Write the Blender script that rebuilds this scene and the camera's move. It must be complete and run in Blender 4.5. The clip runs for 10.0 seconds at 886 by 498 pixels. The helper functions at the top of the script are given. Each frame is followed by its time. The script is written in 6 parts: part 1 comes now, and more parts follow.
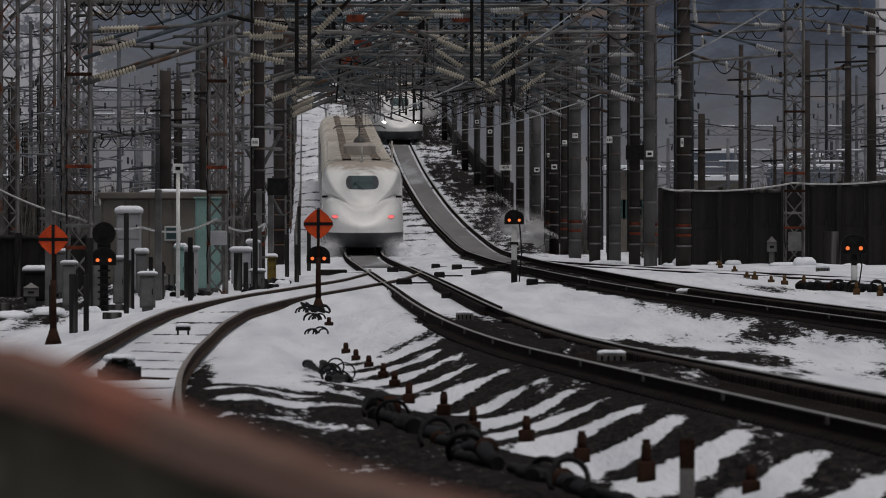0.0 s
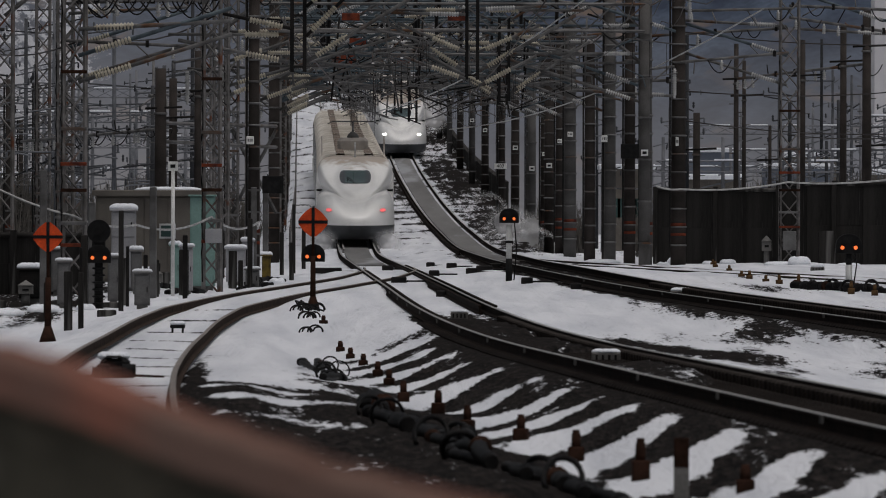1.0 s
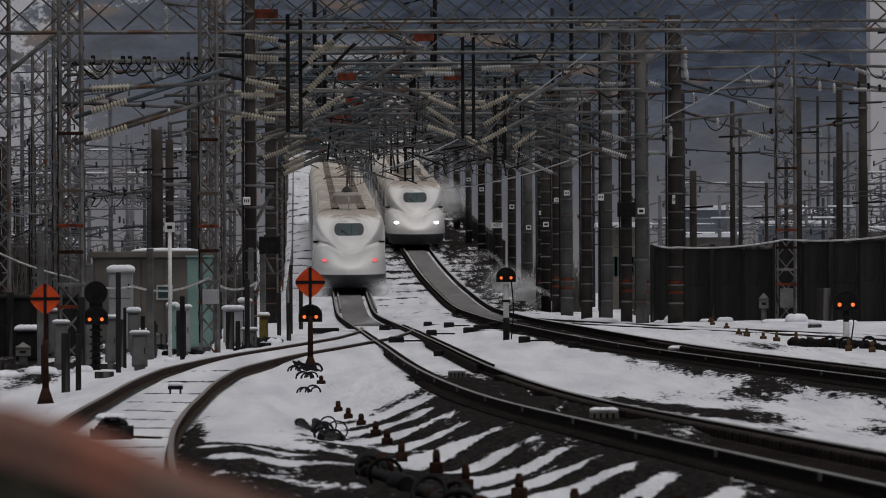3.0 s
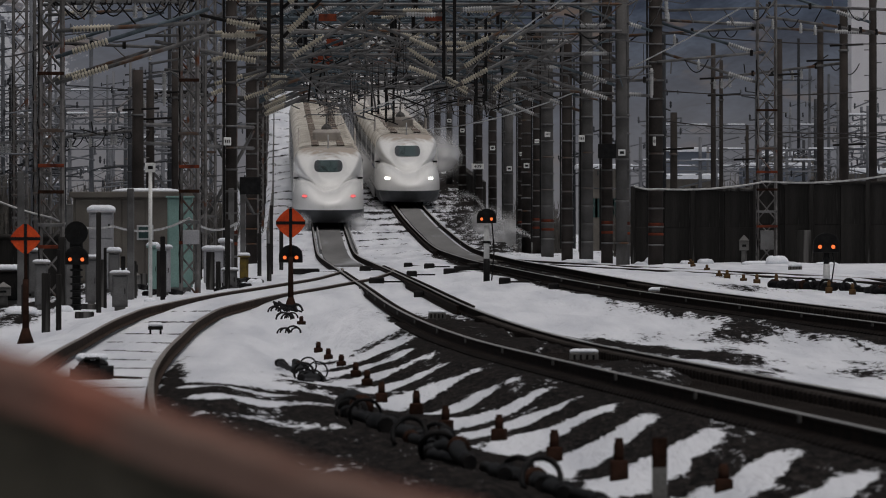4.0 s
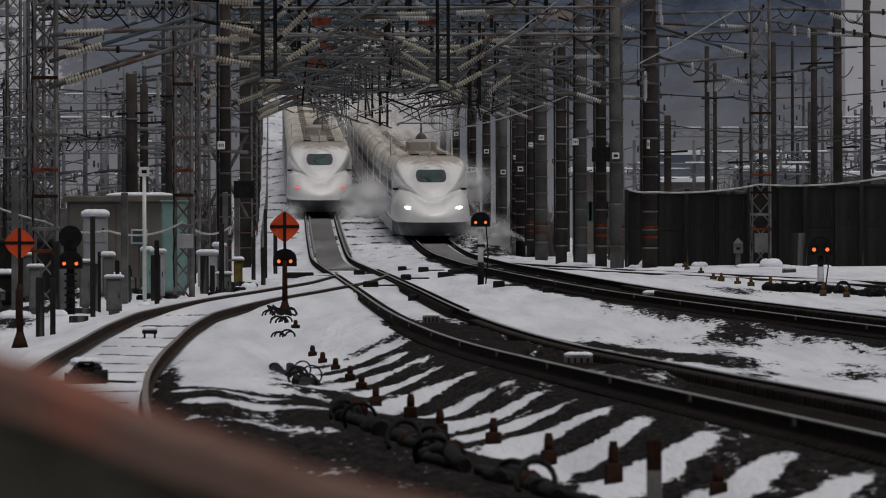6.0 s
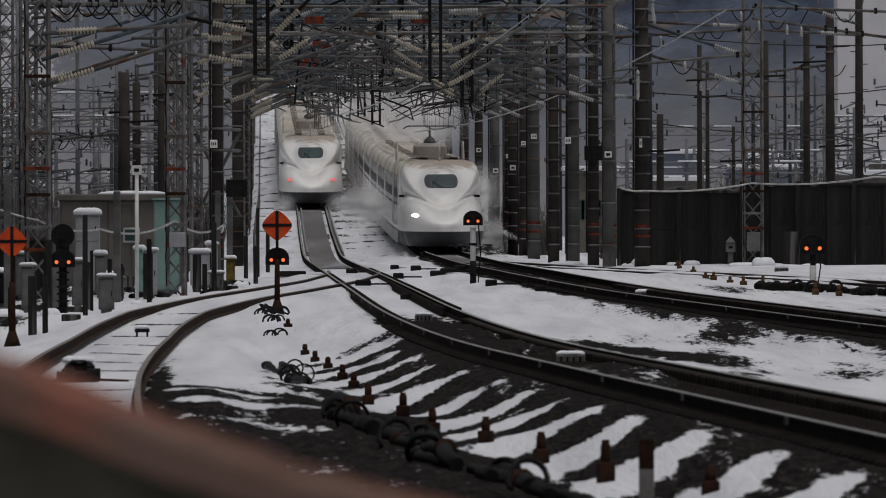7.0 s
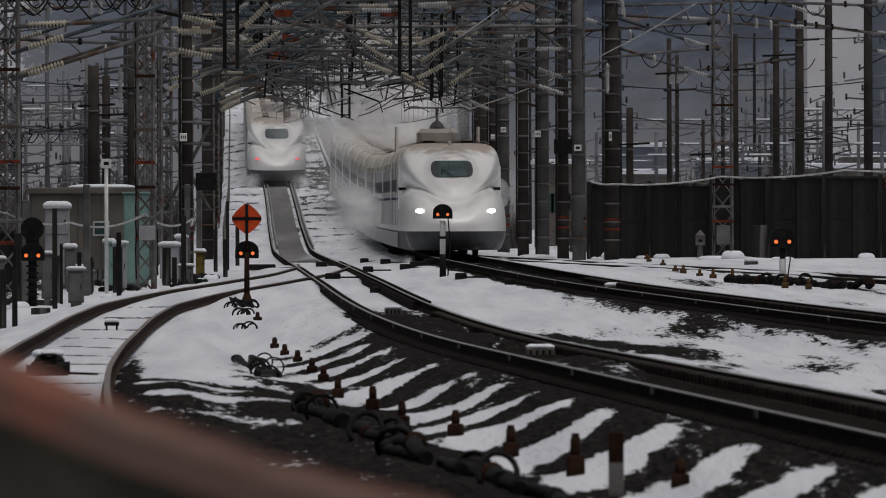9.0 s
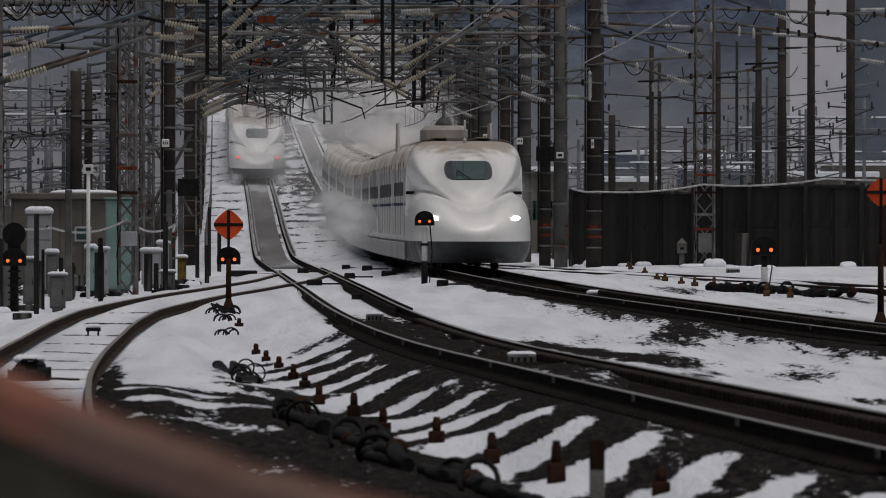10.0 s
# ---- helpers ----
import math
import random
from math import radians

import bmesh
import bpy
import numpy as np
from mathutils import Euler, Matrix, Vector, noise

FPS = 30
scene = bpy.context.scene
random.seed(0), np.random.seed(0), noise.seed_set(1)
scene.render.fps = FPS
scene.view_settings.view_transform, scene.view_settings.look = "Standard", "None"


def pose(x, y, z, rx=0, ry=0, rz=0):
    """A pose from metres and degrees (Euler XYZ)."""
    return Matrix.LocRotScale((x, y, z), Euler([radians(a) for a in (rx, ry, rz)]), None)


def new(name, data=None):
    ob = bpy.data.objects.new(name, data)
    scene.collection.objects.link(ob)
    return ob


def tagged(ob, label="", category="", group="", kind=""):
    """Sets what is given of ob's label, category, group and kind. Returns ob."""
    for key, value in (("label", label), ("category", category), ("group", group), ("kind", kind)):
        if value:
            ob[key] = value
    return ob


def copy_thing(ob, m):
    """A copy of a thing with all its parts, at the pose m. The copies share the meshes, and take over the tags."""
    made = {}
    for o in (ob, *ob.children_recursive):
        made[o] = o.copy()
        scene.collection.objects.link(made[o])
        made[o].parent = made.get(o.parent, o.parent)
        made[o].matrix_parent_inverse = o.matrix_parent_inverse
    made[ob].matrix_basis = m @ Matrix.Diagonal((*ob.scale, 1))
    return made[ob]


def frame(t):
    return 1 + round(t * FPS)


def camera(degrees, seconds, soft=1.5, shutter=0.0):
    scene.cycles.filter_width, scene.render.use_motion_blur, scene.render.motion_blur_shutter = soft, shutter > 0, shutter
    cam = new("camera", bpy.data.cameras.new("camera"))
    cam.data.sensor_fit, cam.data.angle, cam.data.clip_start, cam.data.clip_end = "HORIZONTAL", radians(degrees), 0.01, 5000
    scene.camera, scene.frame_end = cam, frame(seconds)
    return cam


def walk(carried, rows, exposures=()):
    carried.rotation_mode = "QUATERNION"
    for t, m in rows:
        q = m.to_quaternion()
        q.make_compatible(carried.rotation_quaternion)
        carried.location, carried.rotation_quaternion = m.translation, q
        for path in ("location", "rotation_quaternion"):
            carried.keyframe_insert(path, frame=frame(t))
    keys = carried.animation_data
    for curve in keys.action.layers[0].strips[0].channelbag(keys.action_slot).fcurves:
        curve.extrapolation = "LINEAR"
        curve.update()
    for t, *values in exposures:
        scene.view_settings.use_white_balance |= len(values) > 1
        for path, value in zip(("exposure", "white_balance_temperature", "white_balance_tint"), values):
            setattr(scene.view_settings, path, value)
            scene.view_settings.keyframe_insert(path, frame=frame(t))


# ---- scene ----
# Plan: the camera stands at x = 0, y = 0; y runs along the line, z = 0 is the near rail top.

def pchip(xs, ys):
    """A smooth curve through a few plan points that never overshoots them."""
    xs, ys = np.array(xs, float), np.array(ys, float)
    h = np.diff(xs)
    d = np.diff(ys) / h
    m = np.zeros(len(xs))
    m[0], m[-1] = d[0], d[-1]
    for i in range(1, len(xs) - 1):
        if d[i - 1] * d[i] > 0:
            w1, w2 = 2 * h[i] + h[i - 1], h[i] + 2 * h[i - 1]
            m[i] = (w1 + w2) / (w1 / d[i - 1] + w2 / d[i])

    def f(x):
        x = np.asarray(x, float)
        i = np.clip(np.searchsorted(xs, x) - 1, 0, len(h) - 1)
        t = (x - xs[i]) / h[i]
        inside = (ys[i] * (1 + 2 * t) * (1 - t) ** 2 + m[i] * h[i] * t * (1 - t) ** 2
                  + ys[i + 1] * t * t * (3 - 2 * t) + m[i + 1] * h[i] * t * t * (t - 1))
        out = np.where(x < xs[0], ys[0] + (x - xs[0]) * m[0], np.where(x > xs[-1], ys[-1] + (x - xs[-1]) * m[-1], inside))
        return float(out) if out.ndim == 0 else out
    return f


# rail height along the line, and the four tracks' centre lines (x as a function of y)
rail_z = pchip([0, 150, 220, 290, 340, 400, 465, 535, 580, 630, 672, 737, 900, 1150], [0, 0, .2, .46, .56, .71, 1.58, 2.95, 4.03, 5.32, 6.5, 8.4, 13.6, 22.3])
track_a = pchip([40, 90, 123, 151, 200, 243, 277, 335, 397, 465, 535, 630, 737, 1150],
                [6.6, 4.3, 2.87, 1.75, .36, -.45, -1.1, -2.05, -3.02, -3.9, -4.75, -6.05, -7.5, -13.2])
track_b = pchip([40, 130, 180, 229, 279, 332, 385, 465, 535, 630, 737, 1150],
                [17.0, 11.4, 8.5, 5.8, 3.45, 2.54, 1.97, .82, -.33, -1.8, -3.25, -8.95])
track_l = pchip([40, 91, 106, 124, 156, 185, 197, 211, 226, 250, 275, 300, 335],
                [-1.35, -3.08, -3.51, -3.92, -4.39, -4.62, -4.6, -4.3, -3.85, -2.75, -1.75, -1.4, -2.05])
track_c = pchip([150, 200, 260, 305, 332, 385], [25, 18.6, 12.0, 7.4, 5.2, 1.45])

# the inbound line lies a little higher where it leaves the curve
lift_b = pchip([150, 230, 281, 330, 400, 450, 490], [0, .05, .17, .15, .15, .05, 0])


def height_on(tr, y):
    return rail_z(y) + (lift_b(np.clip(y, 150, 490)) if tr is track_b else 0)


EYE = (0, 0, 1.65)
# seconds, pan, tilt and lean in degrees
TURNS = [(0, 0, -.0987, 0), (.5, -.0121, -.1256, .032), (1, -.0294, -.1075, .14), (1.5, -.0213, -.0982, -.008), (1.75, -.015, -.035, -.04),
         (2, -.0057, .0597, -.083), (2.1, .0014, .1, -.095), (2.2, .004, .12, -.107), (2.5, -.01, .175, -.145), (2.9, -.037, .228, -.2), (3.3, -.0655, .1975, -.235), (3.5, -.0924, .0815, -.168),
         (4, -.1556, -.1049, -.051), (4.5, -.1822, -.021, -.006), (5, -.1691, -.025, -.169), (5.5, -.1614, -.12, -.167), (5.6, -.1646, -.107, -.166), (5.7, -.171, -.0987, -.165), (6.25, -.207, -.076, -.155), (6.8, -.2417, -.0677, -.146), (6.9, -.2385, -.0725, -.143),
         (7, -.2318, -.0929, -.141), (7.5, -.2725, -.1234, .007), (8, -.3646, -.0302, .015), (8.5, -.3729, -.045, -.207),
         (9, -.4026, -.1308, -.144), (9.5, -.4576, -.0841, .006), (10, -.5052, -.0921, .082)]
cam = camera(4.988, 10.0, soft=1.0)
cam.data.dof.use_dof = True
cam.data.dof.focus_distance = 300
cam.data.dof.aperture_fstop = 11
walk(cam, [(t, pose(*EYE, 90 + tilt, 0, pan) @ pose(0, 0, 0, 0, 0, lean)) for t, pan, tilt, lean in TURNS])

# ---- light: an overcast winter sky, dim and slightly warm ----
world = bpy.data.worlds.new("world")
scene.world = world
world.use_nodes = True
wn, wl = world.node_tree.nodes, world.node_tree.links
sky = wn.new("ShaderNodeTexSky")
sky.sky_type, sky.sun_disc, sky.sun_elevation, sky.sun_rotation = "NISHITA", False, radians(72), radians(165)
sky.air_density, sky.dust_density, sky.ozone_density = 1.0, 6.0, 1.0
hue = wn.new("ShaderNodeHueSaturation")
hue.inputs["Saturation"].default_value = .35
wl.new(sky.outputs[0], hue.inputs["Color"])
wl.new(hue.outputs[0], wn["Background"].inputs["Color"])
wn["Background"].inputs["Strength"].default_value = .062
sun_data = bpy.data.lights.new("sun", "SUN")
sun_data.energy, sun_data.angle, sun_data.color = 1.15, radians(40), (1, .95, .95)
sun = new("sun", sun_data)
sun.rotation_euler = (radians(7), radians(9), 0)
scene.view_settings.exposure = -.4


# ---- materials ----
def material(name, a, b=None, rough=.7, metal=0.0, scale=3.0, bump=.0, stretch=(1, 1, 1), detail_scale=40.0, third=None, emit=0, per_object=.0):
    """Two-scale mottled surface: colour a, drifting to b in patches, with fine grain and relief; third: sparse blotches."""
    m = bpy.data.materials.new(name)
    m.use_nodes = True
    n, l = m.node_tree.nodes, m.node_tree.links
    p = n["Principled BSDF"]
    p.inputs["Roughness"].default_value, p.inputs["Metallic"].default_value = rough, metal
    p.inputs["Specular IOR Level"].default_value = .5 if rough < .45 else .04
    b = b or tuple(c * .7 for c in a)
    co = n.new("ShaderNodeTexCoord")
    mp = n.new("ShaderNodeMapping")
    mp.inputs["Scale"].default_value = stretch
    l.new(co.outputs["Object"], mp.inputs["Vector"])
    big, fine = n.new("ShaderNodeTexNoise"), n.new("ShaderNodeTexNoise")
    for t, s in ((big, scale), (fine, detail_scale)):
        t.inputs["Scale"].default_value, t.inputs["Detail"].default_value = s, 4
        l.new(mp.outputs[0], t.inputs["Vector"])
    ramp = n.new("ShaderNodeValToRGB")
    ramp.color_ramp.elements[0].position, ramp.color_ramp.elements[1].position = .38, .64
    ramp.color_ramp.elements[0].color, ramp.color_ramp.elements[1].color = (*a, 1), (*b, 1)
    l.new(big.outputs[0], ramp.inputs[0])
    grain = n.new("ShaderNodeMix")
    grain.data_type, grain.blend_type = "RGBA", "MULTIPLY"
    grain.inputs["Factor"].default_value = .55
    l.new(ramp.outputs[0], grain.inputs[6])
    l.new(fine.outputs["Fac"], grain.inputs[7])
    lift = n.new("ShaderNodeMix")
    lift.data_type, lift.blend_type = "RGBA", "MULTIPLY"
    lift.inputs["Factor"].default_value = 1
    lift.inputs[7].default_value = (1.35, 1.35, 1.35, 1)
    l.new(grain.outputs[2], lift.inputs[6])
    last = lift.outputs[2]
    if third:
        spots, cut, mx = n.new("ShaderNodeTexNoise"), n.new("ShaderNodeValToRGB"), n.new("ShaderNodeMix")
        spots.inputs["Scale"].default_value, spots.inputs["Detail"].default_value = scale * .6, 6
        l.new(mp.outputs[0], spots.inputs["Vector"])
        cut.color_ramp.elements[0].position, cut.color_ramp.elements[1].position = .58, .66
        l.new(spots.outputs[0], cut.inputs[0])
        mx.data_type = "RGBA"
        mx.inputs[7].default_value = (*third, 1)
        l.new(cut.outputs[0], mx.inputs[0])
        l.new(last, mx.inputs[6])
        last = mx.outputs[2]
    if per_object:
        oi, mr, hv = n.new("ShaderNodeObjectInfo"), n.new("ShaderNodeMapRange"), n.new("ShaderNodeHueSaturation")
        mr.inputs["To Min"].default_value, mr.inputs["To Max"].default_value = 1 - per_object, 1 + per_object
        l.new(oi.outputs["Random"], mr.inputs[0])
        l.new(mr.outputs[0], hv.inputs["Value"])
        l.new(last, hv.inputs["Color"])
        last = hv.outputs[0]
    l.new(last, p.inputs["Base Color"])
    if bump:
        bp = n.new("ShaderNodeBump")
        bp.inputs["Strength"].default_value, bp.inputs["Distance"].default_value = bump, .02
        l.new(fine.outputs["Fac"], bp.inputs["Height"])
        l.new(bp.outputs[0], p.inputs["Normal"])
    if emit:
        p.inputs["Emission Color"].default_value, p.inputs["Emission Strength"].default_value = (*a, 1), emit
    return m


STEEL = material("galvanised_steel", (.165, .163, .162), (.075, .073, .071), .55, .2, 1.5, third=(.10, .06, .04))
BLUE_STEEL = material("blue_grey_painted_steel", (.10, .125, .14), (.055, .068, .078), .6, .1, 2)
LATTICE = material("pale_weathered_lattice_steel", (.21, .2, .195), (.10, .095, .09), .6, .1, 2.5, third=(.13, .055, .032))
DARK_STEEL = material("dark_weathered_steel", (.024, .022, .021), (.012, .012, .012), .6, .1, 2)
RUST = material("rusted_steel", (.038, .019, .013), (.019, .011, .008), .9, 0, 6, .3)
TAN = material("tan_corroded_brass", (.11, .065, .03), (.05, .03, .018), .8, 0, 6, .3)
ORANGE = material("orange_red_primer", (.17, .042, .022), (.07, .024, .018), .7, 0, 4)
CONCRETE = material("grey_concrete", (.20, .195, .185), (.12, .116, .11), .9, 0, 1.2, .3, third=(.1, .095, .09))
DARK_CONCRETE = material("stained_dark_concrete", (.036, .034, .032), (.02, .019, .018), .95, 0, 2.2, .3, stretch=(1.6, 1.6, .1), third=(.13, .126, .12))
POLE_CONCRETE = material("pole_concrete", (.12, .116, .112), (.06, .058, .056), .9, 0, .7, .2, third=(.045, .04, .038))
BROWN_POLE = material("tarred_dark_pole", (.055, .047, .043), (.028, .025, .023), .8, 0, 1, .3)
PORCELAIN = material("cream_porcelain", (.44, .40, .31), (.28, .25, .19), .35, 0, 5)
WHITE_INSUL = material("white_porcelain", (.48, .48, .47), (.30, .30, .295), .25, 0, 5)
BLACK = material("matt_black_paint", (.012, .012, .012), (.02, .02, .02), .5, 0, 6)
SIGN_RED = material("orange_red_sign_paint", (.66, .085, .025), (.5, .06, .02), .5, 0, 4)
WHITE_PAINT = material("white_paint", (.72, .72, .7), (.6, .6, .58), .5, 0, 3)
DULL_YELLOW = material("soiled_yellow_paint", (.16, .115, .03), (.07, .055, .03), .8, 0, 5, third=(.04, .036, .03))
MINT = material("mint_green_paint", (.21, .33, .30), (.17, .27, .25), .5, 0, 1.5)
GREY_PAINT = material("pale_grey_cabinet_paint", (.36, .36, .375), (.28, .28, .29), .5, 0, 1.5)
BEIGE = material("beige_panel", (.155, .142, .124), (.11, .10, .09), .7, 0, 1)
SNOW_CAP = material("snow", (.80, .82, .86), (.72, .75, .80), .7, 0, 4, .3)
RAIL_SIDE = material("rail_rust", (.022, .0145, .0115), (.010, .008, .007), .85, 0, 3, .2)
SIDING_RUST = material("siding_rail_rust", (.06, .043, .034), (.032, .024, .02), .9, 0, 3, .2)
RAIL_HEAD = material("worn_rail_head", (.55, .52, .49), (.4, .37, .34), .35, .8, 5)
RAIL_HEAD_RUSTY = material("dull_rail_head", (.3, .275, .25), (.19, .16, .14), .5, .4, 4)
WET_EDGE = material("wet_concrete_edge", (.3, .295, .29), (.2, .195, .19), .4, 0, .6, stretch=(1, .1, 1))
SLEEPER = material("dark_concrete_sleeper", (.021, .017, .015), (.011, .0095, .009), .95, 0, 4, .3, third=(.045, .04, .037), per_object=.25)
CABLE = material("black_hose_rubber", (.008, .008, .0085), (.018, .017, .0165), .5, 0, 6)
WIRE = material("contact_wire_copper", (.05, .045, .042), (.035, .03, .03), .5, .5, 2)
WIRE_BRIGHT = material("bright_aluminium_wire", (.5, .5, .5), (.35, .35, .35), .4, .6, 2)
BODY_WHITE = material("white_train_paint", (.90, .89, .87), (.86, .85, .82), .22, 0, .5)


def roof_edge_grime(m):
    """Beige brake-dust grime that has crept over the roof's edge on to the white paint."""
    n, l = m.node_tree.nodes, m.node_tree.links
    p = n["Principled BSDF"]
    was = p.inputs["Base Color"].links[0].from_socket
    co, sep, tex = n.new("ShaderNodeTexCoord"), n.new("ShaderNodeSeparateXYZ"), n.new("ShaderNodeTexNoise")
    l.new(co.outputs["Object"], sep.inputs[0])
    l.new(co.outputs["Object"], tex.inputs["Vector"])
    tex.inputs["Scale"].default_value, tex.inputs["Detail"].default_value = 1.7, 6
    add, cut, mx = n.new("ShaderNodeMath"), n.new("ShaderNodeMapRange"), n.new("ShaderNodeMix")
    add.operation, add.inputs[1].default_value = "MULTIPLY_ADD", .9
    l.new(tex.outputs[0], add.inputs[0])
    l.new(sep.outputs["Z"], add.inputs[2])
    cut.inputs["From Min"].default_value, cut.inputs["From Max"].default_value = 3.64, 3.9
    cut.inputs["To Max"].default_value = .9
    l.new(add.outputs[0], cut.inputs[0])
    mx.data_type = "RGBA"
    mx.inputs[7].default_value = (.40, .33, .26, 1)
    l.new(cut.outputs[0], mx.inputs[0])
    l.new(was, mx.inputs[6])
    l.new(mx.outputs[2], p.inputs["Base Color"])


roof_edge_grime(BODY_WHITE)
ROOF_DIRTY = material("grimed_cream_roof", (.72, .68, .61), (.40, .35, .28), .55, 0, .9, third=(.76, .74, .69), stretch=(1, .3, 1))
ROOF_PANEL = material("brown_roof_panel", (.22, .18, .15), (.14, .115, .10), .7, 0, 1.2)
COVER_GREY = material("soiled_pale_grey_cover", (.40, .37, .34), (.28, .255, .23), .6, 0, 1.2)
SEAM_GREY = material("shadowed_grey_seam", (.2, .2, .2), (.14, .14, .14), .7, 0, 2)
SKIRT = material("dark_grey_skirt_paint", (.085, .09, .095), (.06, .062, .066), .5, 0, 1.5, third=(.2, .2, .2))
UNDER = material("black_underframe", (.015, .015, .015), (.03, .03, .03), .7, 0, 2)
GLASS_DARK = material("dark_train_glass", (.05, .085, .08), (.035, .06, .058), .08, 0, 1)
CAB_PILLAR = material("streaked_grey_black_glass", (.02, .02, .022), (.06, .06, .06), .2, 0, 4, stretch=(6, 1, .5))
SIDE_GLASS = material("dull_side_window", (.075, .078, .082), (.1, .1, .105), .5, 0, 1)
BLUE_BAND = material("blue_stripe_paint", (.03, .045, .11), (.04, .05, .1), .6, 0, 1)
LIGHT_METAL = material("pale_louvre_metal", (.55, .56, .56), (.4, .4, .4), .4, .3, 2)
HEADLAMP = material("lit_headlamp", (1, .96, .86), (1, .96, .86), .2, emit=14)
TAILLAMP = material("lit_tail_lamp", (1, .16, .16), (1, .16, .16), .2, emit=.9)
AMBER = material("lit_amber_lamp", (1, .20, .05), (1, .20, .05), .2, emit=1.25)
BRICK_RED = material("flaking_red_brown_paint", (.26, .11, .08), (.10, .062, .05), .95, 0, 3.0, .6, third=(.17, .11, .09))
MOSS = material("mossy_dark_concrete", (.15, .135, .105), (.06, .057, .045), .95, 0, 4, .6, third=(.2, .18, .15))


# ---- mesh helpers ----
def tube(bm, p, q, r, r2=None, n=6):
    """A closed round bar from p to q."""
    p, q = Vector(p), Vector(q)
    turn = (q - p).to_track_quat("Z", "Y").to_matrix()
    ring = []
    for c, rr in ((p, r), (q, r if r2 is None else r2)):
        ring.append([bm.verts.new(c + turn @ Vector((rr * math.cos(k * 2 * math.pi / n), rr * math.sin(k * 2 * math.pi / n), 0))) for k in range(n)])
    for k in range(n):
        bm.faces.new((ring[0][k], ring[0][(k + 1) % n], ring[1][(k + 1) % n], ring[1][k])).smooth = n > 4
    bm.faces.new(ring[0][::-1]), bm.faces.new(ring[1])


def box(bm, x0, x1, y0, y1, z0, z1, bevel=0.0):
    """A block with chamfered upright edges and top when bevel is set."""
    if not bevel:
        v = [bm.verts.new((x, y, z)) for z in (z0, z1) for y in (y0, y1) for x in (x0, x1)]
        for f in ((0, 2, 3, 1), (4, 5, 7, 6), (0, 1, 5, 4), (1, 3, 7, 5), (3, 2, 6, 7), (2, 0, 4, 6)):
            bm.faces.new([v[i] for i in f])
        return
    b = bevel
    rings = []
    for z, i in ((z0, 0), (z1 - b, 0), (z1, b)):
        X0, X1, Y0, Y1 = x0 + i, x1 - i, y0 + i, y1 - i
        rings.append([bm.verts.new((x, y, z)) for x, y in ((X0 + b, Y0), (X1 - b, Y0), (X1, Y0 + b), (X1, Y1 - b), (X1 - b, Y1), (X0 + b, Y1), (X0, Y1 - b), (X0, Y0 + b))])
    for a, c in zip(rings, rings[1:]):
        for k in range(8):
            bm.faces.new((a[k], a[(k + 1) % 8], c[(k + 1) % 8], c[k]))
    bm.faces.new(rings[0][::-1]), bm.faces.new(rings[-1])


def lathe(bm, profile, n=12, base=(0, 0, 0), turn=None):
    """A turned form: profile of (radius, height)."""
    base = Vector(base)
    rings = []
    for r, h in profile:
        ring = []
        for k in range(n):
            v = Vector((r * math.cos(2 * math.pi * k / n), r * math.sin(2 * math.pi * k / n), h))
            ring.append(bm.verts.new(base + (turn @ v if turn else v)))
        rings.append(ring)
    for a, b in zip(rings, rings[1:]):
        for k in range(n):
            bm.faces.new((a[k], a[(k + 1) % n], b[(k + 1) % n], b[k])).smooth = True
    bm.faces.new(rings[0][::-1]), bm.faces.new(rings[-1])


def lattice(bm, p, q, w, d, bays, r):
    """A four-legged lattice member from p to q (w across, d deep)."""
    p, q = Vector(p), Vector(q)
    axis = (q - p).normalized()
    side = Vector((1, 0, 0)) if abs(axis.x) < .7 else Vector((0, 0, 1))
    side = (side - axis * side.dot(axis)).normalized() * w / 2
    deep = axis.cross(side).normalized() * d / 2
    c = [side + deep, side - deep, -side - deep, -side + deep]
    for k in range(4):
        tube(bm, p + c[k], q + c[k], r, n=4)
    for i in range(bays):
        a, b = p.lerp(q, i / bays), p.lerp(q, (i + 1) / bays)
        for k in range(4):
            u, v = c[k], c[(k + 1) % 4]
            if i % 2:
                u, v = v, u
            tube(bm, a + u, b + v, r * .6, n=3)


def pipe(bm, line, r, n=6):
    """One continuous round tube through a line of points."""
    rings = []
    for i, p in enumerate(line):
        d = line[min(i + 1, len(line) - 1)] - line[max(i - 1, 0)]
        turn = d.to_track_quat("Z", "Y").to_matrix()
        rings.append([bm.verts.new(p + turn @ Vector((r * math.cos(2 * math.pi * k / n), r * math.sin(2 * math.pi * k / n), 0))) for k in range(n)])
    for a, b in zip(rings, rings[1:]):
        for k in range(n):
            bm.faces.new((a[k], a[(k + 1) % n], b[(k + 1) % n], b[k])).smooth = True
    bm.faces.new(rings[0][::-1]), bm.faces.new(rings[-1])


def part(name, bm, mat, parent=None, label=""):
    """Links a bmesh as one mesh object, under its thing or part."""
    me = bpy.data.meshes.new(name)
    bm.normal_update()
    bm.to_mesh(me)
    bm.free()
    me.materials.append(mat)
    ob = new(name, me)
    ob.parent = parent
    if label:
        ob["label"] = label
    return ob


def thing(name, label, category, group="", kind="", at=(0, 0, 0), rz=0):
    """The Empty at the base of a thing of several parts."""
    ob = new(name)
    ob.empty_display_size = .2
    ob.matrix_basis = pose(*at, 0, 0, rz)
    return tagged(ob, label, category, group, kind)


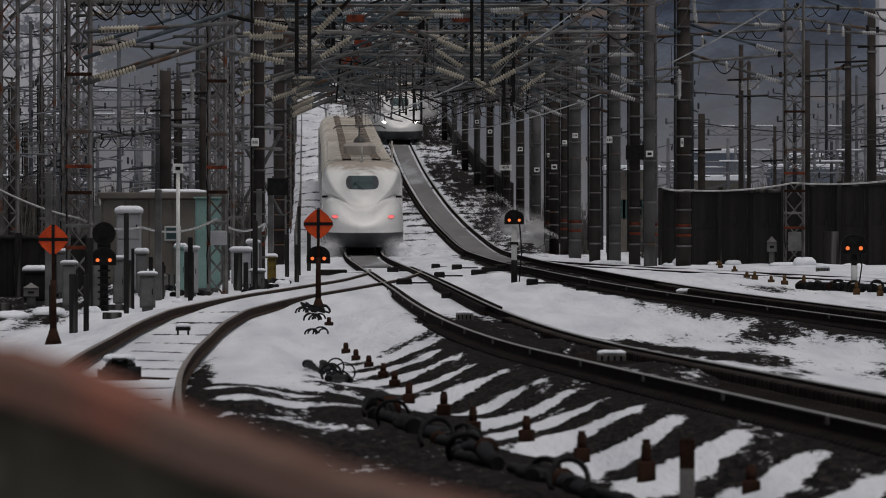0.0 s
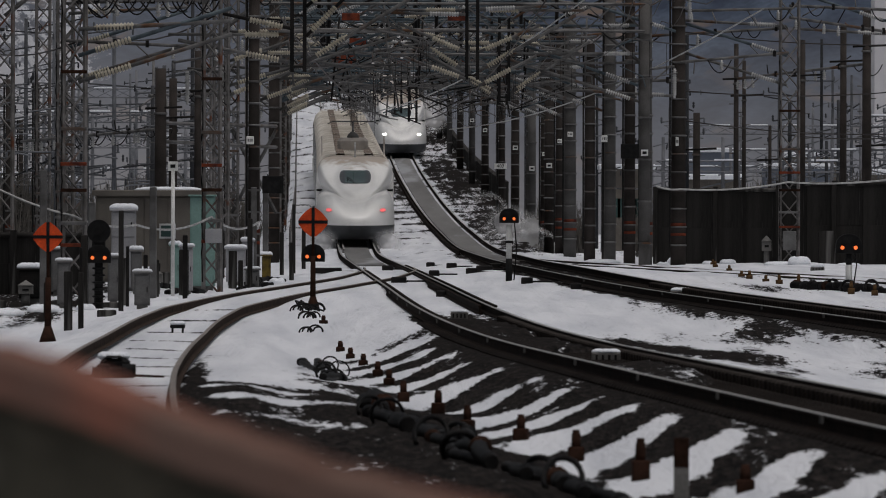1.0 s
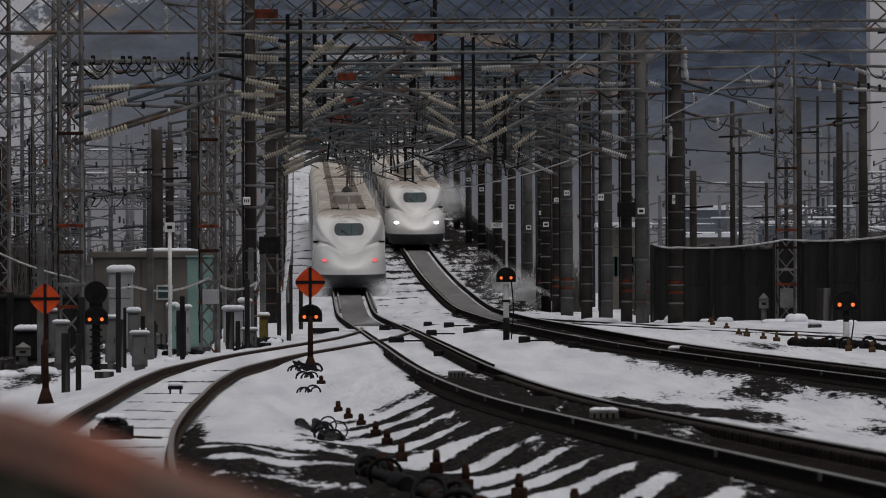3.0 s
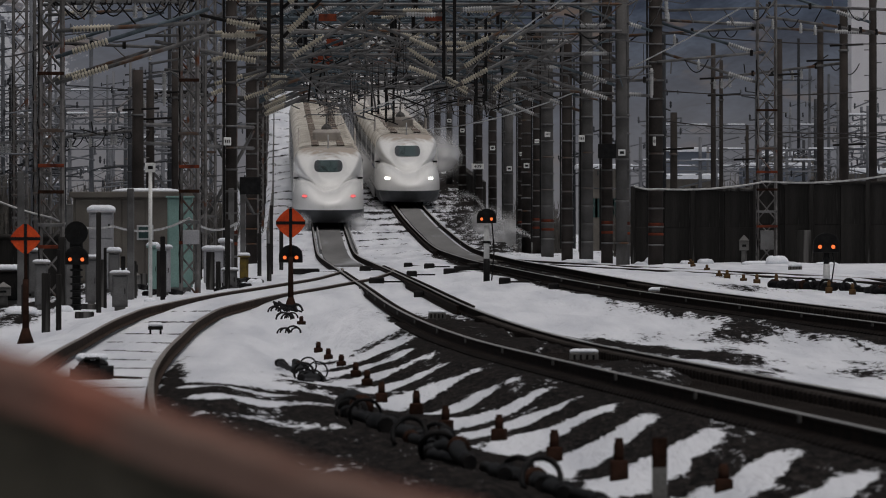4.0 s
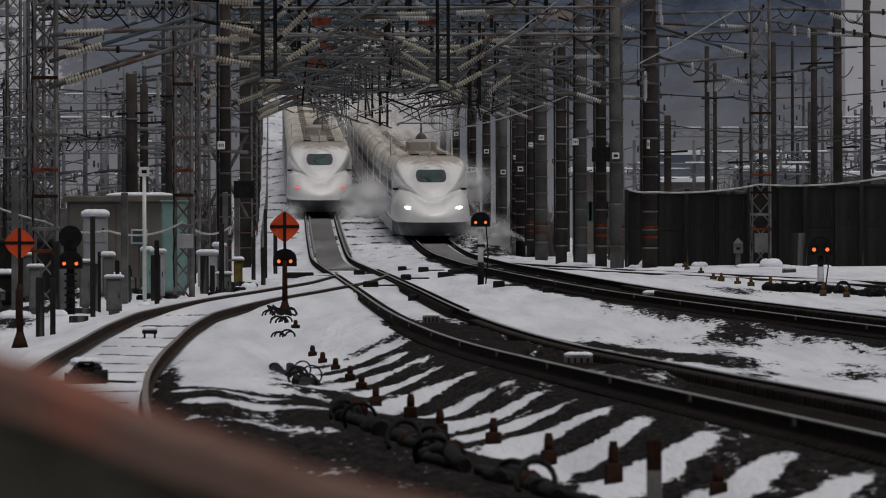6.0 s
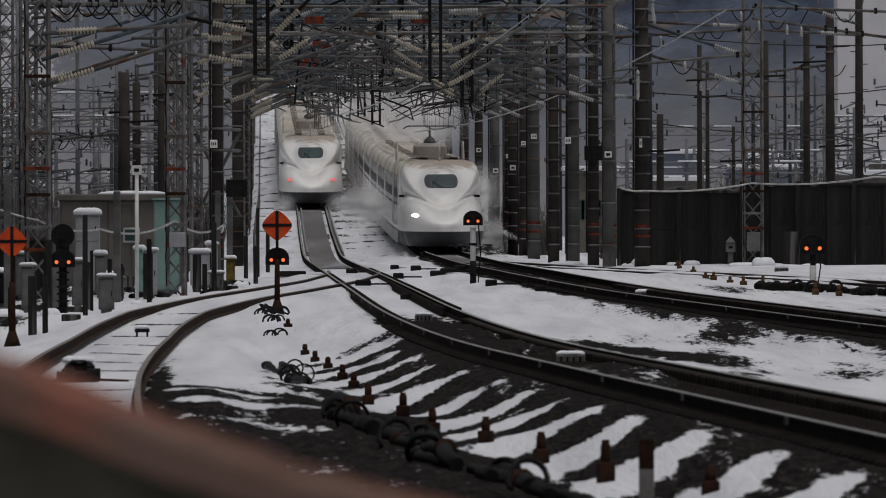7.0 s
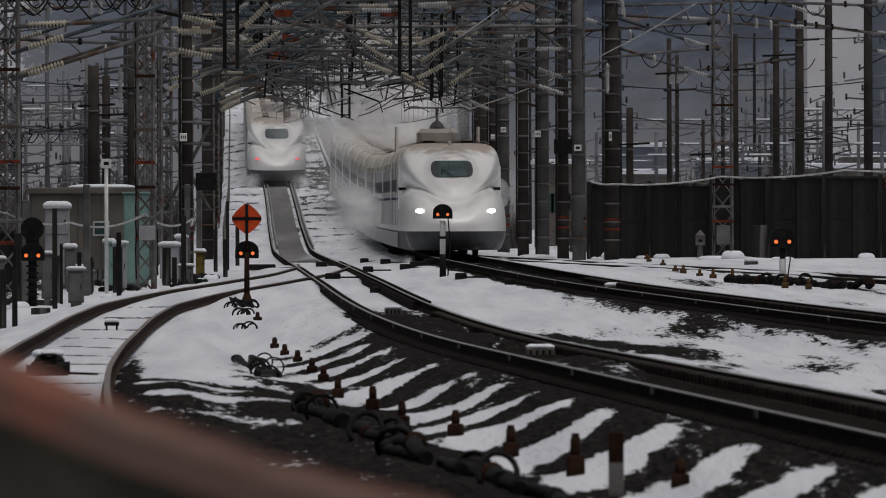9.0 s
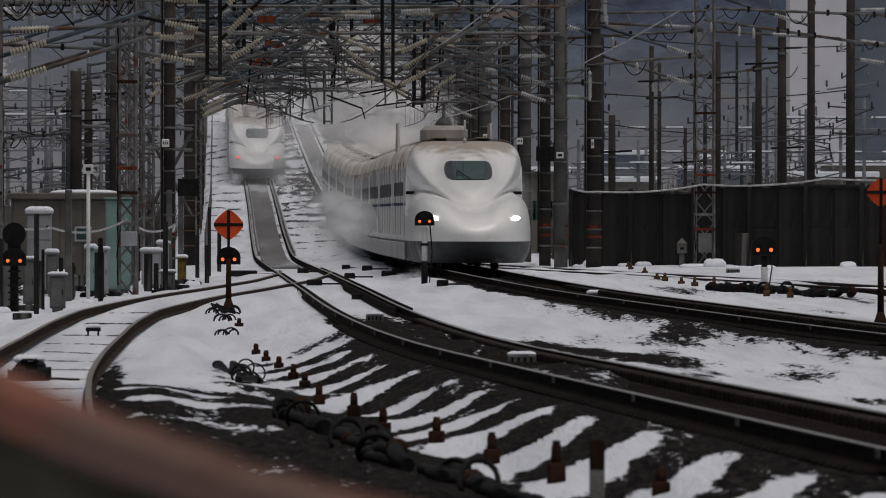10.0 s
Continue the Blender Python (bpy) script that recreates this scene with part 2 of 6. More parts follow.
def share(ob, name, parent, m):
    """A piece of its own on another piece's mesh."""
    o = new(name, ob.data)
    o.parent = parent
    o.matrix_basis = m
    return o


# ---- ground: one snow-covered sheet with ballast banks and the rising embankment ----
def smooth(a, b, x):
    t = np.clip((x - a) / (b - a), 0, 1)
    return t * t * (3 - 2 * t)


def field(seed, n=64):
    """Tileable value noise on a lattice, as a function of plan coordinates."""
    g = np.random.RandomState(seed).rand(n, n)

    def f(x, y):
        xi, yi = np.floor(x).astype(int), np.floor(y).astype(int)
        u, v = x - xi, y - yi
        u, v = u * u * (3 - 2 * u), v * v * (3 - 2 * v)
        a, b, c, d = g[xi % n, yi % n], g[(xi + 1) % n, yi % n], g[xi % n, (yi + 1) % n], g[(xi + 1) % n, (yi + 1) % n]
        return (a * (1 - u) + b * u) * (1 - v) + (c * (1 - u) + d * u) * v
    return f


N1, N2, N3, N4 = field(1), field(2), field(3), field(4)


def ground_height(x, y):
    x, y = np.asarray(x, float), np.asarray(y, float)
    zr = rail_z(y)
    low = np.minimum(zr, .75)
    xa, xb = track_a(y), track_b(y)
    far = smooth(395, 470, y)
    # the two main tracks climb on an embankment; left flank slopes, right flank drops behind the parapet
    left, right = xa - 3.0, xb + 2.7 + 1.5 * smooth(430, 520, y)
    on = smooth(0, 1, (x - left) / (.22 * (zr - low) + .3) + 1) * (1 - smooth(0, .35, x - right))
    z = low + (zr - low) * np.where(far > 0, on, 1) - .2
    z = z + lift_b(np.clip(y, 150, 490)) * smooth(-3.0, -1.3, x - xb)
    near = 1 - smooth(180, 235, y)
    # bank below the curve's outer rail, falling to the pipe trench
    d = xa - x
    z = z - near * .36 * smooth(.95, 2.75, d) * (1 - .55 * smooth(3.0, 4.3, d))
    # hollow between the two curves
    mid = smooth(1.1, 2.4, x - xa) * (1 - smooth(-2.6, -1.1, x - xb))
    z = z - near * .22 * mid + near * .16 * mid * (N3(x * .5 + 3, y * .06) - .3)
    bumps = (N1(x * .8, y * .11) - .5) * .10 + (N2(x * 2.1, y * .3) - .5) * .045
    clear = np.ones_like(z)
    for tr in (track_a, track_b, track_l):
        clear = clear * smooth(.75, 1.5, np.abs(x - tr(y)))
    # snow packed up to the siding rails
    z = z + .125 * (1 - smooth(310, 340, y)) * (1 - smooth(1.5, 2.2, np.abs(x - track_l(y))))
    # patches of snow lying over the sleepers of the outbound curve
    z = z + .13 * smooth(.3, .45, N2(x * .5, y * .09)) * (1 - smooth(.5, .62, np.abs(x - xa))) * smooth(112, 125, y) * (1 - smooth(185, 200, y))
    return z + bumps * clear * (1 - far) * smooth(-30, -14, x)


def snow_cover(x, y):
    xa, xb, xl = track_a(y), track_b(y), track_l(y)
    s = .98 + .2 * (N1(x * .3, y * .03) - .5) - .12 * smooth(395, 470, y)
    near = 1 - smooth(150, 190, y)
    d = xa - x
    bank = smooth(.7, 1.0, d) * (1 - smooth(2.6, 3.3, d)) * near
    stripes = .5 + .5 * np.sin(2 * np.pi * (9.2 * np.log(np.maximum(y, 1)) + 5 * np.maximum(0, np.log(np.maximum(y, 1) / 106)) - .62 * x + .5 * N4(x * .4, y * .05)))
    s = s - bank * (1.38 + .18 * smooth(104, 122, y) - .55 * smooth(1.5, 2.5, d) - 1.2 * stripes) - .5 * smooth(.75, .9, d) * (1 - smooth(1.15, 1.45, d)) * near
    trench = smooth(2.75, 3.2, d) * (1 - smooth(3.8, 4.6, d)) * (1 - smooth(120, 165, y))
    s = s - trench * (1.2 - .92 * (.6 + .4 * smooth(95, 125, y)) * (.5 + .5 * np.sin(2 * np.pi * (9 * np.log(np.maximum(y, 1)) + 1.5 * N2(x * .5, y * .06)))))
    side = smooth(.7, .9, x - xl) * (1 - smooth(2.8, 4.2, x - xl)) * (1 - smooth(116, 138, y))
    s = s - side * (1.2 - .9 * (.62 + .38 * smooth(96, 118, y)) * (.5 + .5 * np.sin(2 * np.pi * (17 * np.log(np.maximum(y, 1)) + 1.6 * N3(x * .35, y * .05)))))
    s = s - .62 * smooth(.8, 1.0, np.sin(2 * np.pi * (15 * np.log(np.maximum(y, 1)) + .5 * N3(x * .6, y * .05)))) * (1 - smooth(.6, .68, np.abs(x - xl))) * (1 - smooth(200, 230, y))
    s = s - .8 * smooth(.72, .8, x - xl) * (1 - smooth(.9, 1.2, x - xl)) * (1 - smooth(135, 165, y))
    mid = smooth(.8, 1.2, x - xa) * (1 - smooth(-1.0, -.7, x - xb)) * (1 - smooth(180, 230, y))
    s = s - .85 * np.exp(-((x - xa - 3.0 - .5 * np.sin(y * .13)) / .6) ** 2) * (.45 + .8 * N4(x * .5, y * .06)) * smooth(105, 140, y) * (1 - smooth(182, 198, y))
    s = s - mid * .46 * smooth(.42, .85, N3(x * .9 + 1, y * .09 + 2)) - .5 * smooth(.8, 1.0, x - xa) * (1 - smooth(1.1, 2.2, x - xa)) * near * N1(x * .8, y * .1)
    s = s - (.35 + .75 * N2(x * .9 - 1, y * .05 + x * .35)) * smooth(.7, .9, xb - x) * (1 - smooth(1.1, 2.9, xb - x)) * (1 - smooth(215, 245, y))
    s = s - (.25 + .65 * N4(x * .6, y * .07)) * smooth(.8, 1.1, x - xb) * (1 - smooth(1.3, 2.6, x - xb)) * (1 - smooth(230, 270, y))
    s = s - .5 * smooth(.45, .8, N1(x * .7 + 5, y * .1)) * smooth(2.0, 3.0, x - xb) * smooth(140, 160, y) * (1 - smooth(270, 300, y))
    s = s - .9 * (1 - smooth(.95, 1.5, np.abs(x - xb))) * (1 - smooth(380, 430, y))
    s = s - .95 * (1 - smooth(.8, 1.2, d * (d > 0) + (x - xa) * (d <= 0))) * smooth(-30, -1, 190 - y) * .9
    s = s - .35 * (1 - smooth(.6, .75, np.abs(x - xa))) * smooth(250, 420, y)
    rungs = smooth(.72, .98, np.sin(2 * np.pi * (30 * np.log(np.maximum(y, 1)) + .9 * N3(x * .8, y * .02))))
    s = s - .5 * rungs * smooth(350, 420, y) * smooth(.9, 1.2, np.abs(x - xa))
    s = s - (.36 + .34 * N1(x * .7, y * .02)) * smooth(.9, 1.3, x - xb) * (1 - smooth(4.2, 5.5, x - xb)) * smooth(385, 425, y)
    s = s - (.2 + .5 * N2(x * .5, y * .015)) * smooth(.8, 1.1, x - xa) * (1 - smooth(-1.0, -.8, x - xb)) * smooth(450, 530, y)
    s = s - (.25 + .7 * N2(x * .9, y * .12)) * smooth(0, 1.2, -6.9 - x) * (1 - smooth(330, 420, y)) * smooth(185, 200, y)
    return np.clip(s, .14, 1.1)


def build_ground():
    ys = np.concatenate([-np.geomspace(1500, 10, 12), np.arange(-5, 60, 5), np.arange(60, 240, .5), np.arange(240, 345, .9), np.arange(345, 900, 3.5), np.arange(900, 1200, 20), np.geomspace(1200, 4800, 30)])
    xs = np.concatenate([-np.geomspace(1200, 16, 26), np.arange(-15, 15, .13), np.geomspace(15.2, 1200, 30)])
    X, Y = np.meshgrid(xs, ys)
    Z = ground_height(X, Y)
    Z = np.where(Y > 1000, np.minimum(Z, ground_height(X, np.minimum(Y, 1000))), Z)
    verts = np.stack([X, Y, Z], -1).reshape(-1, 3)
    nx, ny = len(xs), len(ys)
    i = (np.arange(ny - 1)[:, None] * nx + np.arange(nx - 1)[None]).reshape(-1)
    faces = np.stack([i, i + 1, i + nx + 1, i + nx], -1)
    me = bpy.data.meshes.new("ground")
    me.from_pydata(verts.tolist(), [], faces.tolist())
    me.polygons.foreach_set("use_smooth", np.ones(len(faces), bool))
    at = me.attributes.new("snow", "FLOAT", "POINT")
    at.data.foreach_set("value", snow_cover(X, Y).reshape(-1).astype(np.float32))
    m = bpy.data.materials.new("snow_over_ballast")
    m.use_nodes = True
    n, l = m.node_tree.nodes, m.node_tree.links
    p = n["Principled BSDF"]
    a, co = n.new("ShaderNodeAttribute"), n.new("ShaderNodeTexCoord")
    a.attribute_name = "snow"
    mp = n.new("ShaderNodeMapping")
    mp.inputs["Scale"].default_value = (1, .045, 1)
    l.new(co.outputs["Object"], mp.inputs[0])
    edge, stone, drift = n.new("ShaderNodeTexNoise"), n.new("ShaderNodeTexVoronoi"), n.new("ShaderNodeTexNoise")
    edge.inputs["Scale"].default_value, edge.inputs["Detail"].default_value, edge.inputs["Roughness"].default_value = 2.2, 8, .66
    stone.inputs["Scale"].default_value = 22
    drift.inputs["Scale"].default_value, drift.inputs["Detail"].default_value = 1.1, 5
    l.new(mp.outputs[0], edge.inputs["Vector"])
    mp2 = n.new("ShaderNodeMapping")
    mp2.inputs["Scale"].default_value = (1, .09, 1)
    l.new(co.outputs["Object"], mp2.inputs[0])
    l.new(mp2.outputs[0], stone.inputs["Vector"])
    l.new(mp.outputs[0], drift.inputs["Vector"])
    mp3, speck, both = n.new("ShaderNodeMapping"), n.new("ShaderNodeTexNoise"), n.new("ShaderNodeMix")
    mp3.inputs["Scale"].default_value = (1, .12, 1)
    l.new(co.outputs["Object"], mp3.inputs[0])
    l.new(mp3.outputs[0], speck.inputs["Vector"])
    speck.inputs["Scale"].default_value, speck.inputs["Detail"].default_value, speck.inputs["Roughness"].default_value = 9, 6, .7
    both.inputs[0].default_value = .45
    l.new(edge.outputs[0], both.inputs[2])
    l.new(speck.outputs[0], both.inputs[3])
    add = n.new("ShaderNodeMath")
    add.operation = "MULTIPLY_ADD"
    l.new(both.outputs[0], add.inputs[0])
    add.inputs[1].default_value = 3.0
    l.new(a.outputs["Fac"], add.inputs[2])
    cut = n.new("ShaderNodeMapRange")
    cut.interpolation_type = "SMOOTHSTEP"
    cut.inputs["From Min"].default_value, cut.inputs["From Max"].default_value = 1.88, 2.0
    l.new(add.outputs[0], cut.inputs[0])
    snow, rock, mix = n.new("ShaderNodeValToRGB"), n.new("ShaderNodeValToRGB"), n.new("ShaderNodeMix")
    snow.color_ramp.elements[0].color, snow.color_ramp.elements[1].color = (.58, .60, .645, 1), (.75, .765, .80, 1)
    snow.color_ramp.elements[0].position, snow.color_ramp.elements[1].position = .3, .6
    rock.color_ramp.elements[0].color, rock.color_ramp.elements[1].color = (.002, .0017, .0015, 1), (.025, .0205, .0185, 1)
    l.new(drift.outputs[0], snow.inputs[0])
    l.new(stone.outputs["Color"], rock.inputs[0])
    clod, tone = n.new("ShaderNodeMapRange"), n.new("ShaderNodeMix")
    clod.inputs["From Min"].default_value, clod.inputs["From Max"].default_value = .35, .65
    clod.inputs["To Min"].default_value, clod.inputs["To Max"].default_value = .25, 1.9
    l.new(speck.outputs[0], clod.inputs[0])
    tone.data_type, tone.blend_type = "RGBA", "MULTIPLY"
    tone.inputs[0].default_value = 1
    l.new(rock.outputs[0], tone.inputs[6])
    l.new(clod.outputs[0], tone.inputs[7])
    mix.data_type = "RGBA"
    l.new(cut.outputs[0], mix.inputs[0])
    l.new(tone.outputs[2], mix.inputs[6])
    l.new(snow.outputs[0], mix.inputs[7])
    l.new(mix.outputs[2], p.inputs["Base Color"])
    p.inputs["Roughness"].default_value = .9
    p.inputs["Specular IOR Level"].default_value = .05
    height = n.new("ShaderNodeMath")
    height.operation = "ADD"
    inv = n.new("ShaderNodeMath")
    inv.operation, inv.inputs[1].default_value = "MULTIPLY", 1.3
    l.new(cut.outputs[0], inv.inputs[0])
    height.operation = "MAXIMUM"
    l.new(stone.outputs["Distance"], height.inputs[0])
    l.new(inv.outputs[0], height.inputs[1])
    lumps = n.new("ShaderNodeMath")
    lumps.operation, lumps.inputs[1].default_value = "MULTIPLY_ADD", 1.6
    l.new(speck.outputs[0], lumps.inputs[0])
    l.new(height.outputs[0], lumps.inputs[2])
    swell, mp4, rolled = n.new("ShaderNodeTexNoise"), n.new("ShaderNodeMapping"), n.new("ShaderNodeMath")
    mp4.inputs["Scale"].default_value = (1, .07, 1)
    l.new(co.outputs["Object"], mp4.inputs[0])
    l.new(mp4.outputs[0], swell.inputs["Vector"])
    swell.inputs["Scale"].default_value, swell.inputs["Detail"].default_value = 2.6, 5
    rolled.operation, rolled.inputs[1].default_value = "MULTIPLY_ADD", 5.0
    l.new(swell.outputs[0], rolled.inputs[0]), l.new(lumps.outputs[0], rolled.inputs[2])
    bp = n.new("ShaderNodeBump")
    bp.inputs["Strength"].default_value, bp.inputs["Distance"].default_value = .7, .05
    l.new(rolled.outputs[0], bp.inputs["Height"])
    l.new(bp.outputs[0], p.inputs["Normal"])
    me.materials.append(m)
    return tagged(new("ground", me), "snow over dark ballast and banks between the tracks", "ground", kind="structure")


ground = build_ground()


# ---- tracks ----
def on_track(tr, y):
    x = tr(y)
    h = math.atan2(tr(y + .5) - tr(y - .5), 1.0)
    return x, height_on(tr, y), h


def sweep(bm, tr, ys, offset, section, lift=0.0):
    """Sweeps a closed section (across, up) along a track line, offset to one side."""
    rings = []
    for y in ys:
        x, z, h = on_track(tr, y)
        c, s = math.cos(h), math.sin(h)
        rings.append([bm.verts.new((x + (offset + u) * c, y - (offset + u) * s, z + lift + v)) for u, v in section])
    k = len(section)
    for a, b in zip(rings, rings[1:]):
        for i in range(k):
            bm.faces.new((a[i], a[(i + 1) % k], b[(i + 1) % k], b[i]))
    bm.faces.new(rings[0][::-1]), bm.faces.new(rings[-1])


RAIL = [(-.068, -.176), (.068, -.176), (.068, -.160), (.012, -.135), (.012, -.05), (.034, -.036), (.034, -.006), (-.034, -.006), (-.034, -.036), (-.012, -.05), (-.012, -.135), (-.068, -.160)]
HEAD = [(-.034, -.0058), (.034, -.0058), (.026, .003), (-.026, .003)]


def make_track(name, tr, y0, y1, label, head, ties=None, guard=None, clips=None, flank=None):
    t = thing(name, label, "railway track", "tracks", "structure")
    ys = np.concatenate([np.arange(y0, min(y1, 340), 2.0), np.arange(min(y1, 340), y1, 5.0), [y1]])
    ys = np.unique(ys)
    for side in (-.75, .75):
        bm = bmesh.new()
        sweep(bm, tr, ys, side, RAIL)
        r = part("rail", bm, flank or RAIL_SIDE, t)
        bm = bmesh.new()
        sweep(bm, tr, ys, side, HEAD)
        part("rail_head", bm, head, r, "worn steel running surface")
    for g0, g1, off in guard or ():
        bm = bmesh.new()
        sweep(bm, tr, np.arange(g0, g1, 2.0), off, RAIL, -.01)
        part("guard_rail", bm, WET_EDGE if g0 > 400 else RAIL_SIDE, t, "wet edge strip beside the rail" if g0 > 400 else "dark rusted guard rail")
    if ties:
        bm = bmesh.new()
        box(bm, -1.0, 1.0, -.13, .13, -.4, -.15, .03)
        first = None
        y = ties[0]
        while y < ties[1]:
            x, z, h = on_track(tr, y)
            m = pose(x, y, z, 0, 0, -math.degrees(h))
            if first is None:
                first = part("sleeper", bm, SLEEPER, t)
                first.matrix_basis = m
            else:
                share(first, "sleeper", t, m)
            y += .6
    if clips:
        # fastenings along the inner face of the right rail, bonds on the outer face of the left one
        first = None
        for y in np.arange(clips[0], clips[1], .62):
            x, z, h = on_track(tr, y)
            m = pose(x, y, z, 0, 0, -math.degrees(h))
            if first is None:
                bm = bmesh.new()
                box(bm, .5, .7, -.09, .09, -.17, -.035, .02)
                first = part("rail_clip", bm, SLEEPER, t)
                first.matrix_basis = m
            else:
                share(first, "rail_clip", t, m)
        first = None
        for y in np.arange(clips[0], 260, 13.0):
            x, z, h = on_track(tr, y)
            m = pose(x, y, z, 0, 0, -math.degrees(h))
            if first is None:
                bm = bmesh.new()
                box(bm, -.835, -.81, -.12, .12, -.075, .0, .005)
                first = part("rail_bond", bm, POLE_CONCRETE, t, "pale bond strap on the rail")
                first.matrix_basis = m
            else:
                share(first, "rail_bond", t, m)
    return t


make_track("track_outbound", track_a, 40, 1100, "curving main track with dark ballast", RAIL_HEAD, (78, 190), [(150, 300, -.62), (205, 330, .6), (205, 330, .92), (420, 640, -.55), (420, 640, .92)], (78, 190))
make_track("track_inbound", track_b, 40, 1100, "curving main track sweeping down the hill", RAIL_HEAD, (165, 260), [(400, 640, -.92)], (150, 250))
make_track("track_siding", track_l, 40, 310, "rusty siding track half buried in snow", RAIL_HEAD_RUSTY, flank=SIDING_RUST)
make_track("track_branch", track_c, 150, 372, "diverging track in the snow beside the main line", RAIL_HEAD_RUSTY)


# ---- trains ----
HEM = .8
_spine = pchip([.8, .92, 1.1, 1.35, 1.65, 2.0, 2.3, 2.5, 2.78, 3.05, 3.3, 3.5, 3.65], [.7, .75, .95, 1.45, 2.35, 3.65, 5.0, 6.1, 7.3, 8.2, 8.95, 9.6, 10.3])
_crease = pchip([1.0, 1.4, 1.7, 2.0, 2.4, 2.75, 3.1, 3.45, 3.65], [.3, .36, .45, .66, 1.08, 1.34, 1.48, 1.54, 1.5])
_pod_top = pchip([0, .3, .6, .8, 1.0, 1.25, 1.45, 1.58, 1.66, 1.7], [1.7, 1.74, 1.9, 2.0, 2.07, 2.08, 2.0, 1.84, 1.55, 1.25])


def outline(deg):
    """The full body section: 0 right, 90 top, on rays from the middle of the hem."""
    c, q = math.cos(radians(deg)), math.sin(radians(deg))
    r = ((abs(c) / 1.68) ** 7 + (abs(q) / 2.85) ** 7) ** (-1 / 7)
    return r * c, HEM + r * q


def hem_depth(x):
    """Plan of the bill: how far behind the tip the hem lies at x."""
    u = min(abs(x) / 1.68, 1)
    return 5.2 * (1 - (1 - u ** 2.6) ** (1 / 2.6)) + .25 * u * u


def soft_min(a, b, k):
    h = max(k - abs(a - b), 0) / k
    return min(a, b) - h * h * k * .25


def depth(x, z):
    """How far behind the tip the front's surface lies at x, z in front view."""
    x = abs(x)
    c = _crease(z)

    def wedge(v):
        # canopy bulging forward in the middle, shoulders swept back beside it
        r = math.hypot(v / .86, (z - 2.7) / .78)
        return _spine(z) + .5 * v * v - .85 * float(smooth(0, 1, (1.12 - r) / .55))
    over = x - c
    e = .5 * (over + math.sqrt(over * over + .006))
    upper = wedge(min(x, c + .02)) + e * 8.5 + 6 * e * e
    top = _pod_top(x)
    h = max(0, (z - .95) / (top - .95))
    lower = hem_depth(x) + (3.7 * (1 - (1 - h ** 2.3) ** (1 / 2.3)) if h < 1 else 3.7 + (h - 1) * 45)
    return float(np.clip(soft_min(upper, lower, 1.2), -.05, 11))


def front_point(x, z, out=.012):
    """The surface point that lies at x, z in front view."""
    return Vector((x, depth(x, z) - out * 3, z + out * .5))


def front_patch(bm, x0, x1, z0, z1, nx=10, nz=6, round_off=.0, out=.012):
    """A panel on the nose, given by its outline in front view; round_off draws in the corners."""
    g = []
    for j in range(nz + 1):
        v = j / nz
        inset = round_off * (1 - math.sqrt(max(0, 1 - (2 * v - 1) ** 2)))
        g.append([bm.verts.new(front_point(x0 + inset + (x1 - x0 - 2 * inset) * i / nx, z0 + (z1 - z0) * v, out)) for i in range(nx + 1)])
    for r, t in zip(g, g[1:]):
        for i in range(nx):
            bm.faces.new((r[i], r[i + 1], t[i + 1], t[i])).smooth = True


def nose_skin(bm):
    """The white front: rays from the middle of the hem out to the body's section."""
    ts = np.concatenate([np.linspace(0, .84, 56), np.linspace(.85, 1, 26)])
    rays = []
    for deg in np.linspace(0, 180, 161):
        bx, bz = outline(deg)
        rays.append([bm.verts.new((bx * t, 11 if t == 1 else depth(bx * t, HEM + (bz - HEM) * t), HEM + (bz - HEM) * t)) for t in ts])
    for a, b in zip(rays, rays[1:]):
        for i in range(len(ts) - 1):
            f = (a[i], a[i + 1], b[i + 1], b[i])
            bm.faces.new(f).smooth = True
    bmesh.ops.remove_doubles(bm, verts=bm.verts, dist=.0005)


def skirt_skin(bm):
    """The dark apron under the bill, tucked back towards the rail."""
    us = [math.sin(radians(d)) for d in np.linspace(-90, 90, 61)]
    rows = []
    for k in range(7):
        v = k / 6
        rows.append([bm.verts.new((1.68 * u * (1 - .1 * v * v), 11 if abs(u) > .9999 else min(11, hem_depth(1.68 * u) + .75 * v * v), HEM - .6 * v)) for u in us])
    for a, b in zip(rows, rows[1:]):
        for i in range(len(us) - 1):
            bm.faces.new((a[i], a[i + 1], b[i + 1], b[i])).smooth = True


SECT = [Vector((*outline(d)[:1], 11, outline(d)[1])) for d in np.linspace(0, 180, 97)]
LOW = [Vector((1.68 * (1 - .1 * v * v), 11, HEM - .6 * v)) for v in np.linspace(0, 1, 7)]
LOW = [Vector((-p.x, p.y, p.z)) for p in LOW] + LOW[::-1]


def hull(bm, y0, y1, pts, step=4.0):
    ys = np.linspace(y0, y1, max(2, int((y1 - y0) / step) + 1))
    rings = [[bm.verts.new((p.x, y, p.z)) for p in pts] for y in ys]
    for a, b in zip(rings, rings[1:]):
        for i in range(len(pts) - 1):
            bm.faces.new((a[i], a[i + 1], b[i + 1], b[i])).smooth = True


def arc(a, b, out):
    return [Vector((p[0], 11, p[1] + out)) for p in (outline(d) for d in np.linspace(a, b, 32))]


def cap(bm, y, flip):
    vs = [bm.verts.new((p.x * .985, y, HEM + (p.z - HEM) * .985)) for p in SECT]
    bm.faces.new(vs[::-1] if flip else vs)


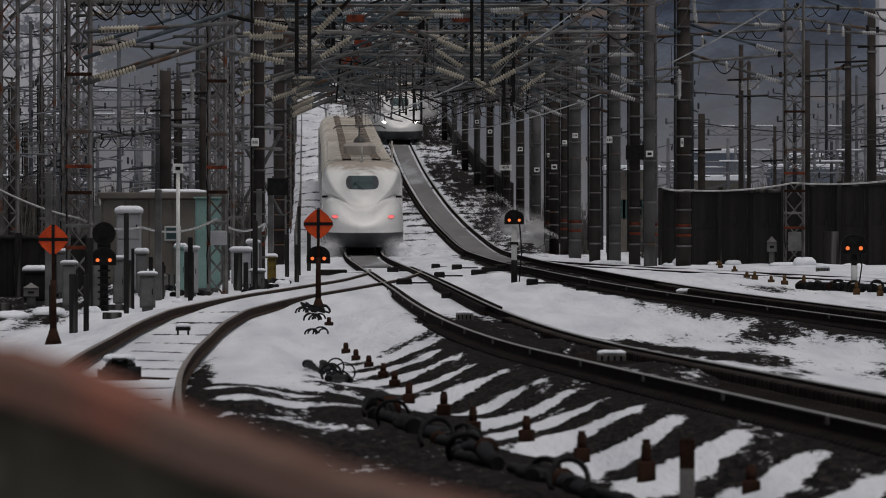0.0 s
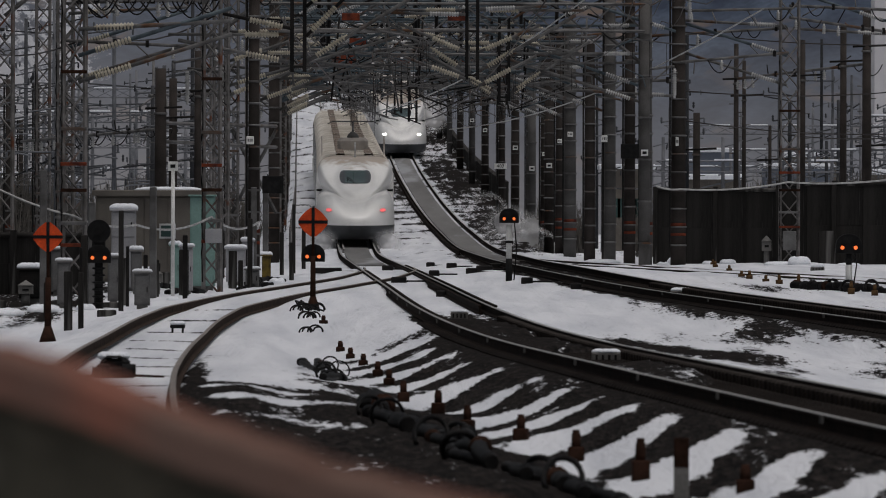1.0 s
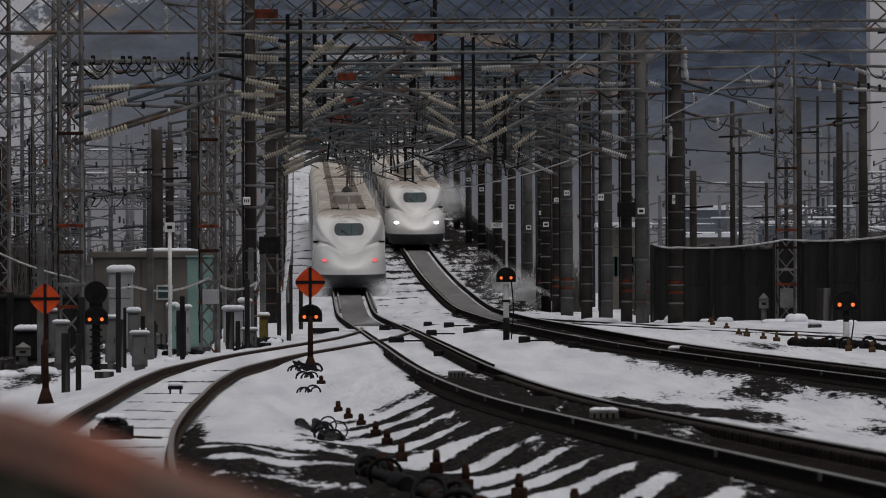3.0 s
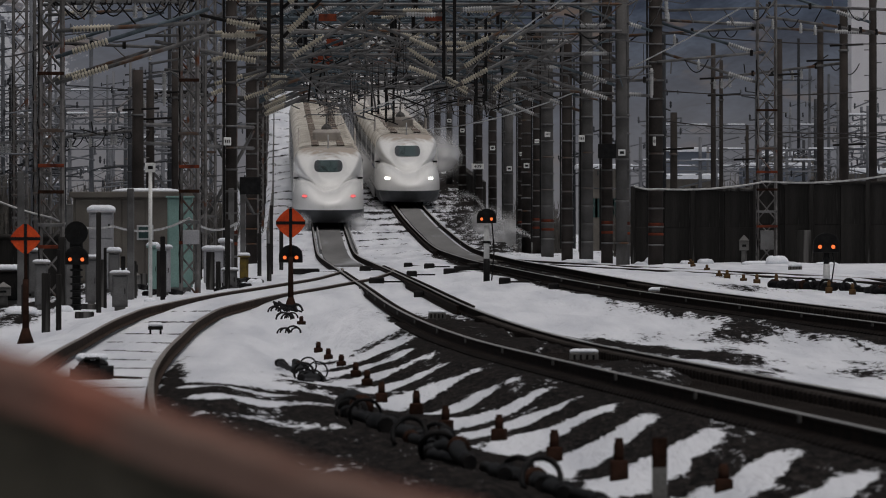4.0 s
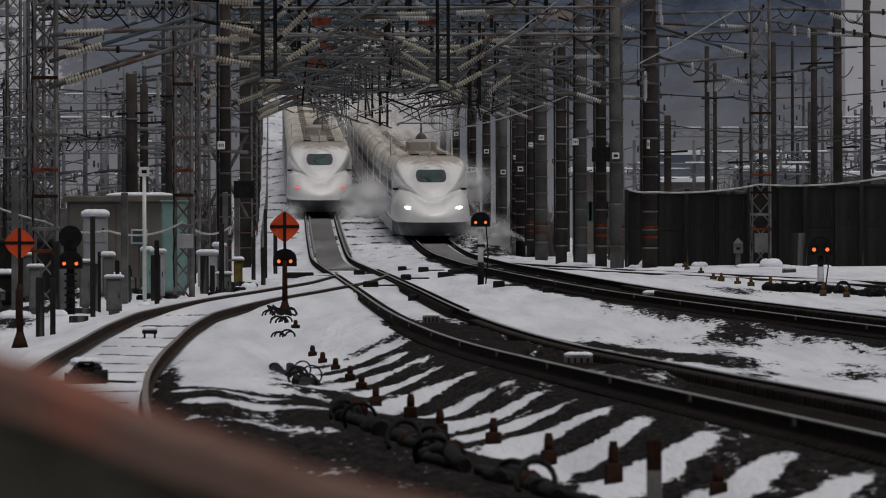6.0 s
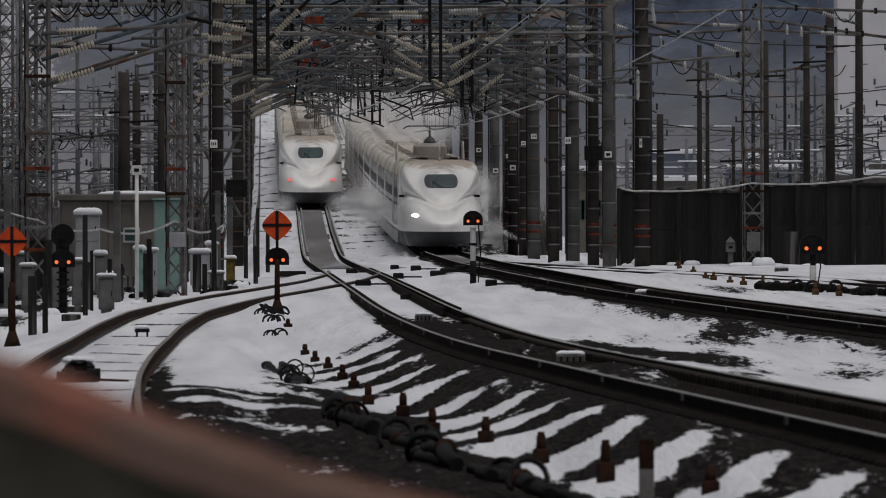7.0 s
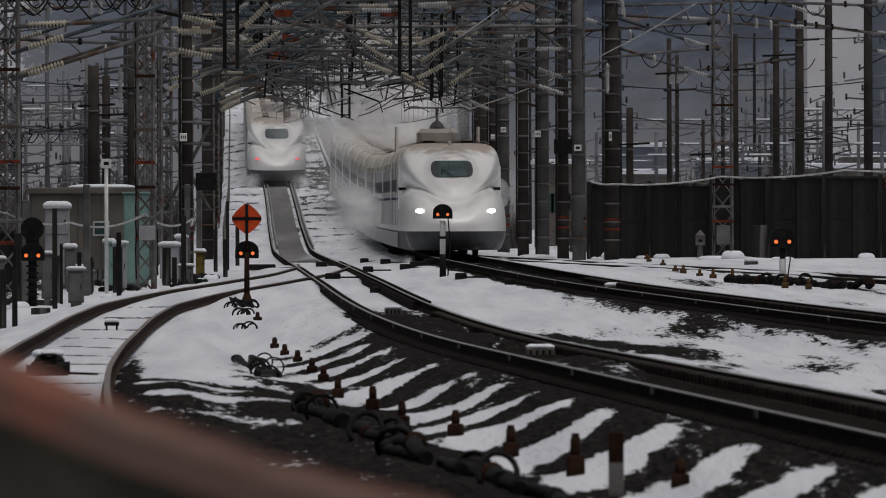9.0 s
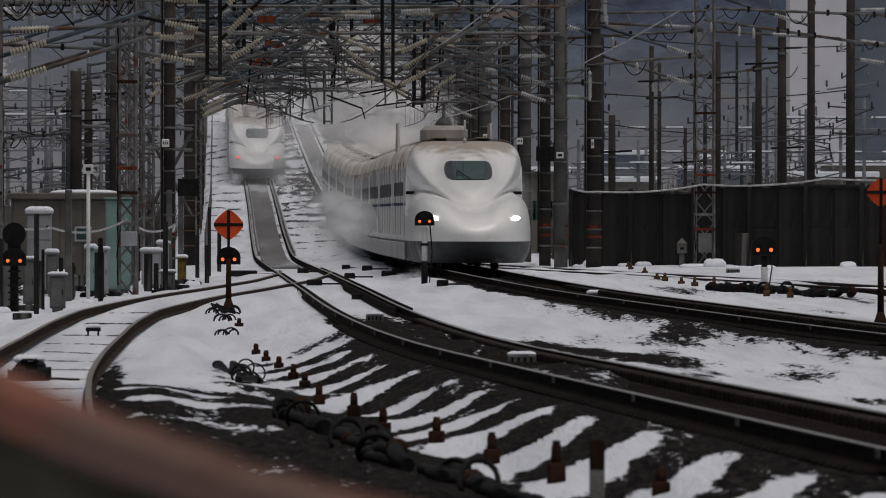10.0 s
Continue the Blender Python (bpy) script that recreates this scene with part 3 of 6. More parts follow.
def roof_gear(c, y0, y1, panels=True):
    """Seams, vents and walkway panels along a roof."""
    for y in np.arange(y0, y1, 2.4):
        bm = bmesh.new()
        hull(bm, y, y + .06, arc(58, 122, .014))
        part("roof_seam", bm, ROOF_DIRTY, c)
        bm = bmesh.new()
        hull(bm, y + .9, y + 2.1, arc(64, 116, .09))
        part("roof_plate", bm, ROOF_DIRTY, c)
    if panels:
        for y in np.arange(y0 + 1.6, y1 - 2.5, 7.2):
            for x in (-.62, .62):
                bm = bmesh.new()
                box(bm, x - .18, x + .18, y, y + 4.2, 3.6, 3.78, .02)
                part("roof_panel", bm, ROOF_PANEL, c, "brown-stained roof equipment panel")


def side_gear(c, y0, y1, lead=False):
    # windows and doors, on both flanks; pieces share one mesh each
    first = {}
    for sx in (-1, 1):
        for y in np.arange(y0 + 2.4, y1 - 2.2, 1.04):
            if "w" not in first:
                bm = bmesh.new()
                box(bm, -.012, .012, -.3, .3, -.2, .2)
                first["w"] = part("window", bm, SIDE_GLASS, c)
                first["w"].matrix_basis = pose(sx * 1.683, y, 2.28)
            else:
                share(first["w"], "window", c, pose(sx * 1.683, y, 2.28))
        for y in (y0 + 1.2, y1 - 1.2):
            bm = bmesh.new()
            box(bm, sx * 1.684 - .014, sx * 1.684 + .014, y - .48, y + .48, .95, 2.9, .01)
            d = part("door", bm, LIGHT_METAL, c, "recessed passenger door")
        for y in np.arange(y0 + 2.2, y1 - 2, 3.12):
            if "s" not in first:
                bm = bmesh.new()
                box(bm, -.01, .01, -.03, .03, -1.05, 1.05)
                first["s"] = part("panel_seam", bm, SEAM_GREY, c, "dark seam down the car's side")
                first["s"].matrix_basis = pose(sx * 1.681, y, 2.0)
            else:
                share(first["s"], "panel_seam", c, pose(sx * 1.681, y, 2.0))
        bm = bmesh.new()
        box(bm, sx * 1.682 - .008, sx * 1.682 + .008, y0, y1, 1.8, 1.88)
        part("stripe", bm, BLUE_BAND, c, "dark blue stripe below the windows")
        for y in np.arange(y0 + .5, y1, 1.5):
            if "l" not in first:
                bm = bmesh.new()
                box(bm, -.03, .03, -.3, .3, -.24, .24, .02)
                first["l"] = part("louvre", bm, LIGHT_METAL, c)
                first["l"].matrix_basis = pose(sx * 1.695, y, .5)
            else:
                share(first["l"], "louvre", c, pose(sx * 1.695, y, .5))


def running_gear(c, ys):
    for y in ys:
        bm = bmesh.new()
        box(bm, -1.15, 1.15, y - 1.7, y + 1.7, .28, .75, .08)
        b = part("bogie", bm, UNDER, c, "black bogie frame")
        for dy in (-1.25, 1.25):
            for sx in (-.75, .75):
                bm = bmesh.new()
                tube(bm, (sx - .065, y + dy, .43), (sx + .065, y + dy, .43), .43, n=18)
                part("wheel", bm, DARK_STEEL, b, "steel wheel")


def pantograph(c, y):
    bm = bmesh.new()
    box(bm, -.7, .7, y - 1.6, y + 1.6, 3.55, 4.28, .14)
    part("pantograph_cover", bm, COVER_GREY, c, "white roof fairing round the pantograph")
    bm = bmesh.new()
    lathe(bm, [(.26, 4.24), (.27, 4.34), (.2, 4.46), (.08, 4.56)], 14, (0, y, 0))
    tube(bm, (0, y, 4.5), (0, y + .3, 4.8), .05), tube(bm, (0, y + .3, 4.78), (0, y, 5.02), .04)
    tube(bm, (-.95, y, 5.02), (.95, y, 5.02), .035), tube(bm, (-.95, y, 5.02), (-1.15, y, 4.9), .03), tube(bm, (.95, y, 5.02), (1.15, y, 4.9), .03)
    part("pantograph", bm, STEEL, c, "raised single-arm pantograph")
    for sx in (-1.42, 1.42):
        bm = bmesh.new()
        v = [(sx - .04, y - 2.2, 3.3), (sx + .04, y - 2.2, 3.3), (sx + .04, y + 2.2, 3.3), (sx - .04, y + 2.2, 3.3),
             (sx - .03, y - 1.2, 4.35), (sx + .03, y - 1.2, 4.35), (sx + .03, y + 1.2, 4.35), (sx - .03, y + 1.2, 4.35)]
        v = [bm.verts.new(p) for p in v]
        for f in ((3, 2, 1, 0), (4, 5, 6, 7), (0, 1, 5, 4), (1, 2, 6, 5), (2, 3, 7, 6), (3, 0, 4, 7)):
            bm.faces.new([v[i] for i in f])
        part("noise_shield", bm, COVER_GREY, c, "upright sound screen beside the pantograph")


def lead_car(label, lamp, group):
    c = thing("train_end_car", label, "train", group)
    bm = bmesh.new()
    nose_skin(bm)
    hull(bm, 11, 26.6, SECT)
    cap(bm, 26.6, True)
    part("body", bm, BODY_WHITE, c, "glossy white streamlined nose and flanks")
    bm = bmesh.new()
    hull(bm, 11.0, 26.6, arc(51, 129, .012))
    part("roof", bm, ROOF_DIRTY, c, "grimy cream roof")
    bm = bmesh.new()
    skirt_skin(bm)
    hull(bm, 11, 26.6, LOW)
    part("skirt", bm, SKIRT, c, "dark grey skirt")
    bm = bmesh.new()
    front_patch(bm, -.68, .68, 2.52, 3.06, 24, 12, .16, .014)
    w = part("windscreen_surround", bm, CAB_PILLAR, c, "dark streaked cab window surround")
    bm = bmesh.new()
    front_patch(bm, -.45, .45, 2.53, 3.04, 14, 7, .03, .026)
    part("windscreen", bm, GLASS_DARK, w, "dark green tinted windscreen")
    bm = bmesh.new()
    tube(bm, front_point(.04, 2.5, .05), front_point(-.34, 2.76, .06), .016, n=4)
    tube(bm, front_point(-.34, 2.76, .06), front_point(-.36, 2.62, .06), .014, n=4)
    part("wiper", bm, BLACK, w)
    for sx in (-1, 1):
        bm = bmesh.new()
        front_patch(bm, sx * 1.16 - .15, sx * 1.16 + .15, 1.34, 1.53, 10, 8, .1, .006)
        h = part("lamp_cover", bm, LIGHT_METAL, c, "pale glassy lamp cover")
        bm = bmesh.new()
        front_patch(bm, sx * 1.15 - .12, sx * 1.15 + .12, 1.375, 1.5, 8, 6, .07, .02)
        part("lamp", bm, lamp, h, "lit lamp")
        bm = bmesh.new()
        front_patch(bm, sx * 1.54 - .125, sx * 1.54 + .125, 2.11, 2.2, 8, 3, 0, .02)
        part("cab_side_stripe", bm, BLACK, c, "black stripe across the cab flank")
    roof_gear(c, 11.5, 26.0)
    side_gear(c, 11.0, 26.4)
    running_gear(c, (7.2, 22.5))
    bm = bmesh.new()
    tube(bm, (0, 10.2, 3.6), (0, 10.2, 4.25), .03)
    box(bm, -.05, .05, 10.0, 10.5, 3.6, 3.72, .02)
    part("aerial", bm, WHITE_INSUL, c, "short white roof aerial")
    return c


def mid_car(label, group, panto=False):
    c = thing("train_car", label, "train", group)
    bm = bmesh.new()
    hull(bm, 0, 24.6, SECT)
    cap(bm, 0, False), cap(bm, 24.6, True)
    part("body", bm, BODY_WHITE, c, "white car side")
    bm = bmesh.new()
    hull(bm, 0, 24.6, arc(51, 129, .012))
    part("roof", bm, ROOF_DIRTY, c, "grimy cream roof")
    bm = bmesh.new()
    hull(bm, 0, 24.6, LOW)
    part("skirt", bm, SKIRT, c, "dark grey skirt")
    bm = bmesh.new()
    box(bm, -1.5, 1.5, -.45, 0, .5, 3.4, .1)
    part("gangway", bm, UNDER, c, "dark gangway bellows")
    roof_gear(c, .5, 24)
    side_gear(c, 0, 24.6)
    running_gear(c, (3.5, 21))
    if panto:
        pantograph(c, 6)
    return c


lead_b = lead_car("white bullet train front with bright headlamps, grimed cream roof", HEADLAMP, "approaching train")
car_b = mid_car("white bullet train car with dark windows and grimed roof", "approaching train")
panto_b = mid_car("white bullet train car with raised pantograph on its roof", "approaching train", True)
cars_b = [lead_b, panto_b, car_b] + [copy_thing(car_b, pose(0, 0, 0)) for _ in range(6)]
lead_a = lead_car("white bullet train tail with red lamps, grimed cream roof", TAILLAMP, "departing train")
cars_a = [lead_a, copy_thing(panto_b, pose(0, 0, 0))] + [copy_thing(car_b, pose(0, 0, 0)) for _ in range(6)]
for c in cars_a[1:]:
    c["group"] = "departing train"

nose_b = pchip([0, 1, 2, 3.5, 4.5, 5.5, 7.5, 9, 10], [722, 672, 624, 556, 512, 469, 385, 321, 281])
nose_a = pchip([0, 1, 2, 3.5, 4.5, 5.5, 7.5, 9, 10], [413, 431, 447, 470, 488, 508, 547, 580, 604])


def train_rows(tr, nose, back):
    rows = []
    for t in np.arange(0, 10.01, .5):
        y0 = nose(t) + back
        p = Vector((tr(y0 + 3), y0 + 3, height_on(tr, y0 + 3)))
        q = Vector((tr(y0 + 21), y0 + 21, height_on(tr, y0 + 21)))
        d = (q - p).normalized()
        o = p - d * 3
        rows.append((float(t), Matrix.Translation(o) @ d.to_track_quat("Y", "Z").to_matrix().to_4x4()))
    return rows


# ---- overhead line ----
INSUL = [(.04, 0), (.04, .05)] + [q for i in range(11) for q in ((.088, .07 + i * .08), (.042, .11 + i * .08))] + [(.04, .95), (.04, 1.0)]


def insulator(parent, p, q, mat, gap=.25):
    """A ribbed insulator near p on the bar from p to q."""
    p, q = Vector(p), Vector(q)
    turn = (q - p).to_track_quat("Z", "Y").to_matrix()
    bm = bmesh.new()
    lathe(bm, INSUL, 9, p + (q - p).normalized() * gap, turn)
    return part("insulator", bm, mat, parent, "ribbed porcelain insulator")


def cantilever(owner, base, sx, reach, mat=PORCELAIN, metal=STEEL, up=0.0):
    """Two hinged tubes with insulators, registration arm, droppers; base at the mast, contact wire height base.z."""
    x, y, z = base
    tip = Vector((x + sx * reach, y, z + 1.55 + up))
    low, high = Vector((x, y, z + .15)), Vector((x, y, z + 1.75 + up))
    bm = bmesh.new()
    tube(bm, low, tip + Vector((sx * .25, 0, .05)), .055)
    tube(bm, high, tip + Vector((sx * .5, 0, .2)), .045)
    mid = low.lerp(tip, .52)
    tube(bm, mid, mid + Vector((sx * (reach * .62), 0, -.28)), .035)
    end = mid + Vector((sx * (reach * .62), 0, -.28))
    tube(bm, low.lerp(tip, .78), mid + Vector((sx * reach * .3, 0, -.14)), .025)
    tube(bm, end, end + Vector((0, 0, -.28)), .025)
    tube(bm, end + Vector((0, 0, -.25)), end + Vector((-sx * .5, 0, -.18)), .02)
    tube(bm, end + Vector((-sx * .5, 0, -.18)), end + Vector((-sx * 1.0, 0, -.42)), .02)
    tube(bm, tip, tip + Vector((0, 0, .35)), .03)
    arm = part("cantilever", bm, metal, owner, "tubular catenary bracket")
    insulator(arm, low, tip, mat), insulator(arm, high, tip + Vector((sx * .5, 0, .2)), mat)


def column(owner, x, y, z0, z1, style):
    bm = bmesh.new()
    if style == "lattice":
        lattice(bm, (x, y, z0), (x, y, z1), .42, .42, int((z1 - z0) / .5), .045)
        return part("column", bm, LATTICE, owner, "riveted lattice steel mast")
    if style == "pipe":
        tube(bm, (x, y, z0), (x, y, z1), .19, .17, 12)
        ob = part("column", bm, POLE_CONCRETE, owner, "grey round concrete mast")
    else:
        tube(bm, (x, y, z0), (x, y, z1), .21, .19, 12)
        ob = part("column", bm, BROWN_POLE, owner, "dark weathered mast with climbing rungs")
    k = 0
    for z in np.arange(z0 + .8, z1, .55 if style == "dark" else 1.4):
        bm = bmesh.new()
        lathe(bm, [(.2, 0), (.235, .01), (.235, .05), (.2, .06)], 12, (x, y, z))
        part("band", bm, STEEL, ob, "steel clamp band")
        k += 1
    return ob


def portal(y, beam=7.9, spans=True, style=("pipe", "pipe"), drops=(), depth=.9, xl=None, xr=None, plate=True, tint=STEEL):
    """A gantry over the tracks with its brackets, one top-level thing."""
    xa, xb = track_a(y), track_b(y)
    zr = rail_z(y)
    x0, x1 = xa - 3.35 if xl is None else xl, xb + 3.4 if xr is None else xr
    g = thing("catenary_portal", "grey steel catenary gantry with insulators over the snowy tracks", "catenary gantry", "catenary gantries", at=(0, y, 0))
    zt = zr + beam
    gl, gr = float(ground_height(x0, y)), float(ground_height(x1, y))
    column(g, x0, 0, gl - .1, zt + 1.6, style[0]), column(g, x1, 0, gr - .1, zt + 1.6, style[1])
    bm = bmesh.new()
    lattice(bm, (x0, 0, zt), (x1, 0, zt), depth, .7, max(6, int((x1 - x0) / 1.0)), .045)
    part("beam", bm, tint, g, "lattice truss beam")
    for k in range(1 + int(y) % 3):
        bm = bmesh.new()
        xo = x0 + (x1 - x0) * (.25 + .27 * k)
        box(bm, xo - .3, xo + .3, -.42, -.36, zt - .12, zt + .12, .01)
        part("clamp_plate", bm, ORANGE, g, "orange-red clamp plate")
    bm = bmesh.new()
    tube(bm, (x0, .1, zt - 1.6), (x0 + 1.5, .1, zt - .4), .06, n=4)
    part("brace", bm, tint, g)
    bm = bmesh.new()
    tube(bm, (x1, .1, zt - 1.6), (x1 - 1.5, .1, zt - .4), .06, n=4)
    part("brace", bm, tint, g)
    if spans:
        bm = bmesh.new()
        tube(bm, (x0, .05, zr + 6.55), (x1, .05, zr + 6.7), .05)
        part("span_tube", bm, STEEL, g, "grey steel cross tube")
        for k in range(int((x1 - x0) / 1.7)):
            bm = bmesh.new()
            xk = x0 + .8 + 1.7 * k + .4 * math.sin(y + k)
            tube(bm, (xk, .1, zt), (xk + .5 * math.sin(3 * k + y), .1, zr + 6.4 - .5 * ((k + int(y)) % 3)), .035, n=5)
            part("hanger", bm, DARK_STEEL if k % 2 else STEEL, g)
        # slanting stays, steady arms and jumper tubes under the beam
        rnd = random.Random(int(y))
        for k in range(18):
            px, pz = rnd.uniform(x0 + .3, x1 - .3), zr + rnd.uniform(5.5, 7.4)
            ln, sl = rnd.uniform(.6, 1.7), rnd.choice((-1, 1)) * rnd.uniform(.08, .6)
            bm = bmesh.new()
            q = (min(px + ln, x1), rnd.uniform(-.4, .8), pz + sl * ln)
            tube(bm, (px, rnd.uniform(-.4, .8), pz), q, rnd.choice((.02, .025, .032)), n=5)
            if k % 3 == 0:
                tube(bm, q, (q[0] + .1, q[1], q[2] - .35), .022, n=5)
            part("stay_tube", bm, rnd.choice((STEEL, DARK_STEEL, DARK_STEEL, BLUE_STEEL)), g)
    for side, xc in ((-1, x0), (1, x1)):
        for lev, ln in ((zt + .9, 1.5), (zr + 6.2 + .4 * math.sin(y), 1.0)):
            bm = bmesh.new()
            tube(bm, (xc, .05, lev), (xc + side * ln, .05, lev + .12), .045, n=5)
            tube(bm, (xc, .05, lev - .6), (xc + side * ln * .8, .05, lev + .05), .03, n=4)
            arm = part("outrigger", bm, STEEL, g, "short steel outrigger arm")
            insulator(arm, (xc + side * ln, .05, lev + .1), (xc + side * ln, .05, lev - 1), WHITE_INSUL, .05)
    if 330 < y < 660:
        upper_works(g, y, x0, x1, zt)
    if xa - x0 < 5:
        cantilever(g, (x0 + .2, 0, zr + 5.25), 1, xa - x0 - .2)
    if spans and y < 700:
        cantilever(g, (x0 + .2, .9, zr + 5.9), 1, xa - x0 + .5, PORCELAIN, BLUE_STEEL, .5)
        cantilever(g, (x1 - .2, .9, zr + 5.8), -1, x1 - xb + .6, WHITE_INSUL, BLUE_STEEL, .4)
    if x1 - xb < 5:
        cantilever(g, (x1 - .2, 0, zr + 5.25), -1, x1 - xb - .2, WHITE_INSUL)
    for dx, bottom, arms in drops:
        bm = bmesh.new()
        for o in (-.16, .16):
            box(bm, dx + o - .05, dx + o + .05, -.06, .06, zr + bottom, zt)
        for z in np.arange(zr + bottom + .1, zt, 1.3):
            box(bm, dx - .16, dx + .16, -.05, .05, z, z + .06)
        d = part("drop_post", bm, DARK_STEEL, g, "dark twin drop post hung from the beam")
        for sx, reach, up in arms:
            cantilever(d, (dx + sx * .2, 0, zr + bottom + .1), sx, reach, PORCELAIN, STEEL, up)
    if plate:
        bm = bmesh.new()
        box(bm, x1 - .12, x1 + .12, -.26, -.23, gr + 3.65, gr + 3.86)
        p = part("number_plate", bm, WHITE_PAINT, g, "white mast plate")
        bm = bmesh.new()
        box(bm, x1 - .07, x1 + .07, -.268, -.262, gr + 3.71, gr + 3.8)
        part("bar", bm, BLACK, p)
    return g


def bar_insulator(owner, p, q, mat=PORCELAIN, metal=STEEL, r=.05, gap=.15):
    """A tube with its ribbed insulator near the first end."""
    bm = bmesh.new()
    tube(bm, p, q, r, n=6)
    b = part("insulated_bar", bm, metal, owner, "steel tube held by an insulator")
    insulator(b, p, q, mat, gap)


def upper_works(g, y, x0, x1, zt):
    """Feeder beam above the gantry, slanting insulator pairs, jumpers and stays round it."""
    rnd = random.Random(int(y) * 3 + 1)
    bm = bmesh.new()
    lattice(bm, (x0 - .6, .3, zt + 2.3), (x1 + .6, .3, zt + 2.3), .7, .6, max(6, int((x1 - x0) / .8)), .05)
    part("feeder_beam", bm, DARK_STEEL if int(y) % 2 else BLUE_STEEL, g, "dark lattice feeder beam")
    for k in range(3):
        xk = x0 + (x1 - x0) * (k + .5) / 3 + rnd.uniform(-.4, .4)
        bm = bmesh.new()
        tube(bm, (xk, .3, zt + .3), (xk, .3, zt + 3.4), .07, n=6)
        part("upper_post", bm, DARK_STEEL, g)
        for sx in (-1, 1):
            up = rnd.choice((-.5, -.3, .35, .6))
            bar_insulator(g, (xk + sx * .12, .2, zt + rnd.uniform(.5, 1.9)), (xk + sx * 2.0, .2, zt + 1.1 + up), rnd.choice((PORCELAIN, PORCELAIN, WHITE_INSUL)), rnd.choice((STEEL, DARK_STEEL)))
    for k in range(16):
        px, pz = rnd.uniform(x0, x1 - .5), zt + rnd.uniform(-.6, 3.0)
        ln, sl = rnd.uniform(.6, 2.2), rnd.choice((-1, 1)) * rnd.uniform(.05, .7)
        bm = bmesh.new()
        tube(bm, (px, rnd.uniform(-.4, .8), pz), (px + ln, rnd.uniform(-.4, .8), pz + sl * ln), rnd.choice((.022, .03, .04)), n=5)
        part("stay_tube", bm, rnd.choice((STEEL, DARK_STEEL, DARK_STEEL, BLUE_STEEL, LATTICE)), g)
    for k in range(5):
        # drooping jumper cables
        px, pz, w = rnd.uniform(x0 + .3, x1 - 1), zt + rnd.uniform(-.9, 1.4), rnd.uniform(.5, 1.1)
        bm = bmesh.new()
        pts = [Vector((px + w * i / 8, -.2, pz - 1.6 * w * (i / 8) * (1 - i / 8))) for i in range(9)]
        pipe(bm, pts, .02, 4)
        part("jumper", bm, CABLE, g, "drooping black jumper cable")


near_portal = portal(258, 8.3, False, ("lattice", "dark"), [(-3.55, 5.3, [(-1, 2.6, -.9), (1, 2.6, .3)])], xl=-11, xr=16, plate=False)
mid_portal = portal(300, 8.6, False, ("lattice", "dark"), [(1.0, 5.6, [(-1, 2.4, .2), (1, 2.6, .2)])], xl=-6.4, xr=18, plate=False)
portal(340, 8.2, True, ("lattice", "pipe"), [(2.2, 5.4, [(-1, 2.6, .1), (1, 2.4, .3)])], xl=-6.2, xr=6.9)
portal(372, 7.9, True, ("dark", "dark"), [(2.35, 5.6, [(-1, 2.4, .2), (1, 2.2, .4)])], xr=6.2)
for i, y in enumerate([402, 432, 462, 494, 528, 564, 602, 644, 690, 740, 795, 850]):
    xa, xb = track_a(y), track_b(y)
    mid = (xa + xb) / 2
    portal(y, 7.7, True, ("dark" if i % 3 else "lattice", "dark" if i % 2 else "pipe"), [(mid, 5.2, [])] if i % 2 else [], depth=.7, tint=BLUE_STEEL if i % 3 == 1 else STEEL)

# insulated tubes on the two near drop posts
for x, z, q, mat in ((-3.75, 7.95, (-5.7, 8.25), PORCELAIN), (-3.75, 7.5, (-5.6, 7.62), PORCELAIN), (-3.75, 6.75, (-5.6, 7.15), PORCELAIN), (-3.35, 6.55, (-2.0, 7.9), PORCELAIN), (-3.35, 7.3, (-2.2, 8.3), PORCELAIN)):
    bar_insulator(near_portal, (x, -.1, z), (q[0], -.1, q[1]), mat, DARK_STEEL)
for x, z, q, mat in ((.8, 6.9, (-1.2, 7.75), PORCELAIN), (1.2, 6.9, (3.0, 7.7), PORCELAIN), (.8, 6.1, (-1.0, 6.75), PORCELAIN), (1.2, 5.9, (2.9, 6.8), PORCELAIN), (.8, 8.0, (-1.4, 8.05), WHITE_INSUL), (1.2, 8.15, (3.2, 8.25), WHITE_INSUL),
                     (-6.2, 6.6, (-4.4, 7.2), PORCELAIN), (-6.2, 5.6, (-4.4, 6.3), PORCELAIN)):
    bar_insulator(mid_portal, (x, -.1, z), (q[0], -.1, q[1]), mat, STEEL)

# contact and messenger wires over both tracks, feeders aside
for tr, side in ((track_a, 0), (track_b, 0), (track_a, -3.6), (track_b, 3.8), (track_b, 5.5), (track_a, -5.2)):
    w = thing("overhead_wire", "thin dark overhead wire strung along the line", "wire", "overhead wires")
    for lift, sag, r in ((5.05, 0, .012), (6.2, .5, .014)) if not side else ((8.6, .6, .016), (9.4, .6, .016)):
        bm = bmesh.new()
        ys = list(np.arange(236, 880, 9.0))
        for a, b in zip(ys, ys[1:]):
            def at(y):
                return (tr(y) + side + .25 * math.sin(y / 18), y, rail_z(y) + lift - sag * abs(math.sin(y * math.pi / 36)))
            tube(bm, at(a), at(b), r, n=4)
        part("wire", bm, WIRE, w)
    if not side:
        bm = bmesh.new()
        for y in np.arange(240, 870, 6.0):
            x = tr(y) + .25 * math.sin(y / 18)
            tube(bm, (x, y, rail_z(y) + 5.05), (x, y, rail_z(y) + 6.2 - .5 * abs(math.sin(y * math.pi / 36))), .008, n=3)
        tagged(part("dropper", bm, WIRE, w), kind="stuff")


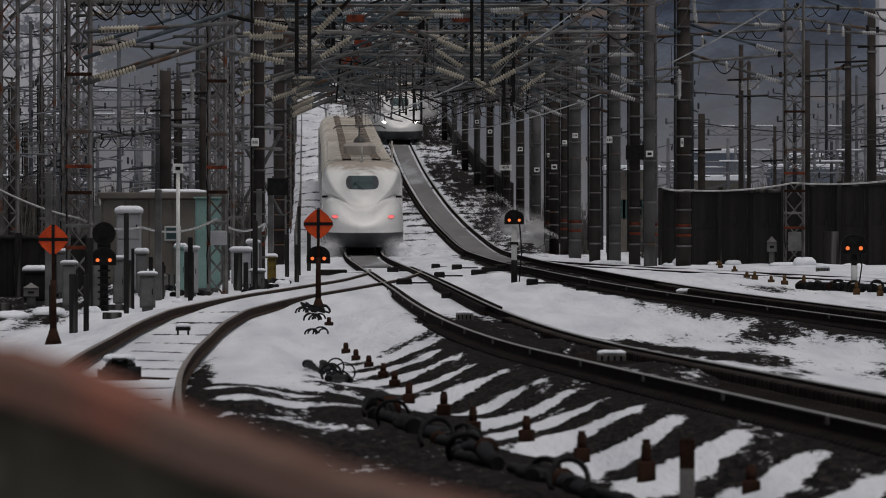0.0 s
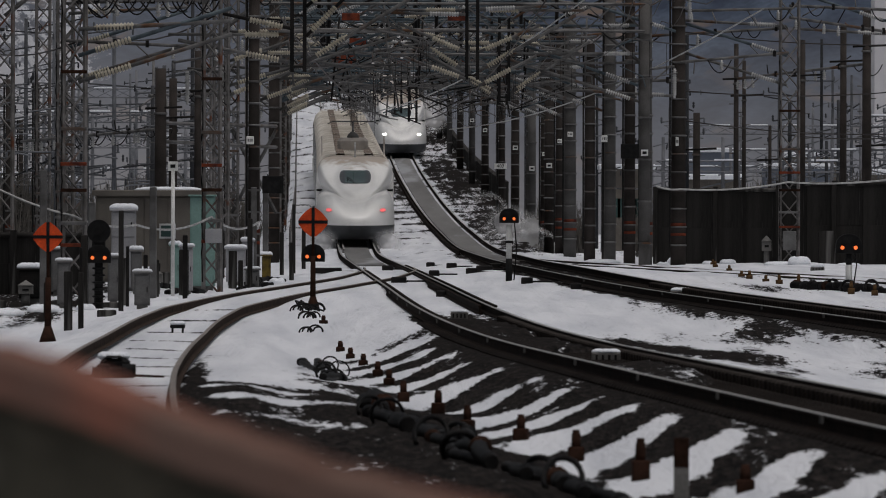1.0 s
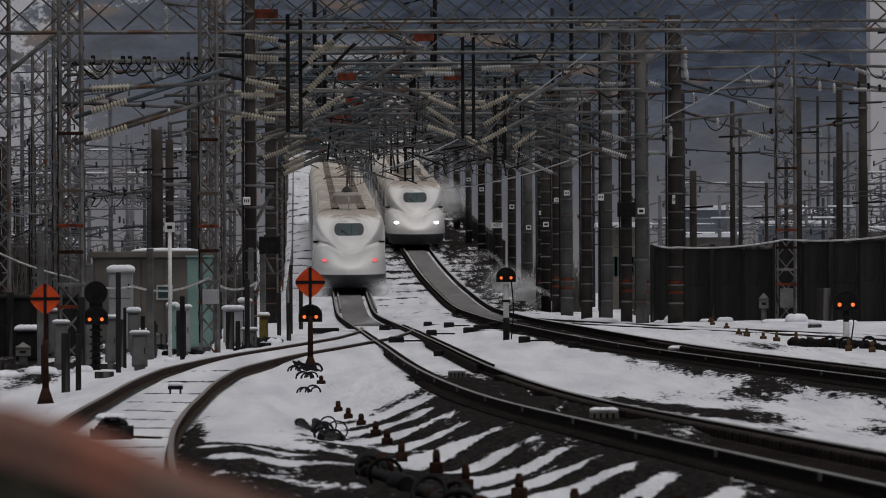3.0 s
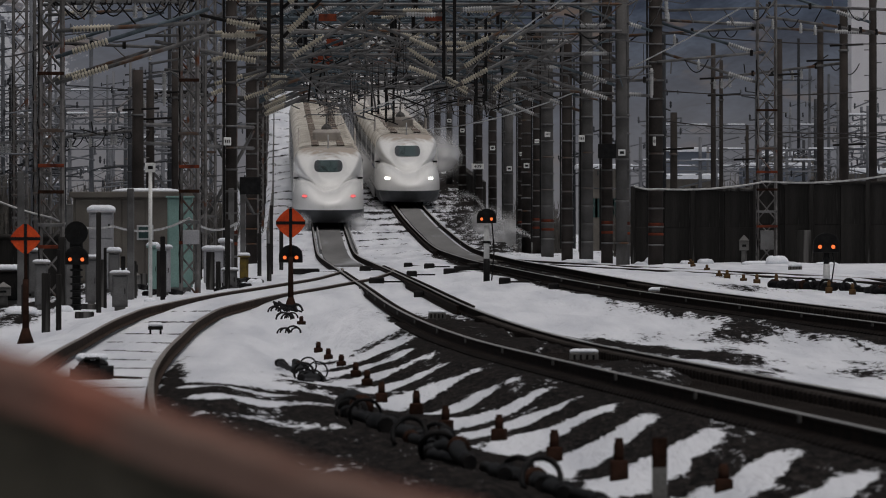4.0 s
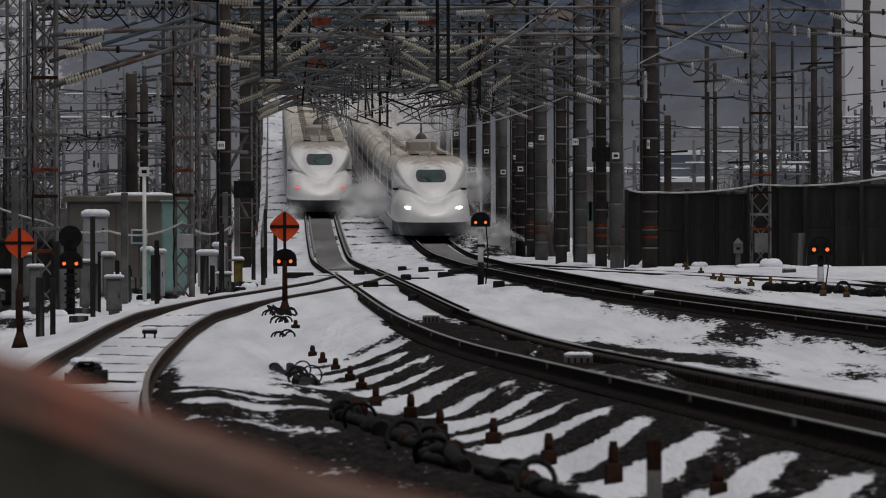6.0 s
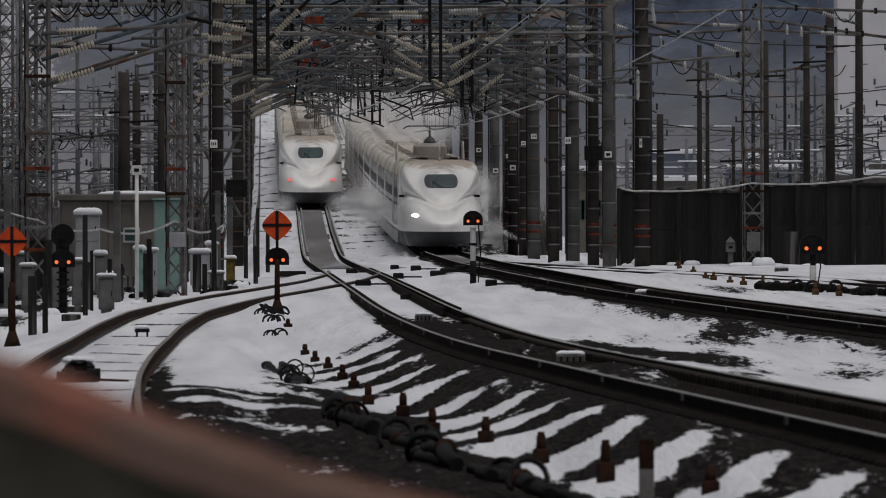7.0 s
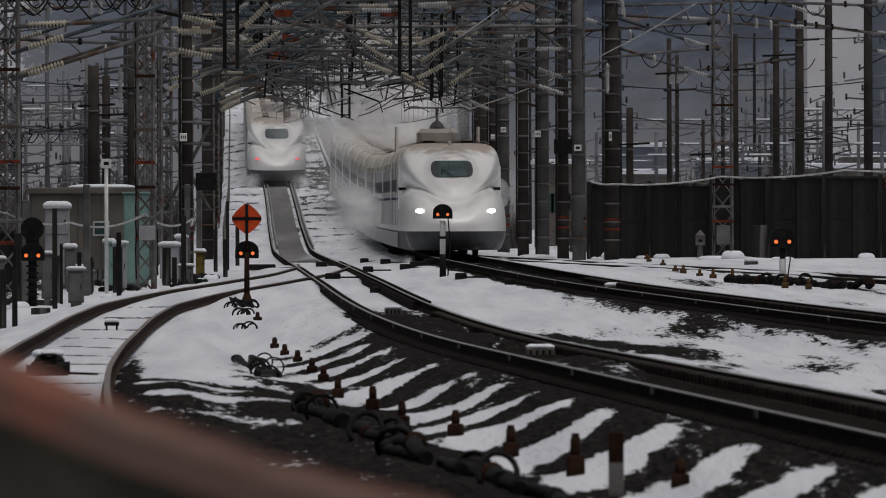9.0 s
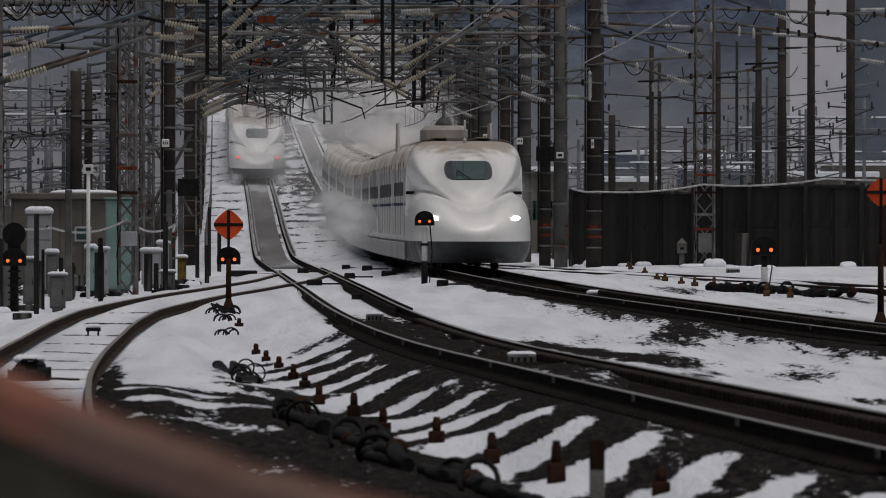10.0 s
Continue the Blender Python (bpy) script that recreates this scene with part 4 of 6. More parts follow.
# ---- far distance: wooded hills, buildings ----
def build_hills():
    xs, rows = np.linspace(-420, 420, 120), np.linspace(0, 1, 40)
    bm = bmesh.new()
    grid = []
    for r in rows:
        line = []
        for x in xs:
            h = 210 * (r ** .8) * (.8 + .35 * noise.noise((x / 160, 3.1, r)) + .12 * noise.noise((x / 30, r * 6, 1)))
            line.append(bm.verts.new((x, 2600 + 700 * r, h - 4 + 4 * noise.noise((x / 7, r * 30, 5)))))
        grid.append(line)
    for a, b in zip(grid, grid[1:]):
        for k in range(len(xs) - 1):
            bm.faces.new((a[k], a[k + 1], b[k + 1], b[k])).smooth = True
    # the blue of the base colour stands in for distance haze
    m = material("winter_forest_painted_haze", (.082, .104, .145), (.042, .053, .078), 1, 0, .05, 0, detail_scale=.5, third=(.15, .118, .1))
    n, l = m.node_tree.nodes, m.node_tree.links
    p = n["Principled BSDF"]
    # haze painted into the colour, palest at the foot; snow gleams between the trees
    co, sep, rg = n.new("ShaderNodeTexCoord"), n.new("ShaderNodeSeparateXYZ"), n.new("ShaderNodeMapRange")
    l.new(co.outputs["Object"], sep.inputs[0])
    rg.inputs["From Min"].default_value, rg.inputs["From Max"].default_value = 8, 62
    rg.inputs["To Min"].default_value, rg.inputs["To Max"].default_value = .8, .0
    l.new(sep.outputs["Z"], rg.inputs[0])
    old = p.inputs["Base Color"].links[0].from_socket
    mist, flake, cut, sn = n.new("ShaderNodeMix"), n.new("ShaderNodeTexNoise"), n.new("ShaderNodeMapRange"), n.new("ShaderNodeMix")
    mist.data_type = sn.data_type = "RGBA"
    flake.inputs["Scale"].default_value, flake.inputs["Detail"].default_value, flake.inputs["Roughness"].default_value = .5, 9, .75
    flat = n.new("ShaderNodeMapping")
    flat.inputs["Scale"].default_value = (1, .2, .8)
    l.new(co.outputs["Object"], flat.inputs[0])
    l.new(flat.outputs[0], flake.inputs["Vector"])
    cut.inputs["From Min"].default_value, cut.inputs["From Max"].default_value, cut.inputs["To Max"].default_value = 1.14, 1.2, .85
    # clearings gather in a few places on the slope
    glade, both = n.new("ShaderNodeTexNoise"), n.new("ShaderNodeMath")
    glade.inputs["Scale"].default_value, glade.inputs["Detail"].default_value = .035, 3
    l.new(co.outputs["Object"], glade.inputs["Vector"])
    west, gather = n.new("ShaderNodeMapRange"), n.new("ShaderNodeMath")
    west.inputs["From Min"].default_value, west.inputs["From Max"].default_value, west.inputs["To Min"].default_value, west.inputs["To Max"].default_value = -105, -60, .15, -.3
    l.new(sep.outputs["X"], west.inputs[0])
    l.new(flake.outputs[0], both.inputs[0]), l.new(glade.outputs[0], both.inputs[1])
    l.new(both.outputs[0], gather.inputs[0]), l.new(west.outputs[0], gather.inputs[1])
    l.new(gather.outputs[0], cut.inputs[0])
    l.new(cut.outputs[0], sn.inputs[0])
    l.new(old, sn.inputs[6])
    sn.inputs[7].default_value = (.6, .62, .66, 1)
    # painted haze grows westward, on top of the pale foot
    thick, painted_haze = n.new("ShaderNodeMapRange"), n.new("ShaderNodeMath")
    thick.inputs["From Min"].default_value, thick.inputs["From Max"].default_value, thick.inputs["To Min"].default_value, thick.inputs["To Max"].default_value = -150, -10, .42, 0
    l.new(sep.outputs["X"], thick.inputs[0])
    painted_haze.use_clamp = True
    l.new(rg.outputs[0], painted_haze.inputs[0]), l.new(thick.outputs[0], painted_haze.inputs[1])
    l.new(painted_haze.outputs[0], mist.inputs[0])
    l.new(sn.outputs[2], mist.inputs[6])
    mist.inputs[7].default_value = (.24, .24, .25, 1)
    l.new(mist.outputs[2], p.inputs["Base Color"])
    return tagged(part("backdrop", bm, m), "wooded hillside with snow patches, blue haze painted into its colour", "hillside", kind="structure")


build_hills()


# ---- boundary wall to the east ----
def build_wall(name, x0, x1, y0, y1, h, label, foot=.4):
    w = thing(name, label, "wall", kind="structure")
    n = max(2, int(math.hypot(x1 - x0, y1 - y0) / 1.0))
    panel = None
    ang = math.degrees(math.atan2(y1 - y0, x1 - x0))
    step = math.hypot(x1 - x0, y1 - y0) / n
    for i in range(n):
        u = (i + .5) / n
        x, y = x0 + (x1 - x0) * u, y0 + (y1 - y0) * u
        for row, (a, b) in enumerate(((0, .48), (.49, 1))):
            if row == 0 and i == 0 or panel is None:
                bm = bmesh.new()
                box(bm, -step / 2 + .006, step / 2 - .006, -.05, .05, 0, h * .49, .01)
                panel = part("panel", bm, DARK_CONCRETE, w)
                panel.matrix_basis = pose(x, y, foot, 0, 0, ang)
            else:
                share(panel, "panel", w, pose(x, y + random.uniform(-.012, .012), foot + a * h, 0, 0, ang))
        if i % 2 == 0:
            bm = bmesh.new()
            box(bm, -.07, .07, -.1, .02, foot - .1, h + foot + .02, .01)
            p = part("post", bm, DARK_CONCRETE, w, "concrete wall post")
            p.matrix_basis = pose(x - step / 2, y - .04, 0, 0, 0, ang)
    bm = bmesh.new()
    tube(bm, (x0, y0 - .06, h + foot - .1), (x1, y1 - .06, h + foot - .1), .07, n=6)
    part("coping", bm, DARK_CONCRETE, w)
    return w


build_wall("wall_east", 7.6, 11.7, 352, 350, 2.75, "stained dark concrete panel boundary wall with cable along its top")
build_wall("wall_corner", 11.7, 24.0, 348.5, 344, 2.95, "stained dark concrete panel boundary wall, taller section")


build_wall("wall_west", -14.0, -8.05, 243, 241, 1.5, "low dark concrete panel fence behind the siding", .1)


# ---- trackside things ----
def gz(x, y):
    return float(ground_height(x, y))


def cross_sign(x, y, top, size, label, lamps=False):
    """Octagonal red board with a black cross on a rusty post."""
    z0 = gz(x, y)
    g = thing("track_sign", label, "railway sign", "cross signs", at=(x, y, z0 - .02))
    h = top - z0
    bm = bmesh.new()
    tube(bm, (0, 0, 0), (0, 0, h * .62), .065, .05, 8), tube(bm, (0, 0, h * .6), (0, 0, h + size * .4), .03, n=8)
    lathe(bm, [(.16, 0), (.12, .12), (.06, .3)], 8)
    part("post", bm, RUST, g, "rusty steel post")
    bm = bmesh.new()
    vs = []
    for yy in (-.06, -.045):
        vs.append([bm.verts.new((size * rr * math.cos(a), yy, h + size * rr * math.sin(a))) for a, rr in ((radians(45 * k + d), .5 if k % 2 == 0 else .44) for k in range(8) for d in (-9, 9))])
    n = len(vs[0])
    for k in range(n):
        bm.faces.new((vs[0][k], vs[0][(k + 1) % n], vs[1][(k + 1) % n], vs[1][k]))
    bm.faces.new(vs[0]), bm.faces.new(vs[1][::-1])
    b = part("board", bm, SIGN_RED, g, "orange-red octagonal board")
    bm = bmesh.new()
    w = size * .055
    box(bm, -w, w, -.07, -.062, h - size * .5, h + size * .5)
    part("cross_bar", bm, BLACK, b)
    bm = bmesh.new()
    box(bm, -size * .5, size * .5, -.078, -.071, h - w, h + w)
    part("cross_bar", bm, BLACK, b)
    if lamps:
        lamp_head(g, 0, .16, h - .7, .25)
        for k in range(4):
            bm = bmesh.new()
            tube(bm, (-.12 - .05 * k, -.05, .02), (-.2 - .05 * k, -.05 - .3 * k, .16 + .05 * (k % 2)), .02, n=5)
            tube(bm, (-.2 - .05 * k, -.05 - .3 * k, .16 + .05 * (k % 2)), (-.05 + .1 * k, -.4 - .3 * k, .0), .02, n=5)
            part("hose", bm, CABLE, g, "black cable loop at the foot")
    return g


def lamp_head(parent, x, y, z, w):
    """Black half-round signal head with two amber lamps."""
    bm = bmesh.new()
    prof = [(-w, -.55 * w), (w, -.55 * w), (w, .1 * w)] + [(w * math.cos(radians(a)), .1 * w + w * .85 * math.sin(radians(a))) for a in range(20, 180, 20)] + [(-w, .1 * w)]
    rings = [[bm.verts.new((x + u * k, yy, z + v * k)) for u, v in prof] for yy, k in ((y - .12, .96), (y - .1, 1), (y + .1, 1))]
    n = len(prof)
    for a, b in zip(rings, rings[1:]):
        for i in range(n):
            bm.faces.new((a[i], a[(i + 1) % n], b[(i + 1) % n], b[i]))
    bm.faces.new(rings[0]), bm.faces.new(rings[-1][::-1])
    head = part("signal_head", bm, BLACK, parent, "black half-round signal head")
    for sx in (-.5, .5):
        bm = bmesh.new()
        tube(bm, (x + sx * w, y - .125, z - .12 * w), (x + sx * w, y - .14, z - .12 * w), w * .15, n=14)
        part("lamp", bm, AMBER, head, "lit amber lamp")
        bm = bmesh.new()
        for a in range(0, 180, 30):
            p, q = radians(a), radians(a + 30)
            r = w * .27
            f = [bm.verts.new((x + sx * w + rr * math.cos(t), yy, z - .12 * w + rr * math.sin(t))) for rr, yy, t in ((r, y - .12, p), (r, y - .12, q), (r, y - .26, q), (r, y - .26, p))]
            bm.faces.new(f)
        part("hood", bm, BLACK, head)
    return head


def dwarf_signal(x, y, top, w, label, mats=None):
    z0 = gz(x, y)
    g = thing("dwarf_signal", label, "railway signal", "dwarf signals", at=(x, y, z0 - .02))
    h = top - z0
    bm = bmesh.new()
    foot, shaft, split = mats or (BLACK, WHITE_PAINT, .36)
    tube(bm, (0, 0, 0), (0, 0, h * split), .085, n=10)
    part("post_foot", bm, foot, g, "painted post foot")
    bm = bmesh.new()
    tube(bm, (0, 0, h * split), (0, 0, h - .2), .075, n=10)
    part("post", bm, shaft, g, "painted post")
    bm = bmesh.new()
    lathe(bm, [(.1, 0), (.11, .02), (.11, .05), (.1, .07)], 10, (0, 0, h * .6))
    part("collar", bm, BLACK, g)
    lamp_head(g, 0, 0, h, w)
    bm = bmesh.new()
    tube(bm, (.14, 0, h - .1), (.2, 0, h * .5), .018, n=5), tube(bm, (.2, 0, h * .5), (.13, 0, 0), .018, n=5)
    part("cable", bm, CABLE, g)
    return g


cross_sign(-6.82, 178, 1.53, .52, "orange-red octagonal sign with black cross on rusty post")
cross_sign(-2.63, 214.5, 1.83, .62, "orange-red cross sign above two amber lamps on rusty post", True)
cross_sign(9.65, 186, 2.42, .52, "orange-red octagonal sign with black cross beside the wall")
dwarf_signal(1.88, 268.5, 2.0, .26, "black two-lamp dwarf signal on white post in snow")
dwarf_signal(10.57, 261.5, 1.28, .34, "black two-lamp dwarf signal on short white post", (WHITE_PAINT, BLACK, .5))


def tall_signal(x, y):
    z0 = gz(x, y)
    g = thing("signal_post", "black colour-light signal with amber lamps below, on dark post", "railway signal", at=(x, y, z0 - .02))
    bm = bmesh.new()
    tube(bm, (0, .05, 0), (0, .05, 1.5), .1, .08, 8)
    for k in range(7):
        lathe(bm, [(.09, 0), (.14, .01), (.14, .04), (.09, .05)], 8, (0, .05, .1 + .15 * k))
    part("post", bm, BLACK, g, "black clamped post")
    lamp_head(g, 0, 0, 1.13, .26)
    bm = bmesh.new()
    tube(bm, (0, -.08, 1.66), (0, .1, 1.66), .25, n=18)
    box(bm, -.14, .14, -.06, .1, 1.2, 1.6, .03)
    t = part("target", bm, BLACK, g, "round black signal target")
    bm = bmesh.new()
    tube(bm, (0, -.13, 1.66), (0, -.09, 1.66), .08, n=12)
    part("lens", bm, DARK_STEEL, t, "unlit lens")
    return g


tall_signal(-7.2, 216)


def cabinet(name, x, y, w, d, h, mat, label, z_leg=.12, doors=2, cap=.09):
    z0 = gz(x, y)
    g = thing(name, label, "cabinet", "equipment cabinets", at=(x, y, z0 - .03))
    bm = bmesh.new()
    box(bm, -w / 2 + .05, w / 2 - .05, -d / 2 + .05, d / 2 - .05, 0, z_leg + .01)
    part("plinth", bm, CONCRETE, g)
    bm = bmesh.new()
    box(bm, -w / 2, w / 2, -d / 2, d / 2, z_leg, h, .015)
    part("body", bm, mat, g)
    for k in range(doors):
        a, b = z_leg + .04 + (h - z_leg - .06) * k / doors, z_leg + (h - z_leg - .04) * (k + 1) / doors
        bm = bmesh.new()
        box(bm, -w / 2 + .03, w / 2 - .03, -d / 2 - .018, -d / 2 - .003, a, b, .006)
        dr = part("door", bm, mat, g)
        bm = bmesh.new()
        box(bm, w * .3, w * .36, -d / 2 - .05, -d / 2 - .018, (a + b) / 2 - .06, (a + b) / 2 + .06, .01)
        part("handle", bm, DARK_STEEL, dr)
    bm = bmesh.new()
    box(bm, -w / 2 - .04, w / 2 + .04, -d / 2 - .06, d / 2 + .06, h, h + .04, .01)
    part("lid", bm, mat, g)
    if cap:
        snow_on(g, 0, 0, w / 2 + .05, d / 2, h + .035, cap)
    return g


def snow_on(parent, x, y, rx, ry, z, h, name="snow_cap"):
    """A soft rounded cushion of snow."""
    bm = bmesh.new()
    rings = []
    for r, k in ((1, 0), (1.03, .35), (.96, .7), (.75, .93), (.4, 1.0)):
        rings.append([bm.verts.new((x + rx * r * math.copysign(abs(math.cos(a)) ** .6, math.cos(a)), y + ry * r * math.copysign(abs(math.sin(a)) ** .6, math.sin(a)),
                                    z + h * k * (1 + .15 * math.sin(3 * a + x)))) for a in (2 * math.pi * i / 14 for i in range(14))])
    for a, b in zip(rings, rings[1:]):
        for i in range(14):
            bm.faces.new((a[i], a[(i + 1) % 14], b[(i + 1) % 14], b[i])).smooth = True
    bm.faces.new(rings[-1])
    bm.faces.new(rings[0][::-1])
    return part(name, bm, SNOW_CAP, parent, "soft fresh snow")


cabinet("equipment_cabinet", -7.75, 251, .6, .5, 2.0, GREY_PAINT, "tall pale grey equipment cabinet with snow on top", doors=3, cap=.14)
cabinet("equipment_cabinet", -5.85, 253, .62, .6, 2.35, MINT, "tall mint-green equipment cabinet", doors=1, cap=0)
cabinet("equipment_cabinet", -6.35, 246, .22, .25, 1.15, MINT, "narrow mint-green cabinet with snow on top", doors=1)
cabinet("equipment_cabinet", -5.2, 262, .5, .5, .95, GREY_PAINT, "low grey equipment box with snow on top", doors=1)
cabinet("equipment_cabinet", -5.0, 268, .3, .3, 1.15, GREY_PAINT, "narrow grey trackside box with snow on top", doors=1)
cabinet("equipment_cabinet", -4.75, 282, .24, .3, .7, DULL_YELLOW, "small dull yellow trackside box", doors=1)
cabinet("equipment_cabinet", -9.05, 226, .5, .5, .75, DARK_STEEL, "low dark box with snow on top", doors=1, cap=.12)
cabinet("equipment_cabinet", -7.2, 243, .26, .3, 1.05, STEEL, "small grey switch box with snow on top", doors=1, cap=.1)
cabinet("equipment_cabinet", -6.0, 243, .3, .3, 1.15, GREY_PAINT, "grey meter box with snow on top", doors=1, cap=.06)


def shed(x, y):
    g = thing("equipment_shed", "low beige panelled equipment building with snow on its roof", "shed", at=(x, y, .2))
    bm = bmesh.new()
    box(bm, -1.6, 1.6, -1.2, 1.2, 0, 2.35)
    part("wall", bm, BEIGE, g)
    for k in range(5):
        bm = bmesh.new()
        box(bm, -1.55 + .63 * k, -.96 + .63 * k, -1.225, -1.204, .1, 2.3, .006)
        part("panel", bm, BEIGE, g)
    bm = bmesh.new()
    box(bm, -1.72, 1.72, -1.35, 1.35, 2.35, 2.5, .02)
    r = part("roof", bm, BEIGE, g)
    snow_on(r, .3, .4, .9, .7, 2.49, .1)
    bm = bmesh.new()
    box(bm, .1, .55, -1.26, -1.23, 1.2, 1.6, .01)
    w = part("window", bm, LIGHT_METAL, g, "small framed window")
    bm = bmesh.new()
    box(bm, .15, .5, -1.275, -1.262, 1.25, 1.55)
    part("pane", bm, GLASS_DARK, w)
    return g


shed(-7.6, 275)


def lantern_box(x, y, h, label="grey pointed-lid junction box on a short post"):
    g = thing("junction_box", label, "junction box", "junction boxes", at=(x, y, gz(x, y) - .02))
    bm = bmesh.new()
    tube(bm, (0, 0, 0), (0, 0, h * .6), .1, .09, 8)
    part("post", bm, CONCRETE, g)
    bm = bmesh.new()
    box(bm, -.16, .16, -.14, .14, h * .5, h * .82, .01)
    b = part("body", bm, CONCRETE, g)
    bm = bmesh.new()
    lathe(bm, [(.24, h * .82), (.23, h * .85), (.05, h), (.02, h + .02)], 4, turn=Matrix.Rotation(radians(45), 3, "Z"))
    part("lid", bm, CONCRETE, g, "pointed lid dusted with snow")
    bm = bmesh.new()
    box(bm, -.07, .07, -.155, -.143, h * .62, h * .7)
    part("slot", bm, BLACK, b)


lantern_box(-8.95, 221, .55), lantern_box(-6.65, 240, .6), lantern_box(-5.1, 276, .6), lantern_box(11.2, 346.5, 1.0)


def stub_post(x, y, w, h, mat=DARK_CONCRETE, label="dark weathered concrete stub post in the snow"):
    bm = bmesh.new()
    box(bm, -w / 2, w / 2, -w / 2, w / 2, 0, h, .015)
    me = bpy.data.meshes.new("stub_post")
    bm.to_mesh(me), bm.free()
    me.materials.append(mat)
    g = new("stub_post", me)
    g.matrix_basis = pose(x, y, gz(x, y) - .04, 0, 0, random.uniform(-8, 8))
    return tagged(g, label, "post", "stub posts")


for x, y, w, h in ((-6.92, 190.5, .15, 1.15), (-6.7, 191, .1, 1.1), (-6.88, 222.8, .22, 1.08), (-5.97, 239.2, .21, 1.12), (-4.09, 284.5, .13, 1.1), (-5.2, 258, .2, 1.0), (-7.9, 205, .08, .75),
                   (-6.55, 236, .16, .9), (-4.6, 300, .12, 1.3), (-4.35, 330, .12, 1.4), (-4.5, 318, .1, 2.2), (13.2, 346, .5, 1.15)):
    stub_post(x, y, w, h)
for x, y, h in ((-7.45, 219, 2.3), (-6.55, 234, 2.6), (-8.3, 214, 3.0), (-4.85, 268, 2.6), (-5.35, 250, 2.5), (-4.95, 292, 2.9), (-5.6, 300, 3.2)):
    stub_post(x, y, .15, h, STEEL, "slender grey steel upright beside the cabinets")


def white_pole(x, y):
    g = thing("marker_pole", "thin white pole with a small square plate", "pole", at=(x, y, gz(x, y) - .02))
    bm = bmesh.new()
    tube(bm, (0, 0, 0), (0, 0, 3.05), .045, n=8)
    part("pole", bm, WHITE_PAINT, g)
    bm = bmesh.new()
    box(bm, -.12, .12, -.06, -.045, 2.95, 3.17, .004)
    p = part("plate", bm, WHITE_PAINT, g, "white plate with unreadable dark marks")
    bm = bmesh.new()
    box(bm, -.06, .06, -.068, -.064, 3.02, 3.1)
    part("bar", bm, BLACK, p)


white_pole(-6.2, 238)


def free_mast(x, y, h, style, label, w=.42, boxes=(), rungs=True, blotches=False):
    """A line-side mast that carries no beam."""
    z0 = gz(x, y) - .05
    g = thing("line_mast", label, "mast", "line masts", at=(x, y, z0))
    bm = bmesh.new()
    if style == "lattice":
        lattice(bm, (0, 0, 0), (0, 0, h), w, w, int(h / (w * 1.15)), .048)
        part("mast", bm, LATTICE, g, "rust-flecked lattice mast")
        for k, z in enumerate((1.25, 1.75, 2.5, 3.1, 3.9, 5.2)):
            # clamps across the legs, some rust-red
            bm = bmesh.new()
            box(bm, -w / 2 - .05, w / 2 + .05, -w / 2 - .09, -w / 2 - .05, z, z + .08, .01)
            part("clamp", bm, (ORANGE, STEEL, RUST)[k % 3] if blotches else STEEL, g, "bolted angle-iron clamp")
        bm = bmesh.new()
        line = [Vector((-w / 2 - .03 + .02 * math.sin(2.3 * i + x), -w / 2 - .05, .3 + i * .35)) for i in range(int(min(h, 7) / .35))]
        pipe(bm, line, .016, 5)
        part("riser_cable", bm, CABLE, g, "black cable climbing the mast")
    else:
        mat = {"dark": BROWN_POLE, "concrete": POLE_CONCRETE, "grey": STEEL}[style]
        tube(bm, (0, 0, 0), (0, 0, h), w / 2, w / 2 * .85, 12)
        m = part("mast", bm, mat, g)
        if not rungs:
            for k in range(5):
                bm = bmesh.new()
                sd = 1 if k % 2 else -1
                tube(bm, (sd * w * .42, 0, h * .5 + .45 * k), (sd * (w * .5 + .16), 0, h * .5 + .45 * k), .018, n=5)
                part("step_bolt", bm, STEEL, m)
            bm = bmesh.new()
            tube(bm, (-.5, -.1, h - 1.3), (.7, -.1, h - 1.25), .04, n=5)
            part("cross_arm", bm, DARK_STEEL, m)
            bm = bmesh.new()
            lathe(bm, [(w / 2, 0), (w / 2 + .02, .01), (w / 2 + .02, .06), (w / 2, .07)], 10, (0, 0, h - 1.5))
            part("band", bm, STEEL, m, "steel clamp band")
        if rungs:
            for k, z in enumerate(np.arange(.7, h, .62)):
                bm = bmesh.new()
                lathe(bm, [(w / 2, 0), (w / 2 + .03, .01), (w / 2 + .03, .05), (w / 2, .06)], 12, (0, 0, z))
                part("band", bm, STEEL, m, "pale clamp band")
            bm = bmesh.new()
            box(bm, -w / 2 - .06, -w / 2 + .0, -w / 2, -w / 2 + .05, .5, h)
            part("conduit", bm, DARK_STEEL, m)
        if blotches:
            for z, hh in ((1.35, .12), (1.05, .08)):
                bm = bmesh.new()
                lathe(bm, [(w / 2 + .004, 0), (w / 2 + .012, .01), (w / 2 + .012, hh), (w / 2 + .004, hh + .01)], 12, (0, 0, z))
                part("stripe", bm, ORANGE, m, "faded orange stripe")
    for bx, z, sw, sh, mat, lab in boxes:
        if mat is WHITE_PAINT:
            sw, sh = sw * .7, sh * .75
        bm = bmesh.new()
        box(bm, bx - sw / 2, bx + sw / 2, -.5, -.26, z, z + sh, .015)
        b = part("box", bm, mat, g, lab)
        if mat is WHITE_PAINT:
            for k in (-1, 0, 1):
                bm = bmesh.new()
                box(bm, bx + (.26 * k - .07) * sw, bx + (.26 * k + .07) * sw, -.506, -.502, z + sh * .32, z + sh * .68)
                part("bar", bm, BLACK, b)
    return g


